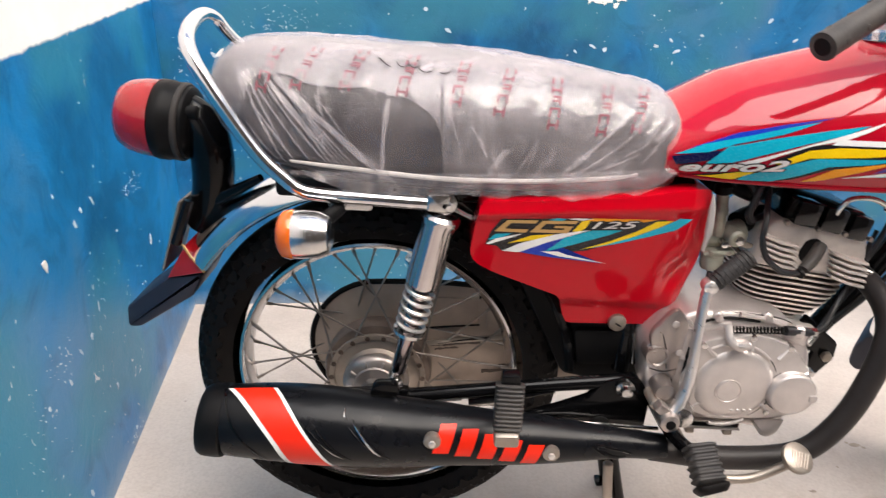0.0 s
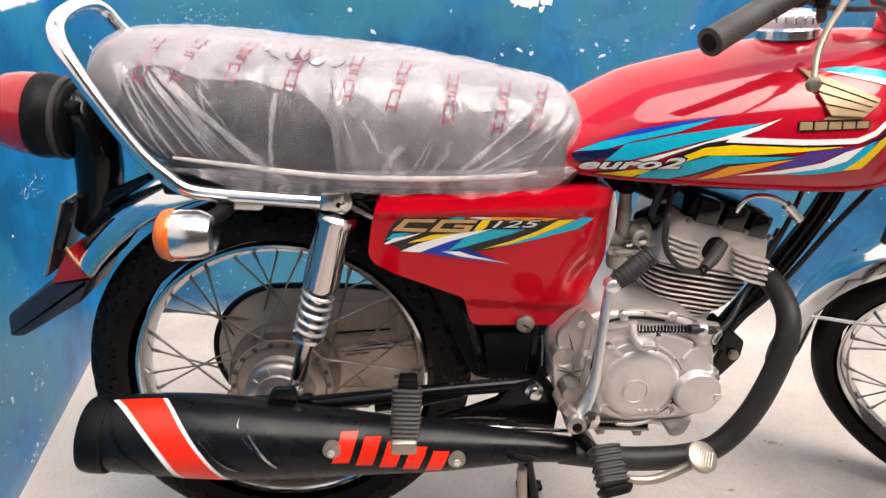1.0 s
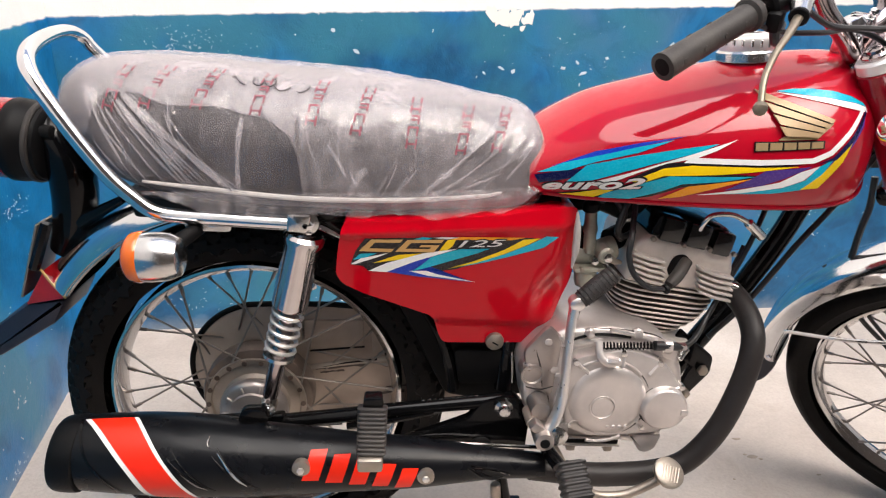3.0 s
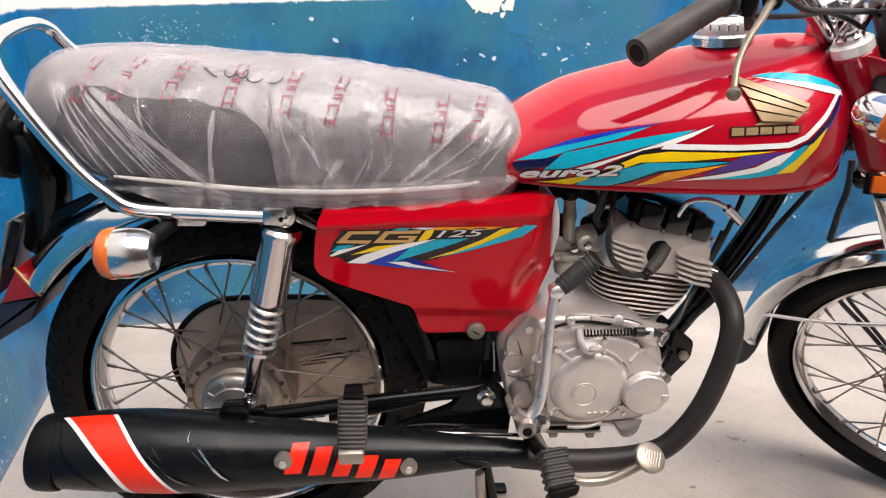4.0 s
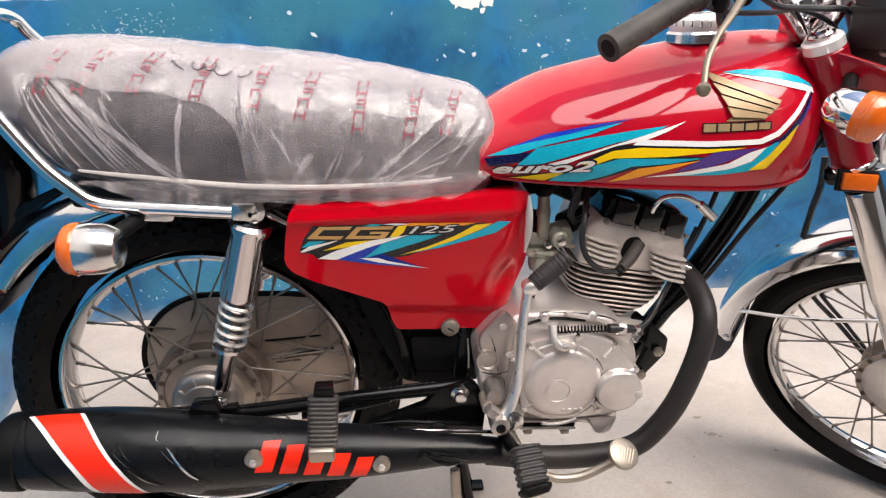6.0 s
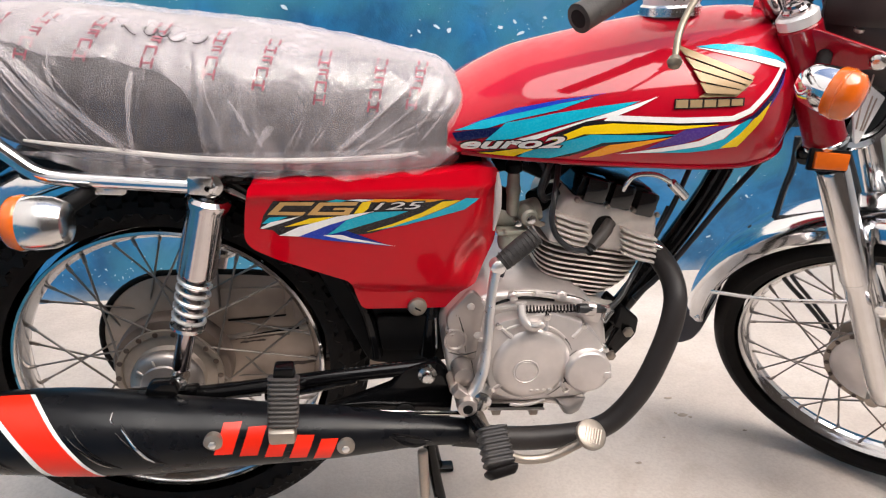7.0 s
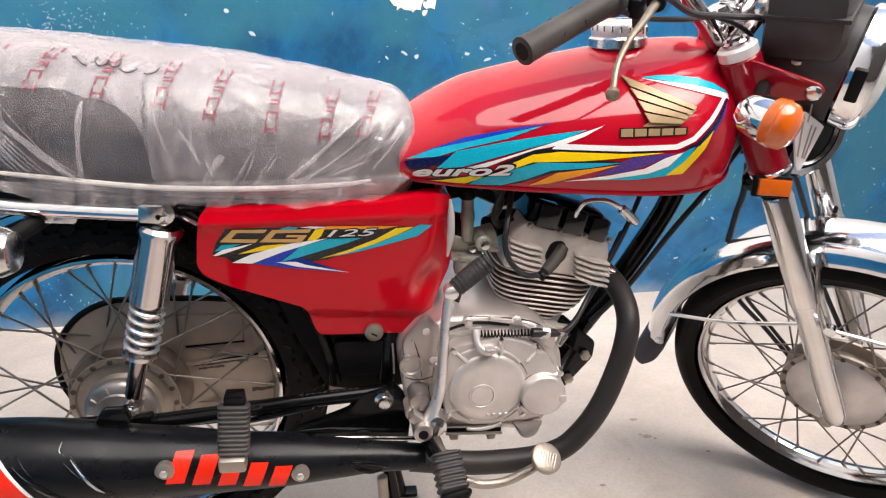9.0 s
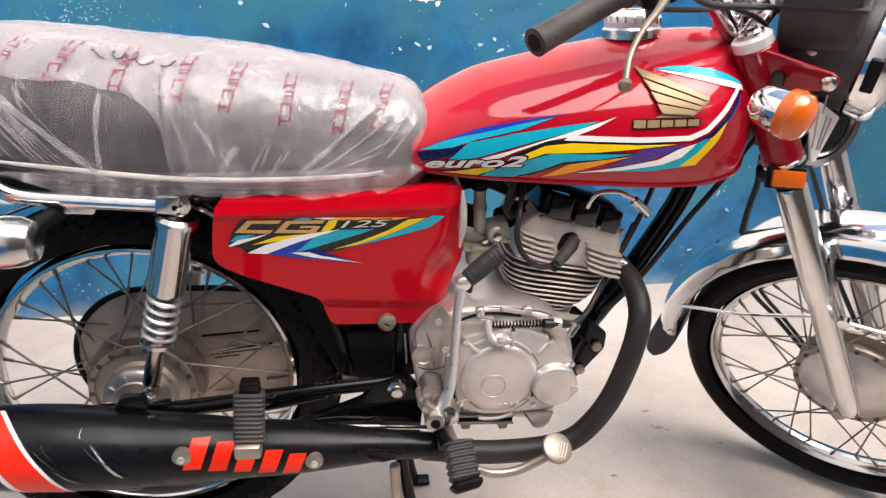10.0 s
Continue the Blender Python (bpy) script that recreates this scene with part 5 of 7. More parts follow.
for k, (x0, z0, x1, z1, wide) in enumerate(RIBBONS):
    bend = crnd.uniform(-0.0025, 0.0025)
    nx, nz = -(z1 - z0), x1 - x0
    ln = math.hypot(nx, nz)
    nx, nz = nx / ln, nz / ln
    bm = bmesh.new()
    last = None
    for j in range(13):
        u = j / 12
        x, z = x0 + (x1 - x0) * u + bend * math.sin(3.1 * u) * nx, z0 + (z1 - z0) * u + bend * math.sin(3.1 * u) * nz
        hw = wide * (0.40 + 0.60 * math.sin(math.pi * min(1.0, 0.12 + u * 0.80))) * (0.75 + 0.25 * math.sin(9 * u + k))
        row = []
        for q in (-1, 0, 1):
            px, pz = x + q * hw * nx, min(z + q * hw * nz, eased(x, SX, ST) - 0.012)
            row.append(bm.verts.new((px, seat_y(px, pz, 0.0092 + (0.0004 if q == 0 else 0.0)), pz)))
        if last:
            for q in (0, 1):
                bm.faces.new((last[q], last[q + 1], row[q + 1], row[q]))
        last = row
    part("crease", bm, CREASE, seat_wrap)

def seat_skin(x, s, lift=0.0092):
    """A point on the near flank of the wrapped seat: s runs up from its widest line and over the top."""
    x = min(max(x, -0.199), 0.428)
    zt, zb, w = eased(x, SX, ST), eased(x, SX, SB), eased(x, SX, SW)
    zm = zb + (zt - zb) * 0.42
    last, went = None, 0.0
    for k in range(0, 100, 2):
        a = math.radians(k)
        c, q = max(math.cos(a), 0.0) ** 0.70, math.sin(a) ** 0.84
        p = Vector((x, -w * c, zm + (zt - zm) * q))
        if last is not None:
            step = (p - last).length
            if went + step >= s or k == 98:
                d = (p - last).normalized()
                return last.lerp(p, min(1.0, (s - went) / max(step, 1e-6))) + Vector((0, -d.z, d.y)) * lift
            went += step
        last = p
    return last


def skin_mark(outline):
    bm = sticker(outline, lambda x, z: 0.0, 0.005)
    for v in bm.verts:
        v.co = seat_skin(v.co.x, v.co.z)
    return bm


# the loose lower hem of the film hangs to the rail
bm = bmesh.new()
last = None
for k in range(121):
    u = k / 120
    x = -0.085 + 0.495 * u
    w = eased(x, SX, SW)
    hem = 0.612 - 0.006 * math.exp(-((x - 0.30) / 0.07) ** 2) + 0.0025 * math.sin(x * 62) + 0.0012 * math.sin(x * 150 + 1)
    row = []
    for j in range(7):
        v = j / 6
        z = 0.640 + (hem - 0.640) * v * min(1.0, max(0.12, (x + 0.085) / 0.09), max(0.12, (0.412 - x) / 0.03))
        row.append(bm.verts.new((x + 0.004 * v * math.sin(x * 95), -(w + 0.0100 + 0.006 * v + 0.0035 * v * math.sin(x * 140 + 2) + 0.002 * math.sin(x * 310)), z)))
    if last:
        for j in range(6):
            bm.faces.new((last[j], last[j + 1], row[j + 1], row[j]))
    last = row
part("film_hem", bm, HEM, seat_wrap, "", 80)

# the print repeats in slanting columns of five marks, faint where the film doubles
COLUMNS = ((-0.120, 0.734, 0.019), (-0.077, 0.737, 0.027), (-0.016, 0.737, 0.024), (0.054, 0.731, 0.016), (0.120, 0.720, 0.016),
           (0.174, 0.709, 0.021), (0.242, 0.693, 0.010), (0.305, 0.684, 0.016), (0.352, 0.685, 0.022))
for x0, z0, lean in COLUMNS:
    low = max(0.004, z0 - (eased(x0, SX, SB) + 0.42 * (eased(x0, SX, ST) - eased(x0, SX, SB))))
    for k in range(5):
        q = low + 0.0140 * k
        x = x0 + lean * k / 5
        w, h, t = 0.0066, 0.0110, 0.0020
        frame_mark = ([(x - w, q), (x - w + t, q), (x - w + t + 0.002, q + h), (x - w + 0.002, q + h)],
                      [(x + w - t, q), (x + w, q), (x + w + 0.002, q + h), (x + w - t + 0.002, q + h)],
                      [(x - w + t + 0.001, q + 0.38 * h), (x + w - t + 0.001, q + 0.38 * h), (x + w - t + 0.001, q + 0.38 * h + t), (x - w + t + 0.001, q + 0.38 * h + t)],
                      [(x - w + t + 0.002, q + h - t), (x + w - t + 0.002, q + h - t), (x + w - t + 0.002, q + h), (x - w + t + 0.002, q + h)])
        for bar in (frame_mark[:3], frame_mark[:2] + frame_mark[3:], frame_mark[1:], frame_mark[:3], frame_mark[:2])[k]:
            part("printed_mark", skin_mark(bar), MAROON, seat_wrap)
# quick pen scribbles over the top
for x0, s0, loops, wide in ((0.020, 0.098, 0.55, 0.022), (0.050, 0.100, 0.8, 0.008), (0.066, 0.100, 0.9, 0.008), (0.078, 0.094, 0.5, 0.012), (0.104, 0.094, 0.45, 0.010)):
    line = []
    for j in range(12):
        u = j / 11
        a = 2 * math.pi * loops * u + x0 * 40
        line.append(seat_skin(x0 + wide * u + 0.004 * math.cos(a), s0 + 0.007 * math.sin(a), 0.0096))
    part("pen_mark", tube(line, 0.00075, 6, 2), INK, seat_wrap)

# ---- grab rail ----
near_side = [(0.100, -0.138, 0.597), (0.014, -0.139, 0.603), (-0.048, -0.141, 0.608), (-0.077, -0.143, 0.615), (-0.098, -0.145, 0.633), (-0.122, -0.146, 0.658), (-0.149, -0.145, 0.697), (-0.172, -0.144, 0.735), (-0.193, -0.140, 0.772)]
over = [(-0.203, -0.128, 0.793), (-0.211, -0.098, 0.805), (-0.226, -0.035, 0.812), (-0.240, 0.03, 0.815)]
path = near_side + over
path = path + [(-0.247, 0.080, 0.814), (-0.243, 0.108, 0.805), (-0.232, 0.120, 0.784), (-0.194, 0.135, 0.738), (-0.110, 0.143, 0.646), (-0.06, 0.148, 0.611), (0.10, 0.152, 0.601)]
rail = part("grab_rail", tube(path, 0.0094, 16, 6), CHROME, bike, "chromed tubular grab rail round the seat")
part("rail_bracket", prism(rounded([(0.086, 0.590), (0.112, 0.588), (0.118, 0.612), (0.088, 0.613)], 0.004), -0.148, -0.128, 0.002), CHROME_DULL, rail)
part("rail_weld", prism(rounded([(-0.04, 0.588), (0.015, 0.586), (0.018, 0.600), (-0.045, 0.604)], 0.006), -0.140, -0.110, 0.002), CHROME_DULL, rail)

# ---- exhaust ----
MX = [-0.220, -0.190, -0.13, -0.065, 0.0, 0.05, 0.11, 0.174, 0.25, 0.31, 0.373, 0.44]
MZ = [0.284, 0.282, 0.278, 0.272, 0.264, 0.258, 0.254, 0.248, 0.244, 0.240, 0.236, 0.230]
MR = [0.045, 0.050, 0.0545, 0.056, 0.054, 0.050, 0.0455, 0.0405, 0.036, 0.029, 0.022, 0.0185]
MY = [-0.178, -0.177, -0.174, -0.171, -0.168, -0.166, -0.164, -0.162, -0.160, -0.158, -0.156, -0.155]


def muffler_y(x, z, lift=0.0008):
    r, d = eased(x, MX, MR), z - eased(x, MX, MZ)
    return eased(x, MX, MY) - math.sqrt(max(r * r - d * d, 0)) - lift


rings = []
for i in range(60):
    x = -0.192 + 0.632 * i / 59
    cy, cz, r = eased(x, MX, MY), eased(x, MX, MZ), eased(x, MX, MR)
    rings.append([(x, cy + r * math.cos(2 * math.pi * k / 40), cz + r * math.sin(2 * math.pi * k / 40)) for k in range(40)])
muffler = part("exhaust_silencer", loft(rings), MUFFLER, bike, "satin black exhaust silencer with orange stripe", 50)
tip = []
for dx, g in ((-0.052, 0.94), (-0.048, 0.99), (-0.040, 1.02), (-0.026, 1.04), (-0.020, 1.03), (-0.018, 0.98)):
    tip.append([(-0.176 + dx - 0.10 * (math.sin(2 * math.pi * k / 40) * -0.045), -0.177 + 0.0500 * g * math.cos(2 * math.pi * k / 40), 0.2815 + 0.0500 * g * math.sin(2 * math.pi * k / 40)) for k in range(40)])
part("silencer_cap", loft(tip), BLACK_MATT, muffler, "black plastic end cap")


BAND_U = [0.0, 0.33, 0.5, 0.7, 1.0]
BAND_L, BAND_R = [-0.182, -0.133, -0.112, -0.099, -0.085], [-0.127, -0.087, -0.066, -0.047, -0.030]


def slant_band(left, right, lift):
    """A painted band that winds down the near side of the silencer between two slanting edges."""
    bm = bmesh.new()
    last = None
    for k in range(25):
        u = k / 24
        phi = math.radians(92 - 178 * u)
        x0, x1 = left(u), right(u)
        row = []
        for v in range(5):
            x = x0 + (x1 - x0) * v / 4
            r = eased(x, MX, MR) + lift
            row.append(bm.verts.new((x, eased(x, MX, MY) - r * math.cos(phi), eased(x, MX, MZ) + r * math.sin(phi))))
        if last:
            for v in range(4):
                bm.faces.new((last[v], last[v + 1], row[v + 1], row[v]))
        last = row
    return bm


part("orange_band", slant_band(lambda u: eased(u, BAND_U, BAND_L), lambda u: eased(u, BAND_U, BAND_R), 0.0008), ORANGE_PAINT, muffler, "orange-red painted stripe")
part("white_edge", slant_band(lambda u: eased(u, BAND_U, BAND_L) - 0.0075, lambda u: eased(u, BAND_U, BAND_L), 0.0008), WHITE_D, muffler)
part("white_edge", slant_band(lambda u: eased(u, BAND_U, BAND_R), lambda u: eased(u, BAND_U, BAND_R) + 0.0055, 0.0008), WHITE_D, muffler)
SEAM = [-0.195, -0.178, -0.160, -0.136, -0.100]
part("shield_seam", slant_band(lambda u: eased(u, BAND_U, SEAM), lambda u: eased(u, BAND_U, SEAM) + 0.0035, 0.0014), BLACK_GLOSS, muffler)
for x0, z0, x1, z1 in ((-0.074, 0.302, -0.014, 0.250), (-0.018, 0.299, 0.040, 0.249)):
    for drop, wide in ((0.0, 0.0022), (0.007, 0.0016)):
        line = []
        for j in range(7):
            u = j / 6
            x, z = x0 + (x1 - x0) * u + drop * 0.8 * (1 - u), z0 + (z1 - z0) * (1.35 * u - 0.35 * u * u) + drop * (1 - u)
            line.append((x, muffler_y(x, z, -0.0006), z))
        part("pressed_flute", tube(line, [0.0008, wide, wide, wide * 0.8, 0.0008], 10, 4), BLACK_GLOSS, muffler)
for k in range(5):
    x0 = 0.103 + 0.0312 * k
    zc = 0.274 - 0.0072 * k
    w, hh, sl = 0.0225, 0.0175 - 0.0004 * k, 0.006
    part("red_block", sticker([(x0 - sl, zc - hh), (x0 + w - sl, zc - hh - 0.002), (x0 + w + sl, zc + hh - 0.002), (x0 + sl, zc + hh)], lambda x, z: muffler_y(x, z, 0.0012), 0.006), ORANGE_PAINT, muffler)
for x, z in ((0.097, 0.274), (0.266, 0.246)):
    y = muffler_y(x, z, 0)
    bolt = part("shield_bolt", lathe([(0.004, -0.006), (0.008, -0.0055), (0.012, -0.003), (0.012, 0.006)], (x, y, z), (0, 1, 0), 24), GALV, muffler, "plated washer bolt")
    part("bolt_hex", lathe([(0.0035, -0.010), (0.005, -0.009), (0.005, -0.004)], (x, y, z), (0, 1, 0), 6), BARE_ALU, bolt)
# pale strips stand in for highlights along the flutes and the joint
for edge_line, wide in ((((-0.011, 0.302), (0.004, 0.282), (0.016, 0.266), (0.026, 0.256)), 0.0017), (((-0.056, 0.282), (-0.046, 0.272), (-0.036, 0.262), (-0.024, 0.254)), 0.0013),
                        (((-0.0235, 0.317), (-0.024, 0.311), (-0.019, 0.307)), 0.0014),
                        (((0.333, 0.248), (0.341, 0.238), (0.352, 0.229), (0.362, 0.227)), 0.0013), (((0.335, 0.249), (0.358, 0.244), (0.388, 0.232)), 0.0009)):
    part("highlight_strip", tube([(x, muffler_y(x, z, 0.0012), z) for x, z in edge_line], [wide * 0.3, wide, wide, wide * 0.3], 6, 4), CHROME_DULL, muffler)
line = [(x, muffler_y(x, z, 0.0), z) for x, z in ((0.325, 0.250), (0.345, 0.236), (0.362, 0.228), (0.378, 0.229))]
part("joint_bead", tube(line, [0.0015, 0.004, 0.004, 0.0015], 8, 4), BLACK_GLOSS, muffler)
line = [(x, muffler_y(x, z, 0.0), z) for x, z in ((0.33, 0.252), (0.36, 0.243), (0.385, 0.235))]
part("joint_bead", tube(line, [0.001, 0.003, 0.001], 8, 4), BLACK_GLOSS, muffler)
part("silencer_lug", prism(rounded([(0.005, 0.318), (0.05, 0.316), (0.045, 0.338), (0.014, 0.338)], 0.008), -0.165, -0.150, 0.002), BLACK_GLOSS, muffler)
header = part("exhaust_pipe", tube([(0.700, -0.030, 0.486), (0.722, -0.060, 0.473), (0.734, -0.098, 0.454), (0.734, -0.130, 0.428), (0.7265, -0.145, 0.388), (0.714, -0.149, 0.336), (0.698, -0.152, 0.293), (0.676, -0.154, 0.257), (0.649, -0.155, 0.230), (0.610, -0.155, 0.216), (0.555, -0.155, 0.212), (0.50, -0.155, 0.214), (0.42, -0.155, 0.226)], [0.0165] * 9 + [0.0175] * 4, 20, 7), PIPE, bike, "matt black exhaust pipe")
part("pipe_flange", lathe([(0.020, 0.0), (0.027, 0.002), (0.027, 0.010), (0.020, 0.012)], (0.700, -0.032, 0.486), (0.7, -0.7, -0.3), 20), BLACK_MATT, header)

# ---- foot rests and pedals ----
def ribbed(a, b, w, t, n):
    """A rubber block with cross ribs, from a to b."""
    a, b = Vector(a), Vector(b)
    d = (b - a).normalized()
    side = Vector((1, 0, 0)) - d * d.x
    side.normalize()
    up = d.cross(side)
    rings = []
    for k in range(n * 4 + 1):
        u = k / (n * 4)
        g = 1.0 if k % 4 in (1, 2) else 0.90
        if k in (0, n * 4):
            g = 0.75
        p = a.lerp(b, u)
        out = rounded([(-w / 2 * g, -t / 2 * g), (w / 2 * g, -t / 2 * g), (w / 2 * g, t / 2 * g), (-w / 2 * g, t / 2 * g)], t * 0.3, 3)
        rings.append([p + side * x + up * y for x, y in out])
    return loft(rings)


rear_peg = part("rear_foot_rest", ribbed((0.1965, -0.245, 0.396), (0.194, -0.258, 0.334), 0.037, 0.020, 11), PEG, bike, "folded grey ribbed rubber foot rest", 25)
part("peg_end", box((0.193, -0.262, 0.326), (0.032, 0.020, 0.020), 0.004, (8, 0, 0)), GALV, rear_peg)
part("peg_fork", prism(rounded([(0.184, 0.392), (0.210, 0.392), (0.208, 0.410), (0.186, 0.410)], 0.003), -0.25, -0.232, 0.002), BLACK_GLOSS, rear_peg)
part("peg_stay", tube([(0.197, -0.238, 0.384), (0.20, -0.16, 0.325), (0.205, -0.10, 0.285)], 0.008, 10, 4), BLACK_GLOSS, rear_peg)
front_peg = part("front_foot_rest", ribbed((0.458, -0.222, 0.288), (0.465, -0.262, 0.256), 0.042, 0.034, 6), PEG, bike, "grey ribbed rubber foot rest", 25)
part("peg_cap", ribbed((0.465, -0.261, 0.257), (0.468, -0.271, 0.248), 0.044, 0.036, 1), RUBBER, front_peg)
part("peg_bar", tube([(0.440, -0.09, 0.258), (0.444, -0.16, 0.260), (0.453, -0.225, 0.274)], 0.010, 10, 4), BLACK_GLOSS, front_peg)
pedal = part("brake_pedal", tube([(0.49, -0.205, 0.226), (0.515, -0.205, 0.216), (0.55, -0.205, 0.218), (0.585, -0.205, 0.236), (0.605, -0.205, 0.250)], 0.0065, 10, 6), GALV, bike, "bare steel brake pedal")
pad = part("pedal_pad", lathe([(0.020, 0.0), (0.022, 0.003), (0.022, 0.009), (0.019, 0.011)], (0.604, -0.205, 0.252), (0.2, -0.55, 0.8), 24), GALV, pedal, "ribbed alloy pedal pad")
for k in range(6):
    part("pad_rib", box((0.596 + 0.004 * k, -0.2125 - 0.0006 * k, 0.262 - 0.001 * k), (0.0018, 0.022, 0.003), 0.0005, (34, 10, -20)), ALU_DIRTY, pad)
part("pedal_shaft", tube([(0.49, -0.205, 0.226), (0.47, -0.19, 0.24), (0.455, -0.12, 0.25)], 0.007, 10, 4), GALV, pedal)
kick = part("kick_starter", tube([(0.441, -0.160, 0.294), (0.450, -0.158, 0.312), (0.4585, -0.156, 0.348), (0.4605, -0.153, 0.41), (0.4625, -0.149, 0.455), (0.467, -0.144, 0.490)], [0.0105, 0.0105, 0.0090, 0.0080, 0.0080, 0.0090], 14, 5, flat=0.75), BARE_ALU, bike, "plated kick-start lever with rubber")
part("kick_boss", lathe([(0.010, -0.016), (0.016, -0.013), (0.017, 0.010), (0.013, 0.014)], (0.455, -0.156, 0.291), (0.2, 1, 0), 20), CHROME_DULL, kick)
part("kick_hinge", lathe([(0.006, -0.011), (0.0100, -0.008), (0.0100, 0.008), (0.006, 0.011)], (0.4685, -0.143, 0.489), (0, 1, 0), 18), BARE_ALU, kick)
part("kick_rubber", tube([(0.474, -0.142, 0.492), (0.497, -0.138, 0.511), (0.520, -0.134, 0.529)], [0.0118, 0.0135, 0.0135, 0.0125], 18, 4), PEG, kick, "grey ribbed rubber sleeve")
for k in range(9):
    u = k / 8
    c = Vector((0.478, -0.141, 0.4955)).lerp(Vector((0.517, -0.135, 0.5265)), u)
    part("rubber_ring", lathe([(0.0128, -0.0010), (0.0141, 0.0), (0.0128, 0.0010)], c, (0.76, 0.13, 0.62), 16), PEG, kick)
part("kick_shaft_clamp", lathe([(0.010, -0.180), (0.0135, -0.178), (0.0145, -0.170), (0.0145, -0.145), (0.012, -0.141)], (0.434, 0, 0.287), (0, 1, 0), 24), HUB, kick)
part("clamp_ear", box((0.425, -0.160, 0.302), (0.022, 0.020, 0.016), 0.005, (0, 40, 0)), HUB, kick)
part("shaft_end", lathe([(0.004, -0.1825), (0.0070, -0.1815), (0.0075, -0.176)], (0.434, 0, 0.287), (0, 1, 0), 18), BLACK_MATT, kick)

# centre stand
stand = part("centre_stand", tube([(0.385, -0.055, 0.215), (0.398, -0.06, 0.12), (0.434, -0.090, GROUND + 0.012)], 0.010, 10, 3), BLACK_GLOSS, bike, "black tubular centre stand")
part("stand_leg", tube([(0.385, 0.055, 0.215), (0.398, 0.06, 0.12), (0.434, 0.090, GROUND + 0.012)], 0.010, 10, 3), BLACK_GLOSS, stand)
part("stand_foot", box((0.440, -0.092, GROUND + 0.006), (0.05, 0.024, 0.010), 0.003), BLACK_GLOSS, stand)
part("stand_foot", box((0.440, 0.092, GROUND + 0.006), (0.05, 0.024, 0.010), 0.003), BLACK_GLOSS, stand)
part("stand_bar", rod((0.398, -0.06, 0.12), (0.398, 0.06, 0.12), 0.008), BLACK_GLOSS, stand)
part("stand_spring", rod((0.384, -0.08, 0.135), (0.391, -0.082, 0.042), 0.0085, 10), ALU_DIRTY, stand, "rusty stand spring")
part("spring_hook", tube([(0.391, -0.082, 0.042), (0.393, -0.084, 0.032), (0.412, -0.084, 0.036)], 0.003, 6, 3), GALV, stand)

# ---- engine ----
CASE_OUT = rounded([(0.402, 0.372), (0.408, 0.335), (0.414, 0.300), (0.426, 0.274), (0.455, 0.262), (0.493, 0.244), (0.572, 0.240), (0.602, 0.233), (0.630, 0.252), (0.645, 0.290),
                    (0.652, 0.330), (0.645, 0.372), (0.628, 0.402), (0.600, 0.424), (0.560, 0.432), (0.520, 0.438), (0.462, 0.434), (0.432, 0.412)], 0.014, 3)
engine = part("engine", prism(CASE_OUT, -0.118, 0.10, 0.012, 3), ALU, bike, "four-stroke engine in dull cast aluminium")
RIGHT = rounded([(0.47, 0.402), (0.464, 0.330), (0.470, 0.285), (0.51, 0.268), (0.585, 0.272), (0.618, 0.275), (0.640, 0.300), (0.644, 0.335), (0.628, 0.368), (0.60, 0.398), (0.55, 0.415)], 0.018, 4)
right = part("right_crankcase_cover", prism(RIGHT, -0.1415, -0.112, 0.005, 2), ALU, engine, "matt cast clutch cover")
part("clutch_bulge", lathe([(0.010, -0.1475), (0.040, -0.1472), (0.049, -0.1462), (0.0545, -0.1438), (0.0585, -0.1400), (0.060, -0.130)], (0.529, 0, 0.332), (0, 1, 0), 48), ALU, right)
part("filter_cap", lathe([(0.0290, -0.1550), (0.0315, -0.1542), (0.0335, -0.1515), (0.0340, -0.130)], (0.612, 0, 0.322), (0, 1, 0), 36), ALU, right)
for a0, a1 in ((150, 215), (40, 118), (255, 300)):
    arc = [(0.521 + 0.068 * math.cos(math.radians(a0 + (a1 - a0) * k / 8)), -0.1415, 0.330 + 0.068 * math.sin(math.radians(a0 + (a1 - a0) * k / 8))) for k in range(9)]
    part("cover_web", tube(arc, 0.0026, 8, 2), ALU, right)
for x0, z0, x1, z1 in ((0.478, 0.395, 0.497, 0.378), (0.545, 0.408, 0.545, 0.388), (0.60, 0.392, 0.585, 0.374), (0.637, 0.352, 0.618, 0.346), (0.585, 0.285, 0.575, 0.300), (0.475, 0.29, 0.492, 0.304)):
    part("cover_web", rod((x0, -0.139, z0), (x1, -0.143, z1), 0.0034, 8), ALU, right)
part("filter_lug", box((0.640, -0.148, 0.318), (0.012, 0.018, 0.012), 0.003), ALU, right)
plug = part("oil_cap", lathe([(0.008, -0.1484), (0.0155, -0.1482), (0.0168, -0.1470), (0.0178, -0.1492), (0.0192, -0.1490), (0.0198, -0.144)], (0.521, 0, 0.324), (0, 1, 0), 36), ALU, right)
for k in range(4):
    part("raised_mark", box((0.532 + 0.009 * k, -0.1470, 0.291), (0.005, 0.003, 0.004), 0.0008), ALU, right)
part("dipstick", tube([(0.508, -0.135, 0.425), (0.51, -0.145, 0.408), (0.522, -0.150, 0.398), (0.537, -0.148, 0.401)], 0.006, 10, 4), ALU, engine)
part("dipstick_ring", lathe([(0.006, -0.004), (0.010, -0.002), (0.010, 0.002), (0.006, 0.004)], (0.527, -0.149, 0.401), (0, 0.5, 1), 16), ALU, engine)
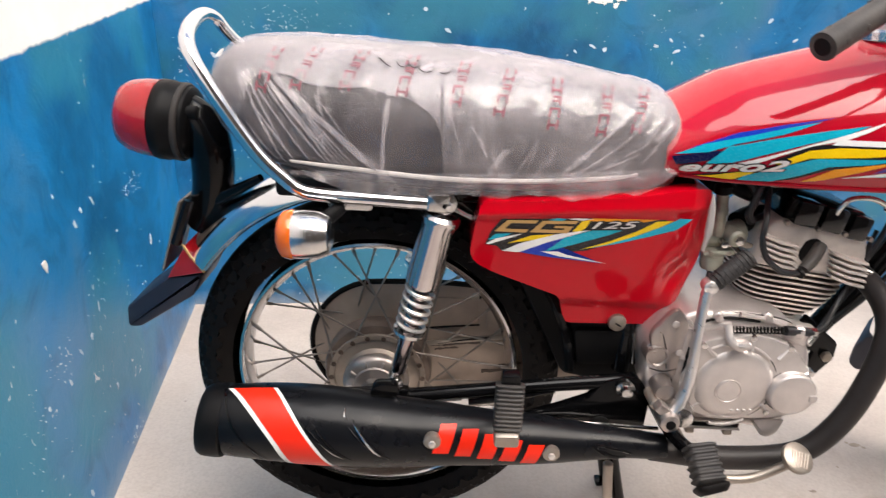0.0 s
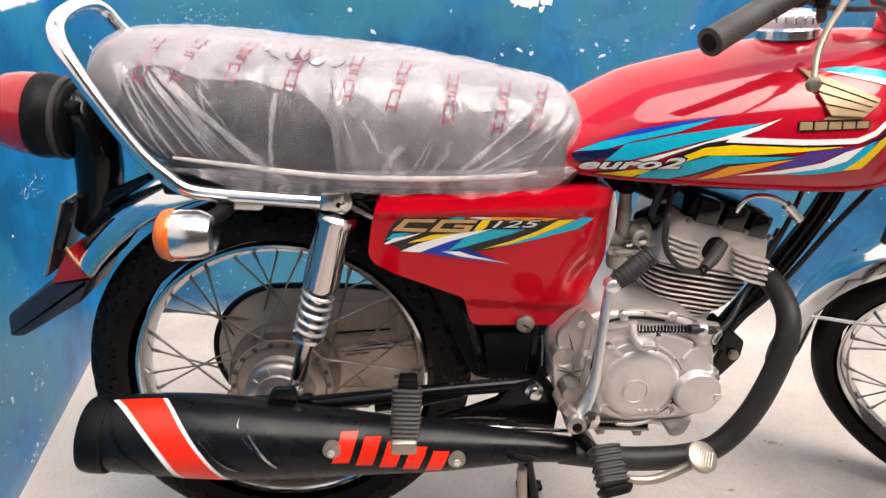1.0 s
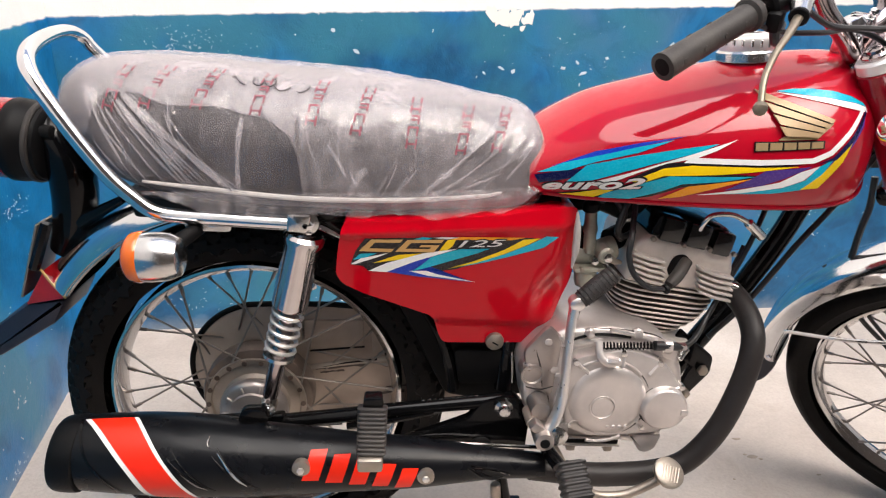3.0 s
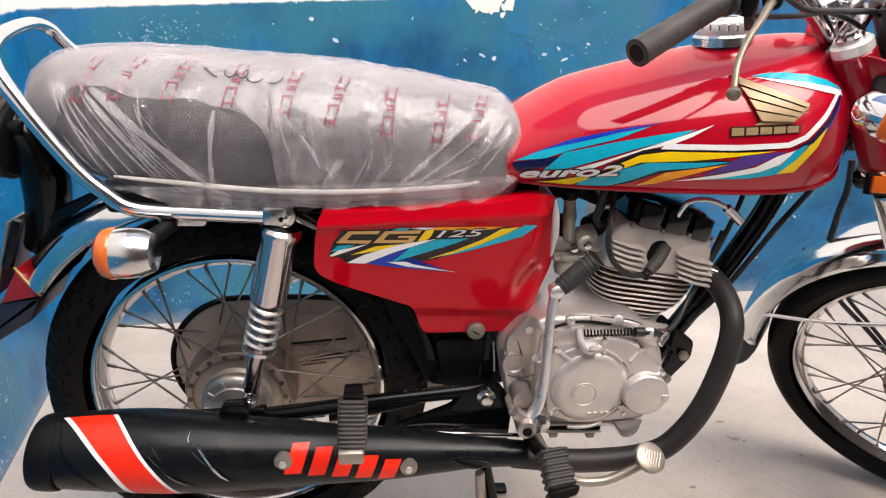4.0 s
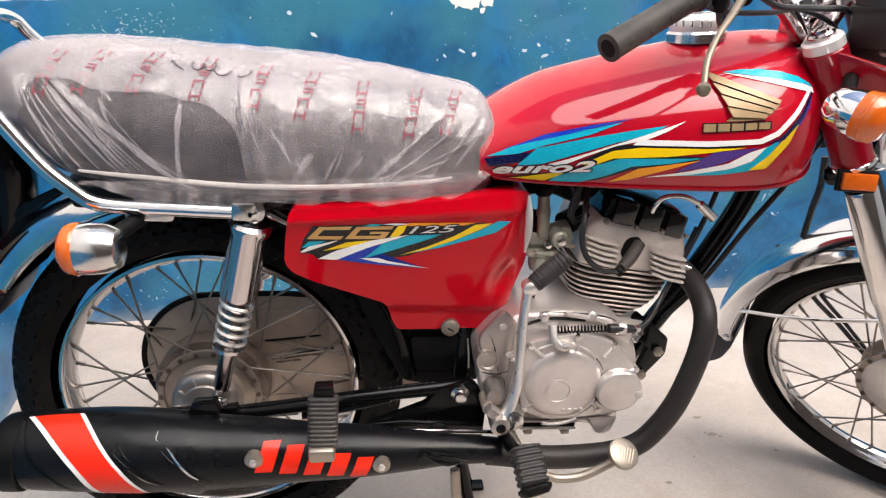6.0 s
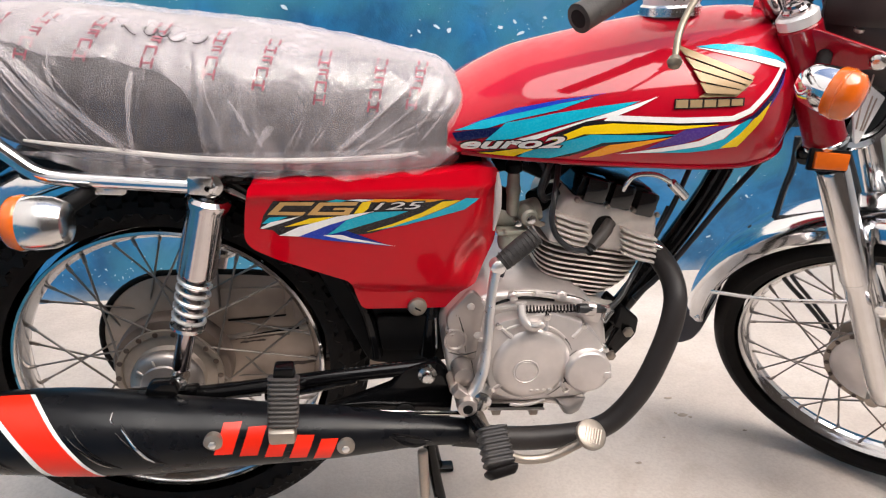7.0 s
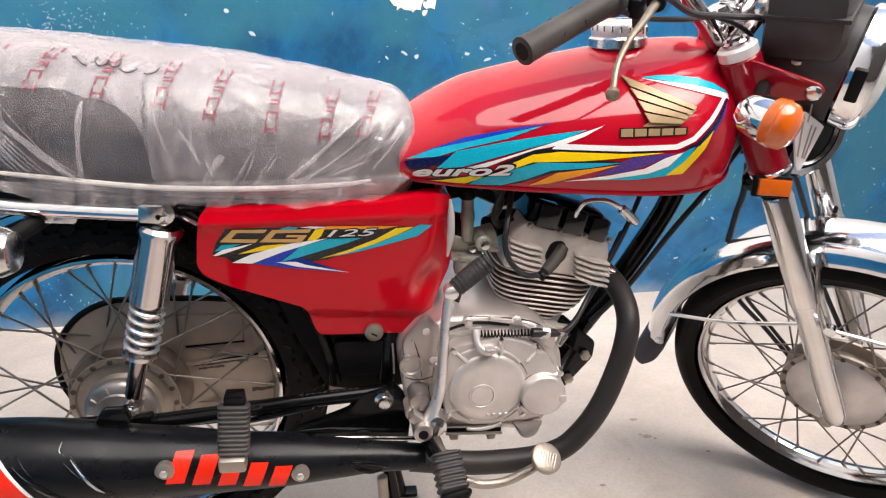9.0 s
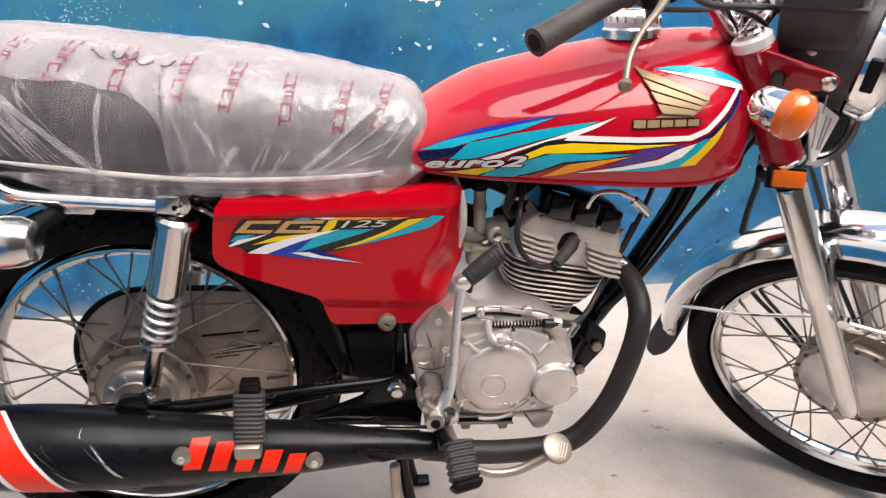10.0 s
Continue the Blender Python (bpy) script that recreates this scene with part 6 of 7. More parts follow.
for pts in ([(0.418, 0.392), (0.445, 0.408), (0.475, 0.412), (0.52, 0.418)], [(0.455, 0.425), (0.47, 0.405), (0.468, 0.38)], [(0.415, 0.352), (0.44, 0.362), (0.462, 0.36)], [(0.53, 0.434), (0.575, 0.424), (0.615, 0.405)]):
    part("case_rib", tube([(x, -0.119, z) for x, z in pts], 0.0038, 8, 4), ALU, engine)
for pts in ([(0.410, 0.380), (0.435, 0.400), (0.50, 0.4265), (0.56, 0.4225)], [(0.472, 0.405), (0.466, 0.37), (0.464, 0.33), (0.470, 0.285)]):
    part("case_joint", tube([(x, -0.1185, z) for x, z in pts], 0.0021, 6, 4), BLACK_MATT, engine)
for pts in ([(0.412, 0.345), (0.432, 0.340), (0.452, 0.345)], [(0.424, 0.402), (0.432, 0.375), (0.436, 0.345)], [(0.500, 0.4375), (0.545, 0.4340), (0.590, 0.4270), (0.615, 0.4150)], [(0.446, 0.330), (0.452, 0.300), (0.470, 0.278)]):
    part("case_groove", tube([(x, -0.1235 if x < 0.463 else -0.1175, z) for x, z in pts], [0.0006, 0.0014, 0.0006], 6, 4), GRIP, engine)
for a0, a1 in ((20, 78), (-62, 8)):
    arc = [(0.529 + 0.0615 * math.cos(math.radians(a0 + (a1 - a0) * k / 8)), -0.1412, 0.332 + 0.0615 * math.sin(math.radians(a0 + (a1 - a0) * k / 8))) for k in range(9)]
    part("bulge_groove", tube(arc, [0.0005, 0.0013, 0.0005], 6, 2), GRIP, right)
arc = [(0.612 + 0.0352 * math.cos(math.radians(a)), -0.1412, 0.322 + 0.0352 * math.sin(math.radians(a))) for a in range(120, 261, 14)]
part("cap_groove", tube(arc, [0.0005, 0.0014, 0.0005], 6, 2), GRIP, right)
for x, z in ((0.440, 0.418), (0.415, 0.378), (0.452, 0.372), (0.500, 0.428), (0.570, 0.428)):
    part("case_bolt", lathe([(0.003, -0.126), (0.0055, -0.125), (0.006, -0.120), (0.0085, -0.118), (0.0085, -0.112)], (x, 0, z), (0, 1, 0), 8), ALU, engine)
# bosses and gear case take the darker hub alloy for the cover's shade
part("pivot_boss", lathe([(0.008, -0.1255), (0.0125, -0.1250), (0.0140, -0.1280), (0.0165, -0.1275), (0.0175, -0.10)], (0.420, 0, 0.366), (0, 1, 0), 24), HUB, engine)
part("lower_boss", lathe([(0.008, -0.150), (0.014, -0.148), (0.016, -0.12), (0.016, -0.10)], (0.432, 0, 0.318), (0, 1, 0), 20), HUB, engine)
part("lower_boss", lathe([(0.006, -0.155), (0.009, -0.153), (0.010, -0.12)], (0.420, 0, 0.302), (0, 1, 0), 16), ALU_DIRTY, engine)
part("gear_case", prism(rounded([(0.405, 0.402), (0.418, 0.345), (0.452, 0.325), (0.462, 0.42), (0.44, 0.445)], 0.012), -0.1235, -0.11, 0.005), HUB, engine)
for k in range(3):
    part("sump_fin", box((0.535, -0.06, 0.262 - 0.008 * k), (0.125, 0.10, 0.0028), 0.001), ALU_DIRTY, engine)
part("sump", box((0.545, -0.03, 0.25), (0.10, 0.12, 0.04), 0.006), ALU_DIRTY, engine)
for x, z, long in ((0.519, 0.2520, 0.088), (0.520, 0.2390, 0.088)):
    part("sump_rib", box((x, -0.1190, z), (long, 0.006, 0.0042), 0.0012, (0, 2.5, 0)), ALU, engine)
# black strip paints the shade between the two ribs
part("sump_shade_strip", box((0.520, -0.1180, 0.2455), (0.084, 0.003, 0.0090), 0.0005, (0, 2.5, 0)), BLACK_MATT, engine)
part("case_foot", prism(rounded([(0.572, 0.262), (0.625, 0.262), (0.618, 0.236), (0.606, 0.228), (0.594, 0.230), (0.584, 0.246)], 0.006), -0.128, -0.098, 0.003), ALU, engine)
for x, z in ((0.490, 0.2300), (0.548, 0.2275)):
    part("case_lug", box((x, -0.114, z + 0.003), (0.014, 0.012, 0.012), 0.003), ALU_DIRTY, engine)
part("drain_bolt", lathe([(0.005, -0.012), (0.008, -0.010), (0.008, 0.004)], (0.495, -0.10, 0.244), (0, 0, 1), 6), GALV, engine)
part("drain_bolt", lathe([(0.005, -0.012), (0.008, -0.010), (0.008, 0.004)], (0.560, -0.10, 0.242), (0, 0, 1), 6), GALV, engine)
for x, z in ((0.478, 0.395), (0.475, 0.29), (0.585, 0.285), (0.637, 0.352), (0.60, 0.392), (0.545, 0.408)):
    part("case_screw", lathe([(0.002, -0.1435), (0.0045, -0.143), (0.005, -0.138), (0.005, -0.13)], (x, 0, z), (0, 1, 0), 10), CHROME_DULL, engine)

TILT = radians(9)
CU, CF = Vector((math.sin(TILT), 0, math.cos(TILT))), Vector((math.cos(TILT), 0, -math.sin(TILT)))
BASE = Vector((0.618, 0.0, 0.394))


def fin(h, long, half, thick=0.0034):
    """One cooling fin: a rounded plate square to the cylinder, thinner towards its rim."""
    out = rounded([(-long, -half), (long, -half), (long, half), (-long, half)], min(long, half) * 0.62, 6)
    bm = bmesh.new()
    rings = []
    for g, e in ((0.70, -thick * 0.5), (0.985, -thick / 2), (1.0, -thick * 0.2), (1.0, thick * 0.2), (0.985, thick / 2), (0.70, thick * 0.5)):
        rings.append([bm.verts.new(BASE + CU * (h + e) + CF * x * g + Vector((0, y * g, 0))) for x, y in out])
    for lo, hi in zip(rings, rings[1:]):
        for k in range(len(lo)):
            j = (k + 1) % len(lo)
            bm.faces.new((lo[k], lo[j], hi[j], hi[k]))
    bm.faces.new(rings[0][::-1])
    bm.faces.new(rings[-1])
    return bm


part("barrel_base", box(BASE - CU * 0.006, (0.118, 0.128, 0.010), 0.003, (0, 9, 0)), FIN, engine)
part("base_gasket", box(BASE - CU * 0.0125, (0.121, 0.131, 0.003), 0.0008, (0, 9, 0)), BLACK_MATT, engine)
# black core: the shade between the fins is put into the barrel's colour
barrel = part("cylinder", lathe([(0.036, -0.02), (0.036, 0.092)], BASE, CU, 32), PIPE, engine, "finned cylinder barrel")
FIN_L = [0.040, 0.051, 0.061, 0.068, 0.073, 0.076, 0.079, 0.081, 0.082, 0.082]
FIN_W = [0.050, 0.055, 0.060, 0.063, 0.066, 0.068, 0.070, 0.071, 0.071, 0.071]
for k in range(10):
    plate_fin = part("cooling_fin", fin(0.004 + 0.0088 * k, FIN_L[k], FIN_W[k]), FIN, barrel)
    # the flats of each fin take a darker alloy than its rim
    plate_fin.data.materials.append(FIN_FLAT)
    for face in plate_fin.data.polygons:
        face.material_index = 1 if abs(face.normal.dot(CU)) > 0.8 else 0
HEAD_OUT = rounded([(0.556, 0.490), (0.563, 0.545), (0.583, 0.562), (0.714, 0.536), (0.720, 0.495), (0.711, 0.466)], 0.010)
head = part("cylinder_head", prism(HEAD_OUT, -0.072, 0.072, 0.009, 3), FIN, engine, "pale cast cylinder head with side fins")
for k in range(5):
    for x0, x1, z, drop in ((0.560, 0.610, 0.541 - 0.0087 * k, 0.015), (0.660, 0.714, 0.517 - 0.0090 * k, 0.016)):
        x0, x1 = x0 + 0.0012 * k, x1 + 0.0008 * k
        rib = [(x0, z), (x0 + (x1 - x0) * 0.5, z - drop * 0.62), (x1, z - drop), (x1, z - drop - 0.0042), (x0 + (x1 - x0) * 0.5, z - drop * 0.62 - 0.0046), (x0, z - 0.0040)]
        part("short_fin", prism(rounded(rib, 0.0015, 2), -0.087, -0.066, 0.0012), FIN, head)
# thin black plate stands in for the shade inside the plug recess
part("plug_recess_shade", prism(rounded([(0.617, 0.508), (0.625, 0.531), (0.645, 0.533), (0.652, 0.511), (0.643, 0.496), (0.624, 0.496)], 0.009), -0.0745, -0.070, 0.001), BLACK_MATT, head)
part("spark_plug_cap", tube([(0.606, -0.114, 0.502), (0.622, -0.103, 0.514), (0.638, -0.088, 0.528)], [0.0075, 0.0092, 0.0092, 0.0085], 16, 4), GRIP, head, "black spark plug cap")
part("cap_collar", rod((0.603, -0.117, 0.499), (0.598, -0.119, 0.497), 0.0075, 14), BLACK_MATT, head)
part("plug_lead", tube([(0.600, -0.118, 0.499), (0.578, -0.114, 0.498), (0.557, -0.106, 0.515), (0.549, -0.100, 0.539), (0.552, -0.092, 0.566), (0.563, -0.06, 0.602)], 0.0042, 8, 6), CABLE, head, "black ignition lead")
rocker = part("rocker_cover", prism(rounded([(0.585, 0.560), (0.598, 0.592), (0.704, 0.570), (0.716, 0.536)], 0.006), -0.070, 0.07, 0.006), ROCKER, engine, "gloss black rocker cover")
for x, z, w in ((0.616, 0.570, 0.034), (0.655, 0.561, 0.034), (0.693, 0.550, 0.030)):
    part("cover_boss", box((x, -0.064, z), (w, 0.034, 0.036), 0.005, (0, 12, 0)), ROCKER, rocker)
for x, z in ((0.590, 0.557), (0.636, 0.548), (0.675, 0.541), (0.712, 0.534)):
    part("cover_bolt", lathe([(0.002, -0.005), (0.0036, -0.0042), (0.004, 0.002)], (x, -0.075, z), (0, 1, 0), 6), GALV, rocker)
part("breather_pipe", tube([(0.654, -0.078, 0.572), (0.657, -0.082, 0.584), (0.667, -0.084, 0.5955), (0.694, -0.084, 0.5965), (0.716, -0.083, 0.587), (0.728, -0.080, 0.577)], 0.0038, 10, 5), CHROME_DULL, engine, "bright metal pipe elbow")
part("pipe_sleeve", rod((0.720, -0.082, 0.585), (0.748, -0.079, 0.561), 0.0070, 14), CHROME_DULL, engine)
part("oil_union", rod((0.712, -0.07, 0.486), (0.728, -0.075, 0.480), 0.006, 10), CHROME_DULL, engine)
part("cable_spring", tube([(0.512 + 0.001 * k, -0.134 + 0.005 * math.sin(k * 1.3), 0.417 + 0.005 * math.cos(k * 1.3)) for k in range(80)], 0.0012, 6, 1), BLACK_MATT, engine, "clutch cable return spring")
part("cable_end", tube([(0.59, -0.134, 0.417), (0.615, -0.130, 0.414), (0.635, -0.126, 0.411), (0.66, -0.11, 0.418), (0.69, -0.08, 0.445), (0.74, -0.06, 0.54), (0.78, -0.03, 0.62)], [0.007, 0.007, 0.0045, 0.004, 0.004, 0.004, 0.004], 10, 5), CABLE, engine)
part("cable_bracket", rod((0.602, -0.128, 0.414), (0.618, -0.127, 0.412), 0.0105, 14), ALU, engine)
part("cable_adjuster", rod((0.618, -0.127, 0.412), (0.640, -0.125, 0.410), 0.0065, 6), CHROME_DULL, engine)
part("bracket_lug", prism(rounded([(0.590, 0.400), (0.628, 0.385), (0.632, 0.412), (0.605, 0.420)], 0.005), -0.126, -0.110, 0.003), ALU, engine)
part("mount_plate", prism(rounded([(0.665, 0.400), (0.724, 0.350), (0.723, 0.322), (0.681, 0.267), (0.668, 0.276), (0.688, 0.335), (0.650, 0.37)], 0.006), -0.052, -0.044, 0.002), BLACK_GLOSS, engine)
for x, z in ((0.707, 0.330), (0.684, 0.288)):
    part("mount_bolt", lathe([(0.005, -0.008), (0.0085, -0.006), (0.0085, 0.0)], (x, -0.055, z), (0, 1, 0), 6), GALV, engine)
part("cam_cable", tube([(0.640, -0.11, 0.385), (0.665, -0.095, 0.41), (0.70, -0.07, 0.45), (0.75, -0.03, 0.53)], 0.0035, 8, 5), CABLE, engine)
part("cable_ferrule", rod((0.638, -0.112, 0.382), (0.652, -0.104, 0.397), 0.006, 10), CHROME_DULL, engine)

# black block added in place of the shadow between tank and rocker cover
part("tank_shade_block", prism(rounded([(0.535, 0.630), (0.745, 0.622), (0.722, 0.588), (0.560, 0.592)], 0.006), -0.030, 0.060, 0.004), BLACK_MATT, bike, "black block added for the shade under the tank")

# carburettor
carb = part("carburettor", lathe([(0.0075, 0.0), (0.0090, 0.004), (0.0090, 0.030), (0.0105, 0.032), (0.0105, 0.040), (0.0090, 0.043), (0.0085, 0.064)], (0.504, -0.058, 0.530), (-0.05, 0, 1), 24), CARB, bike, "greenish grey carburettor body")
part("float_bowl", lathe([(0.005, -0.024), (0.014, -0.022), (0.0165, -0.014), (0.0165, 0.0), (0.019, 0.002), (0.019, 0.007), (0.016, 0.010)], (0.502, -0.056, 0.500), (-0.04, 0, 1), 24), CARB, carb)
part("bowl_rim", box((0.503, -0.054, 0.5085), (0.046, 0.046, 0.006), 0.002, (0, -3, 0)), CARB, carb)
part("carb_barrel", tube([(0.480, -0.040, 0.523), (0.510, -0.045, 0.524), (0.545, -0.040, 0.532)], 0.0175, 20, 4), CARB, carb)
part("mixing_top", lathe([(0.0095, 0.0), (0.0120, 0.002), (0.0120, 0.012), (0.007, 0.018)], (0.5005, -0.058, 0.592), (-0.06, 0, 1), 24), BLACK_MATT, carb)
boss = part("choke_boss", rod((0.522, -0.050, 0.532), (0.525, -0.080, 0.531), 0.0125, 20), CARB, carb)
part("boss_screw", lathe([(0.003, -0.006), (0.0062, -0.005), (0.0068, 0.0)], (0.525, -0.081, 0.531), (0, 1, 0), 16), CHROME_DULL, boss)
part("choke_lever", prism(rounded([(0.520, 0.528), (0.536, 0.520), (0.546, 0.521), (0.546, 0.526), (0.536, 0.530), (0.528, 0.538)], 0.002), -0.0835, -0.0815, 0.0006), GALV, carb)
part("idle_screw", lathe([(0.002, -0.018), (0.0050, -0.017), (0.0054, 0.0)], (0.509, -0.060, 0.522), (0, 1, 0), 14), CHROME_DULL, carb)
part("bowl_screw", lathe([(0.002, -0.004), (0.0035, -0.003), (0.0038, 0.004)], (0.491, -0.074, 0.5085), (0, 1, 0), 10), GALV, carb)
part("bowl_screw", lathe([(0.002, -0.004), (0.0035, -0.003), (0.0038, 0.004)], (0.517, -0.074, 0.5085), (0, 1, 0), 10), GALV, carb)
part("drain_pipe", tube([(0.500, -0.062, 0.476), (0.497, -0.070, 0.462), (0.490, -0.076, 0.440)], 0.0040, 8, 4), CABLE, carb)
part("intake_pipe", tube([(0.54, -0.035, 0.54), (0.565, -0.02, 0.545), (0.60, 0.0, 0.54)], 0.018, 16, 4), BLACK_MATT, carb)
part("air_hose", tube([(0.505, -0.035, 0.535), (0.47, -0.02, 0.54), (0.43, -0.01, 0.545)], 0.024, 16, 4), BLACK_MATT, carb)
part("fuel_hose", tube([(0.56, -0.06, 0.625), (0.545, -0.07, 0.60), (0.538, -0.07, 0.57), (0.550, -0.06, 0.555), (0.57, -0.05, 0.56)], 0.0045, 8, 5), CABLE, carb)
part("throttle_cable", tube([(0.520, -0.045, 0.60), (0.53, -0.04, 0.63), (0.58, -0.02, 0.64)], 0.004, 8, 4), CABLE, carb)
# black box added to keep the gap in the cover's shade dark
part("gap_box", box((0.438, 0.010, 0.535), (0.075, 0.13, 0.130), 0.014), BLACK_MATT, bike, "black box added to fill the shaded gap behind the cover")
part("wiring_loom", tube([(0.470, -0.020, 0.588), (0.515, -0.028, 0.600), (0.560, -0.030, 0.585), (0.590, -0.030, 0.600)], [0.010, 0.014, 0.013, 0.008], 10, 5), BLACK_MATT, bike, "taped black wiring loom")
part("loom_strand", tube([(0.535, -0.045, 0.612), (0.548, -0.060, 0.590), (0.541, -0.062, 0.565), (0.552, -0.050, 0.548)], 0.0055, 8, 5), CABLE, bike, "black rubber hose")
part("fuel_tap", box((0.575, -0.055, 0.615), (0.03, 0.025, 0.022), 0.005), ALU_DIRTY, carb)

# ---- tail ----
LAMP, LAMP_AX = Vector((-0.302, -0.005, 0.675)), (-1, 0, 0.12)
tail = part("tail_lamp_housing", lathe([(0.030, -0.054), (0.045, -0.051), (0.051, -0.045), (0.052, -0.036), (0.0555, -0.030), (0.0555, -0.020), (0.057, -0.018), (0.0575, -0.004), (0.055, 0.0)], LAMP, LAMP_AX, 40), BLACK_MATT, bike, "round black tail lamp housing")
part("housing_ring", lathe([(0.0540, -0.040), (0.0562, -0.038), (0.0562, -0.033), (0.0540, -0.031)], LAMP, LAMP_AX, 40), GRIP, tail)
part("lamp_lens", lathe([(0.056, 0.0), (0.055, 0.018), (0.051, 0.038), (0.045, 0.049), (0.032, 0.056), (0.010, 0.058)], LAMP, LAMP_AX, 40), RED_LENS, tail, "red tail lamp lens")
part("lamp_arm", tube([(-0.290, -0.012, 0.688), (-0.258, -0.012, 0.688), (-0.236, -0.012, 0.655), (-0.233, -0.010, 0.605), (-0.245, -0.005, 0.550), (-0.268, 0.0, 0.510)], [0.018, 0.026, 0.031, 0.031, 0.029, 0.020], 16, 6), BLACK_GLOSS, tail, "curved black bracket")
part("arm_strut", tube([(-0.225, -0.02, 0.562), (-0.195, -0.03, 0.578), (-0.155, -0.04, 0.600)], [0.014, 0.009, 0.006], 10, 4), BLACK_GLOSS, tail)
part("arm_bolt", rod((-0.270, -0.035, 0.692), (-0.235, -0.035, 0.690), 0.010, 12), BLACK_MATT, tail)
part("arm_bolt", rod((-0.272, -0.034, 0.655), (-0.255, -0.034, 0.653), 0.009, 12), BLACK_MATT, tail)
plate = part("number_plate_holder", box((-0.296, -0.005, 0.508), (0.004, 0.085, 0.118), 0.0015, (0, 20, 0)), GALV, bike, "bare metal number plate holder")
part("plate_stay", tube([(-0.262, -0.045, 0.565), (-0.275, -0.05, 0.53), (-0.288, -0.05, 0.50)], 0.008, 8, 3), BLACK_GLOSS, plate)
flap = part("rear_mudflap", prism(rounded([(-0.252, 0.452), (-0.306, 0.446), (-0.378, 0.394), (-0.381, 0.360), (-0.362, 0.359), (-0.273, 0.414)], 0.006), -0.055, 0.055, 0.006), FLAP, bike, "navy-black rubber mudflap")
refl = part("tail_reflector", prism([(-0.273, 0.499), (-0.250, 0.456), (-0.306, 0.446)], -0.058, 0.05, 0.002), RED_LENS, bike, "small red triangular reflector")
part("reflector_edge", tube([(-0.275, -0.0585, 0.502), (-0.265, -0.0585, 0.482), (-0.248, -0.0585, 0.457)], 0.0018, 8, 3), GOLD_D, refl)
rind = part("rear_indicator", lathe([(0.013, 0.046), (0.023, 0.042), (0.0285, 0.030), (0.0305, 0.010), (0.030, 0.0)], (-0.074, -0.195, 0.574), (1, 0, 0.0), 32), CHROME_DULL, bike, "chromed bullet indicator with orange lens", 40)
part("indicator_lens", lathe([(0.030, 0.0), (0.0315, -0.003), (0.030, -0.013), (0.024, -0.019), (0.009, -0.021)], (-0.074, -0.195, 0.574), (1, 0, 0.0), 28), ORANGE_LENS, rind, "orange lens")
part("indicator_stalk", tube([(-0.045, -0.175, 0.582), (-0.03, -0.14, 0.588), (-0.02, -0.08, 0.592)], 0.010, 10, 4), BLACK_MATT, rind)

# ---- front end, built straight ahead and turned with the steering ----
def axp(z, ahead=0.0, side=0.0, lift=0.0):
    """A point by the steering head: at height z on its axis, then so far ahead, to the left, and up."""
    p = FOOT + AX * ((z - FOOT.z) / math.cos(RAKE))
    return p + Vector((ahead, side, lift))


def fpart(name, bm, mat, parent, label="", angle=38):
    return part(name, moved(bm, M), mat, parent, label, angle)


fork = fpart("fork_crown", box(axp(0.826, 0.022), (0.046, 0.165, 0.014), 0.006, (0, -27.9, 0)), CHROME_DARK, bike, "alloy fork top crown")
EF, LAT = 0.050, 0.096
for sy in (-1, 1):
    base = FOOT + EF * LEAD + Vector((0, sy * LAT, 0))
    fpart("fork_slider", lathe([(0.012, 0.008), (0.016, 0.012), (0.0185, 0.028), (0.0195, 0.06), (0.0195, 0.255), (0.0207, 0.259), (0.0207, 0.267), (0.018, 0.270)], base, AX, 28), FORK_ALU, fork, "plain aluminium fork slider")
    fpart("fork_tube", lathe([(0.0190, 0.265), (0.0222, 0.269), (0.0222, 0.462), (0.020, 0.466)], base, AX, 28), FORK_ALU, fork, "pale fork cover tube")
    fpart("fork_shroud", lathe([(0.026, 0.508), (0.0275, 0.512), (0.0265, 0.520), (0.0265, 0.675), (0.024, 0.678)], base, AX, 28), RED_DARK, fork, "dark red fork shroud")
    fpart("shroud_ring", lathe([(0.026, 0.503), (0.0285, 0.505), (0.0285, 0.510), (0.026, 0.512)], base, AX, 28), CHROME, fork)
    fpart("crown_clamp", lathe([(0.0235, 0.676), (0.0252, 0.678), (0.0252, 0.690), (0.022, 0.693)], base, AX, 28), PALE_ALU, fork)
    fpart("fork_nut", lathe([(0.0165, 0.690), (0.017, 0.698), (0.0145, 0.701), (0.0100, 0.7005), (0.0095, 0.704), (0.004, 0.705)], base, AX, 20), CHROME_DARK, fork, "chromed fork top nut")
    ear = prism(rounded([(0.0, -0.010), (0.008, 0.022), (0.022, 0.022), (0.098, 0.012), (0.106, 0.004), (0.101, -0.008), (0.085, -0.014), (0.012, -0.044)], 0.006), -0.003, 0.003, 0.0015)
    moved(ear, Matrix.Translation(FOOT + EF * LEAD + AX * 0.656 + Vector((-0.004, sy * (LAT + 0.016), 0.003))))
    ear_ob = fpart("headlamp_bracket", ear, RED_DARK, fork, "red headlamp bracket")
    fpart("bracket_bolt", lathe([(0.005, -0.008), (0.007, -0.0075), (0.0098, -0.004), (0.0098, 0.0)], FOOT + EF * LEAD + AX * 0.656 + Vector((0.090, sy * (LAT + 0.020), 0.004)), (0, -sy, 0), 20), CHROME_DULL, ear_ob)

lower = fpart("lower_yoke", box(FOOT + EF * LEAD * 0.8 + AX * 0.492, (0.060, 0.225, 0.030), 0.012, (0, -27.9, 0)), BLACK_GLOSS, fork, "black lower fork yoke")
R_AT = M @ (FOOT + EF * LEAD + AX * 0.494 + Vector((0, -0.020, 0)) + Vector((0, -LAT - 0.006, 0)))
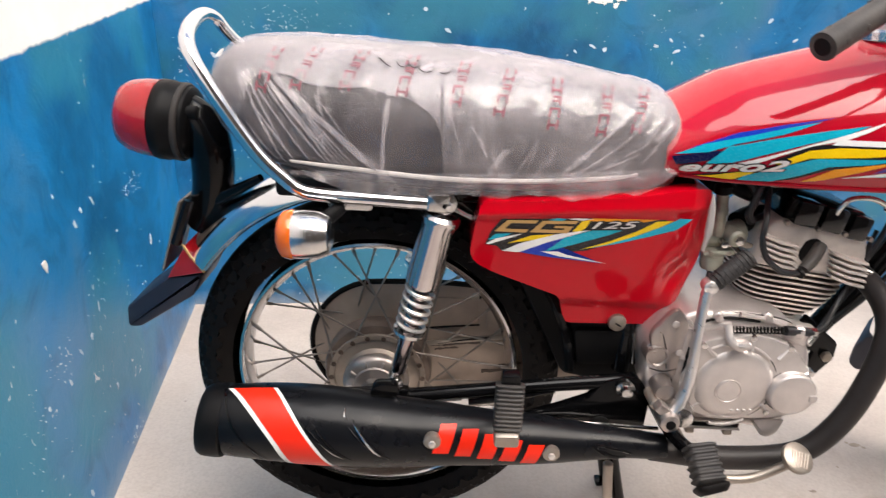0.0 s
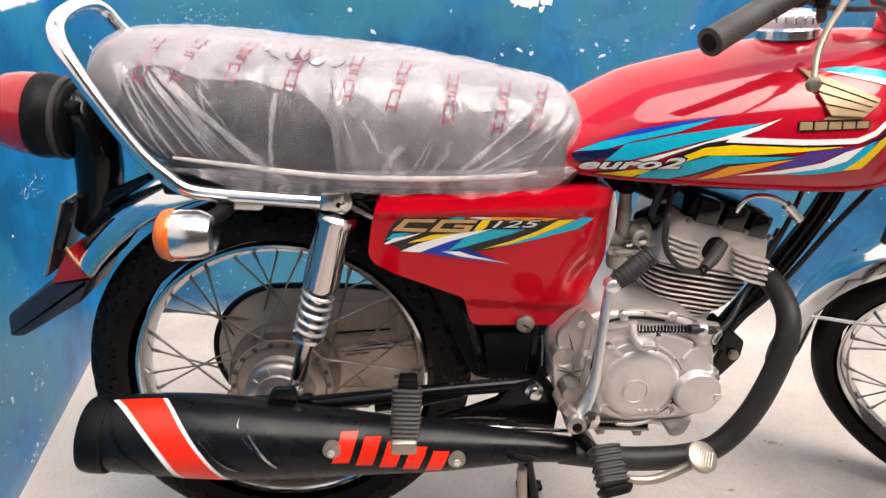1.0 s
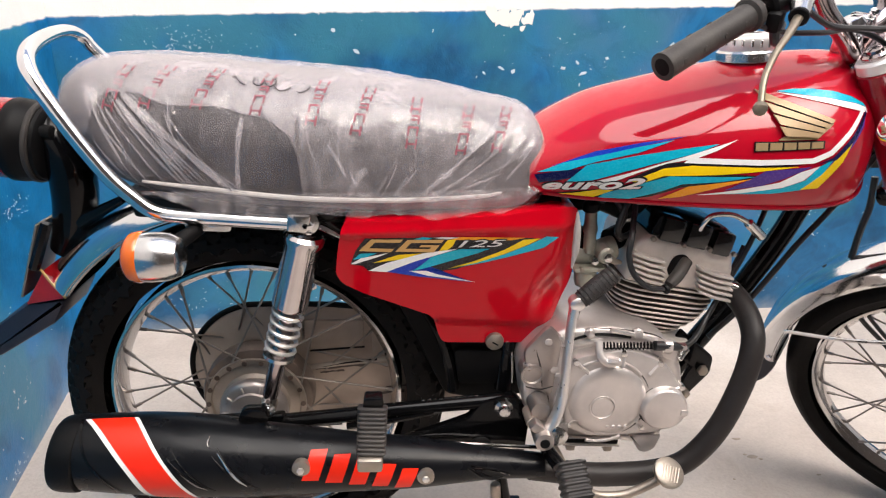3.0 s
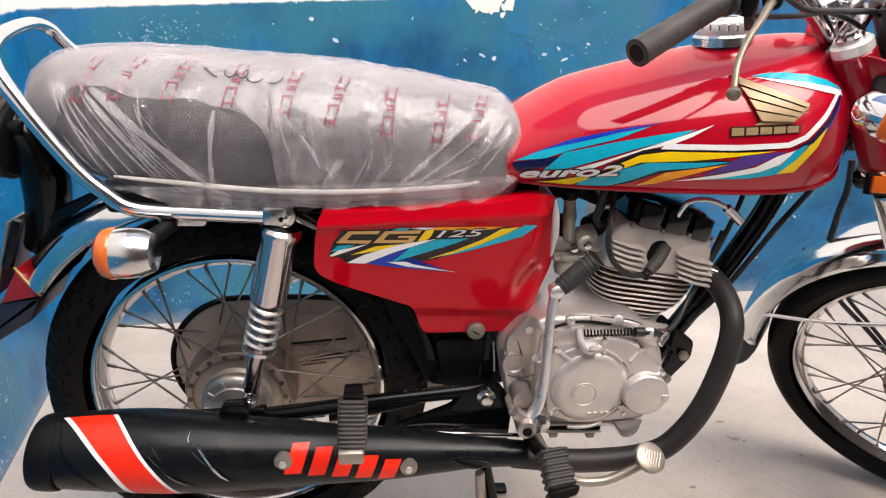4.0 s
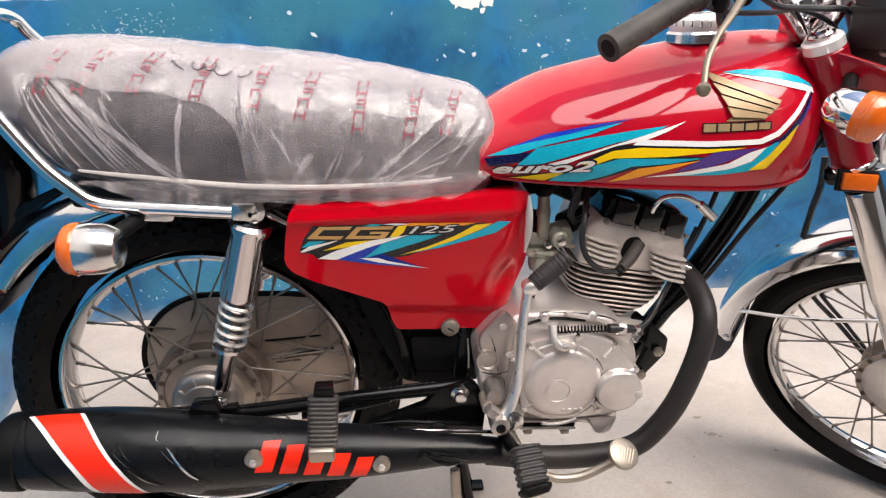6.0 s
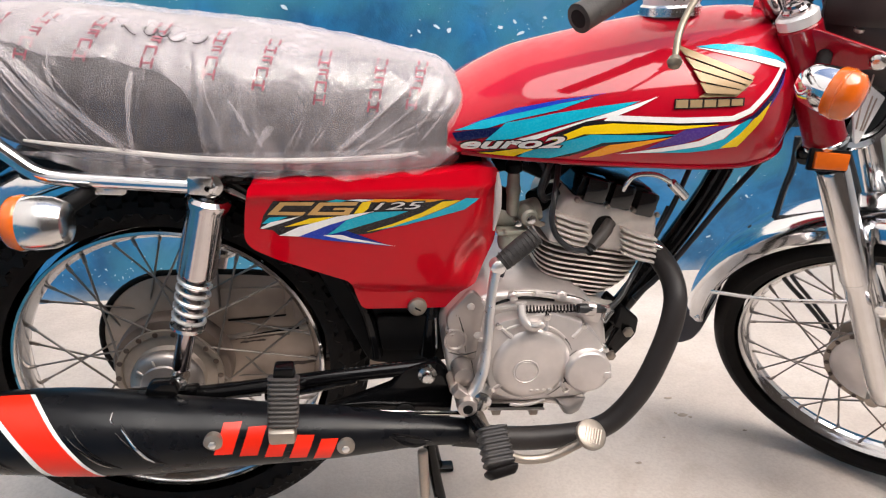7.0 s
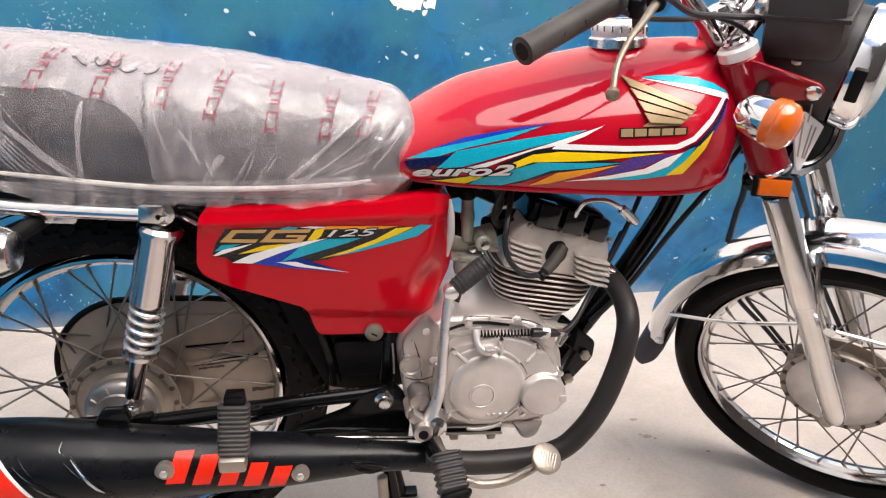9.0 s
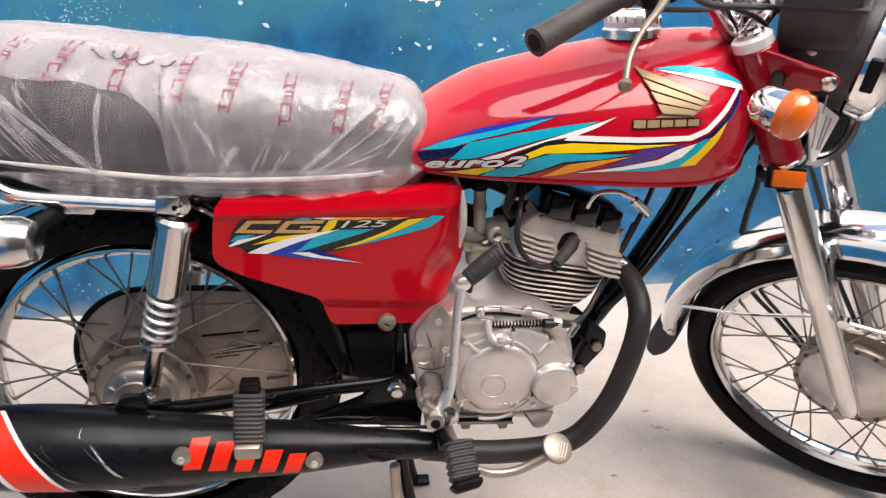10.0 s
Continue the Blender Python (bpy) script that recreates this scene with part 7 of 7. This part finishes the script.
part("side_reflector", box(R_AT + Vector((0.004, -0.012, 0.001)), (0.043, 0.010, 0.023), 0.002, (-6, 0, -16)), ORANGE_LENS, fork, "orange side reflector")
part("reflector_base", box(R_AT + Vector((0.005, -0.004, 0)), (0.050, 0.010, 0.030), 0.002, (-6, 0, -16)), BLACK_MATT, fork)
fpart("steering_nut", lathe([(0.018, 0.0), (0.020, 0.004), (0.017, 0.014), (0.008, 0.018)], axp(0.845), AX, 24), CHROME, fork)
part("steering_head", lathe([(0.028, 0.50), (0.030, 0.505), (0.030, 0.665), (0.028, 0.67)], FOOT, AX, 28), BLACK_GLOSS, bike)

front_guard = fpart("front_mudguard", band(FRONT, 0.306, 0.347, 0.052, 28, 186), CHROME, bike, "chromed steel front mudguard")
fl = [(math.cos(math.radians(a)) * r, math.sin(math.radians(a)) * r) for a, r in ((184, 0.306), (184, 0.342), (191, 0.362), (199, 0.374), (202, 0.360), (199, 0.328), (191, 0.304))]
fpart("front_mudflap", moved(prism(rounded(fl, 0.014, 5), -0.046, 0.046, 0.008), Matrix.Translation(FRONT)), FLAP, front_guard, "navy-black rubber flap")
ga = math.radians(184.5)
gp = FRONT + Vector((0.314 * math.cos(ga), -0.055, 0.314 * math.sin(ga)))
fpart("flap_rivet", lathe([(0.003, -0.005), (0.006, -0.003), (0.006, 0.0)], gp, (0, 1, 0), 12), CHROME, front_guard)
sl = FOOT + EF * LEAD + Vector((0, -LAT - 0.012, 0)) + AX * 0.232
ga = math.radians(168.5)
gp = FRONT + Vector((0.309 * math.cos(ga), -0.056, 0.309 * math.sin(ga)))
for sy in (1, -1):
    def mir(p):
        return Vector((p.x, p.y * sy, p.z))
    fpart("guard_stay", tube([mir(gp), mir(gp.lerp(sl, 0.5) + Vector((0, -0.01, 0))), mir(sl)], 0.0036, 8, 4), CHROME, front_guard)
    gq = FRONT + Vector((0.306 * math.cos(math.radians(44)), -0.054, 0.306 * math.sin(math.radians(44))))
    s2 = sl + AX * -0.01 + LEAD * 0.03
    fpart("guard_stay", tube([mir(s2), mir(s2.lerp(gq, 0.5)), mir(gq)], 0.0034, 8, 4), CHROME_DULL, front_guard)
    s3 = FOOT + EF * LEAD + Vector((0, -LAT + 0.006, 0)) + LEAD * 0.024
    fpart("guard_bracket", tube([mir(s3 + AX * 0.205), mir(s3 + AX * 0.225), mir(s3 + AX * 0.29), mir(s3 + AX * 0.335 + Vector((0, 0.03, 0)))], 0.0075, 8, 4, flat=0.5), CHROME_DULL, front_guard)
    fpart("stay_bolt", lathe([(0.005, -0.008), (0.009, -0.006), (0.009, 0.006)], mir(s2), (0, sy, 0), 10), CHROME, front_guard)
fpart("brake_plate", lathe([(0.010, -0.058), (0.018, -0.056), (0.022, -0.047), (0.040, -0.043), (0.058, -0.036), (0.074, -0.028), (0.081, -0.023), (0.083, -0.015)], FRONT, (0, 1, 0), 44), ALU, bike, "dusty aluminium front hub plate")
fpart("axle_pinch", lathe([(0.006, -0.100), (0.010, -0.098), (0.011, -0.085), (0.011, -0.05)], FRONT, (0, 1, 0), 16), ALU_DIRTY, bike)
fpart("speedo_cable", tube([FRONT + Vector((-0.02, 0.07, 0.05)), FRONT + Vector((-0.10, 0.08, 0.16)), FRONT + Vector((-0.15, 0.06, 0.28)), axp(0.66, 0.03, 0.05)], 0.0045, 8, 6), CABLE, bike)

# headlamp, instrument and horn
HL = Vector((1.014, 0.006, 0.814))
shell = fpart("headlamp", lathe([(0.012, -0.085), (0.040, -0.080), (0.058, -0.064), (0.070, -0.036), (0.076, 0.0), (0.077, 0.036)], HL, (1, 0, -0.03), 44), DIAL_BLACK, bike, "round black headlamp with chromed rim")
fpart("headlamp_rim", lathe([(0.0775, 0.028), (0.0820, 0.032), (0.0830, 0.050), (0.080, 0.062), (0.075, 0.066), (0.071, 0.062)], HL, (1, 0, -0.03), 44, closed=True), CHROME, shell, "chromed rim")
fpart("headlamp_glass", lathe([(0.073, 0.060), (0.062, 0.070), (0.043, 0.077), (0.015, 0.080)], HL, (1, 0, -0.03), 44), CLEAR, shell, "clear fluted glass")
fpart("rim_screw_lug", box(HL + Vector((0.046, -0.079, 0.012)), (0.016, 0.010, 0.045), 0.003), BLACK_MATT, shell)
meter = fpart("instrument_housing", box((0.980, 0.004, 0.881), (0.098, 0.150, 0.092), 0.016, (0, -8, 0)), DIAL_BLACK, bike, "black instrument housing")
fpart("housing_bead", box((0.980, 0.004, 0.893), (0.102, 0.154, 0.006), 0.002, (0, -8, 0)), GRIP, meter)
fpart("housing_stay", box((0.960, -0.03, 0.842), (0.020, 0.03, 0.03), 0.004), BLACK_MATT, meter)
fpart("housing_screw", lathe([(0.004, -0.004), (0.007, -0.002), (0.007, 0.002)], (0.985, -0.06, 0.834), (0, 0, 1), 10), ALU, meter)
HORN, HORN_AX = Vector((1.000, -0.045, 0.699)), (0.10, -1.0, 0.12)
horn = part("horn", lathe([(0.040, -0.030), (0.058, -0.026), (0.066, -0.010), (0.068, 0.004), (0.060, 0.006), (0.040, 0.010), (0.014, 0.012)], HORN, HORN_AX, 44), BLACK_GLOSS, bike, "black horn with a chromed rim")
part("horn_rim", lathe([(0.064, 0.000), (0.073, -0.004), (0.0745, 0.004), (0.070, 0.010), (0.062, 0.008)], HORN, HORN_AX, 48, closed=True), CHROME, horn, "chromed rim")
part("horn_rim", lathe([(0.052, 0.006), (0.056, 0.012), (0.060, 0.007)], HORN, HORN_AX, 48, closed=True), CHROME_DULL, horn)
fin_plate = part("horn_bracket", prism(rounded([(0.940, 0.734), (0.974, 0.714), (0.954, 0.652), (0.948, 0.652), (0.931, 0.706)], 0.003), -0.124, -0.119, 0.001), WHITE_D, horn, "pale pressed fin")
for k in range(4):
    part("fin_line", rod((0.940 + 0.007 * k, -0.1245, 0.722 - 0.003 * k), (0.944 + 0.0035 * k, -0.1245, 0.672 - 0.001 * k), 0.0012, 6), CASE, fin_plate)
# handlebar
BACK = M.inverted()


def hb(p, sy=1):
    """A point of the handlebar from where it lies when turned; sy -1 gives its twin on the other side."""
    q = BACK @ Vector(p)
    return Vector((q.x, q.y * sy, q.z))


bar_half = [(0.866, 0.0, 0.838), (0.848, -0.034, 0.816), (0.828, -0.064, 0.813), (0.802, -0.075, 0.838), (0.772, -0.079, 0.866), (0.752, -0.084, 0.888), (0.726, -0.092, 0.894), (0.695, -0.100, 0.884), (0.645, -0.119, 0.857), (0.531, -0.179, 0.804)]


# front indicators
for sy in (-1, 1):
    c = Vector((0.990, sy * 0.194, 0.818))
    aim = (1, sy * 0.22, 0)
    ind = fpart("front_indicator", lathe([(0.006, -0.040), (0.0155, -0.037), (0.0235, -0.027), (0.0270, -0.010), (0.0275, 0.0)], c, aim, 32), CHROME, bike, "chromed bullet indicator with orange lens")
    fpart("indicator_lens", lathe([(0.0275, 0.0), (0.0298, 0.003), (0.0298, 0.014), (0.0275, 0.025), (0.0195, 0.032), (0.007, 0.035)], c, aim, 32), ORANGE_LENS, ind, "ribbed orange lens")
    fpart("lens_ring", lathe([(0.0288, 0.010), (0.0306, 0.0115), (0.0306, 0.0135), (0.0288, 0.015)], c, aim, 32, closed=True), ORANGE_LENS, ind)
    fpart("indicator_stalk", tube([c + Vector((-0.02, -sy * 0.02, 0)), c + Vector((-0.025, -sy * 0.06, 0)), c + Vector((-0.03, -sy * 0.10, 0))], 0.009, 10, 4), BLACK_MATT, ind)

bar = fpart("handlebar", tube([hb(p) for p in bar_half], 0.0118, 14, 6), CHROME_DARK, bike, "chromed handlebar with rubber grips")
fpart("left_bar", tube([hb(p, -1) for p in bar_half], 0.0118, 14, 6), CHROME_DARK, bar)
for sy in (1, -1):
    a, b = hb((0.656, -0.1135, 0.8622), sy), hb((0.529, -0.180, 0.803), sy)
    d = (b - a).normalized()
    ln = (b - a).length
    grip = fpart("grip", lathe([(0.0185, -0.004), (0.0205, 0.0), (0.0205, 0.007), (0.0162, 0.010), (0.0155, ln * 0.5), (0.0162, ln - 0.006), (0.0168, ln - 0.004), (0.0168, ln), (0.012, ln + 0.001)], a, d, 28), GRIP, bar, "worn dark rubber grip")
    for k in range(4):
        q = a + d * (0.03 + (ln - 0.05) * k / 3)
        for u in range(3):
            ang = 2.1 * u + 0.5
            side = d.orthogonal().normalized()
            out = Matrix.Rotation(ang, 3, d) @ side
            fpart("grip_nub", rod(q + out * 0.0145, q + out * 0.0166, 0.0035, 8), GRIP, grip)
    fpart("bar_end", rod(b - d * 0.004, b + d * 0.0012, 0.0115, 18), BLACK_MATT, grip)
    s = hb((0.684, -0.103, 0.877), sy)
    sw = fpart("switch_housing", lathe([(0.016, -0.024), (0.021, -0.020), (0.022, 0.0), (0.021, 0.014), (0.017, 0.018)], s, d, 18), BLACK_MATT, bar, "black switch housing")
    fpart("switch_knob", box(hb((0.684, -0.119, 0.855), sy), (0.018, 0.022, 0.026), 0.005), BLACK_MATT, sw)
    perch = [hb(p, sy) for p in ((0.725, -0.095, 0.896), (0.712, -0.120, 0.882), (0.690, -0.160, 0.862))]
    fpart("lever_perch", tube(perch, [0.017, 0.015, 0.010], 12, 4), FORK_ALU, bar, "alloy lever perch")
    lev = [hb(p, sy) for p in ((0.692, -0.157, 0.863), (0.664, -0.190, 0.842), (0.638, -0.217, 0.822), (0.617, -0.243, 0.798), (0.607, -0.264, 0.770))]
    lv = fpart("lever", tube(lev, [0.0060, 0.0046, 0.0038, 0.0035, 0.0034], 12, 5, flat=0.8), LEVER, bar, "dull alloy control lever")
    fpart("lever_band", rod(lev[0] + (lev[1] - lev[0]) * 0.05, lev[0] + (lev[1] - lev[0]) * 0.18, 0.0115, 14), BLACK_MATT, lv)
    fpart("lever_ball", lathe([(0.0025, -0.0075), (0.006, -0.005), (0.0078, 0.0), (0.006, 0.005), (0.0025, 0.0075)], lev[-1], lev[-1] - lev[-2], 16), LEVER, lv)
for sy in (-1, 1):
    cl = fpart("bar_clamp", box(axp(0.838, 0.0, sy * 0.034), (0.036, 0.024, 0.034), 0.008), FORK_ALU, bar, "alloy handlebar clamp")
    fpart("clamp_bolt", rod(axp(0.838, 0.012, sy * 0.034, 0.018), axp(0.838, 0.012, sy * 0.034, 0.026), 0.006, 6), CHROME, cl)


def cable(name, pts, r=0.004):
    return part(name, tube(pts, r, 8, 6), CABLE, bike)


def P_(*a):
    return M @ axp(*a)


cable("brake_cable", [Vector((0.715, -0.13, 0.868)), Vector((0.76, -0.115, 0.850)), Vector((0.82, -0.10, 0.848)), Vector((0.88, -0.09, 0.842)), P_(0.80, 0.07, -0.02), P_(0.70, 0.055, 0.0)])
cable("clutch_cable", [P_(0.72, 0.04, 0.03), Vector((0.926, -0.02, 0.663)), Vector((0.888, -0.02, 0.598)), Vector((0.840, -0.02, 0.529)), Vector((0.779, -0.02, 0.432)), Vector((0.72, -0.03, 0.375))], 0.0045)
cable("wiring_loom", [P_(0.70, 0.03, 0.02), Vector((0.885, 0.03, 0.62)), Vector((0.83, 0.02, 0.53)), Vector((0.77, 0.015, 0.43)), Vector((0.71, 0.01, 0.35))], 0.008)
cable("speedometer_cable", [Vector((0.990, 0.05, 0.62)), Vector((0.994, 0.05, 0.571)), Vector((0.989, 0.05, 0.533)), Vector((0.985, 0.05, 0.480))], 0.0055)
cable("throttle_cable", [Vector((0.660, -0.12, 0.850)), Vector((0.70, -0.115, 0.842)), Vector((0.76, -0.10, 0.842)), Vector((0.82, -0.075, 0.845)), P_(0.83, 0.05, -0.02), P_(0.76, 0.02, -0.03)], 0.0035)
cable("frame_cable", [Vector((0.86, 0.02, 0.63)), Vector((0.80, -0.02, 0.60)), Vector((0.74, -0.04, 0.60))], 0.005)
cable("switch_wire", [Vector((0.684, -0.119, 0.848)), Vector((0.690, -0.115, 0.832)), Vector((0.700, -0.10, 0.832)), Vector((0.72, -0.07, 0.85))], 0.006)
cable("front_brake_cable", [Vector((0.97, 0.09, 0.45)), Vector((1.035, 0.06, 0.365)), Vector((1.099, 0.06, 0.307)), Vector((1.173, 0.06, 0.236))], 0.0042)
cable("meter_cable", [Vector((0.985, 0.09, 0.455)), Vector((1.050, 0.06, 0.368)), Vector((1.114, 0.06, 0.306)), Vector((1.180, 0.06, 0.240))], 0.0036)
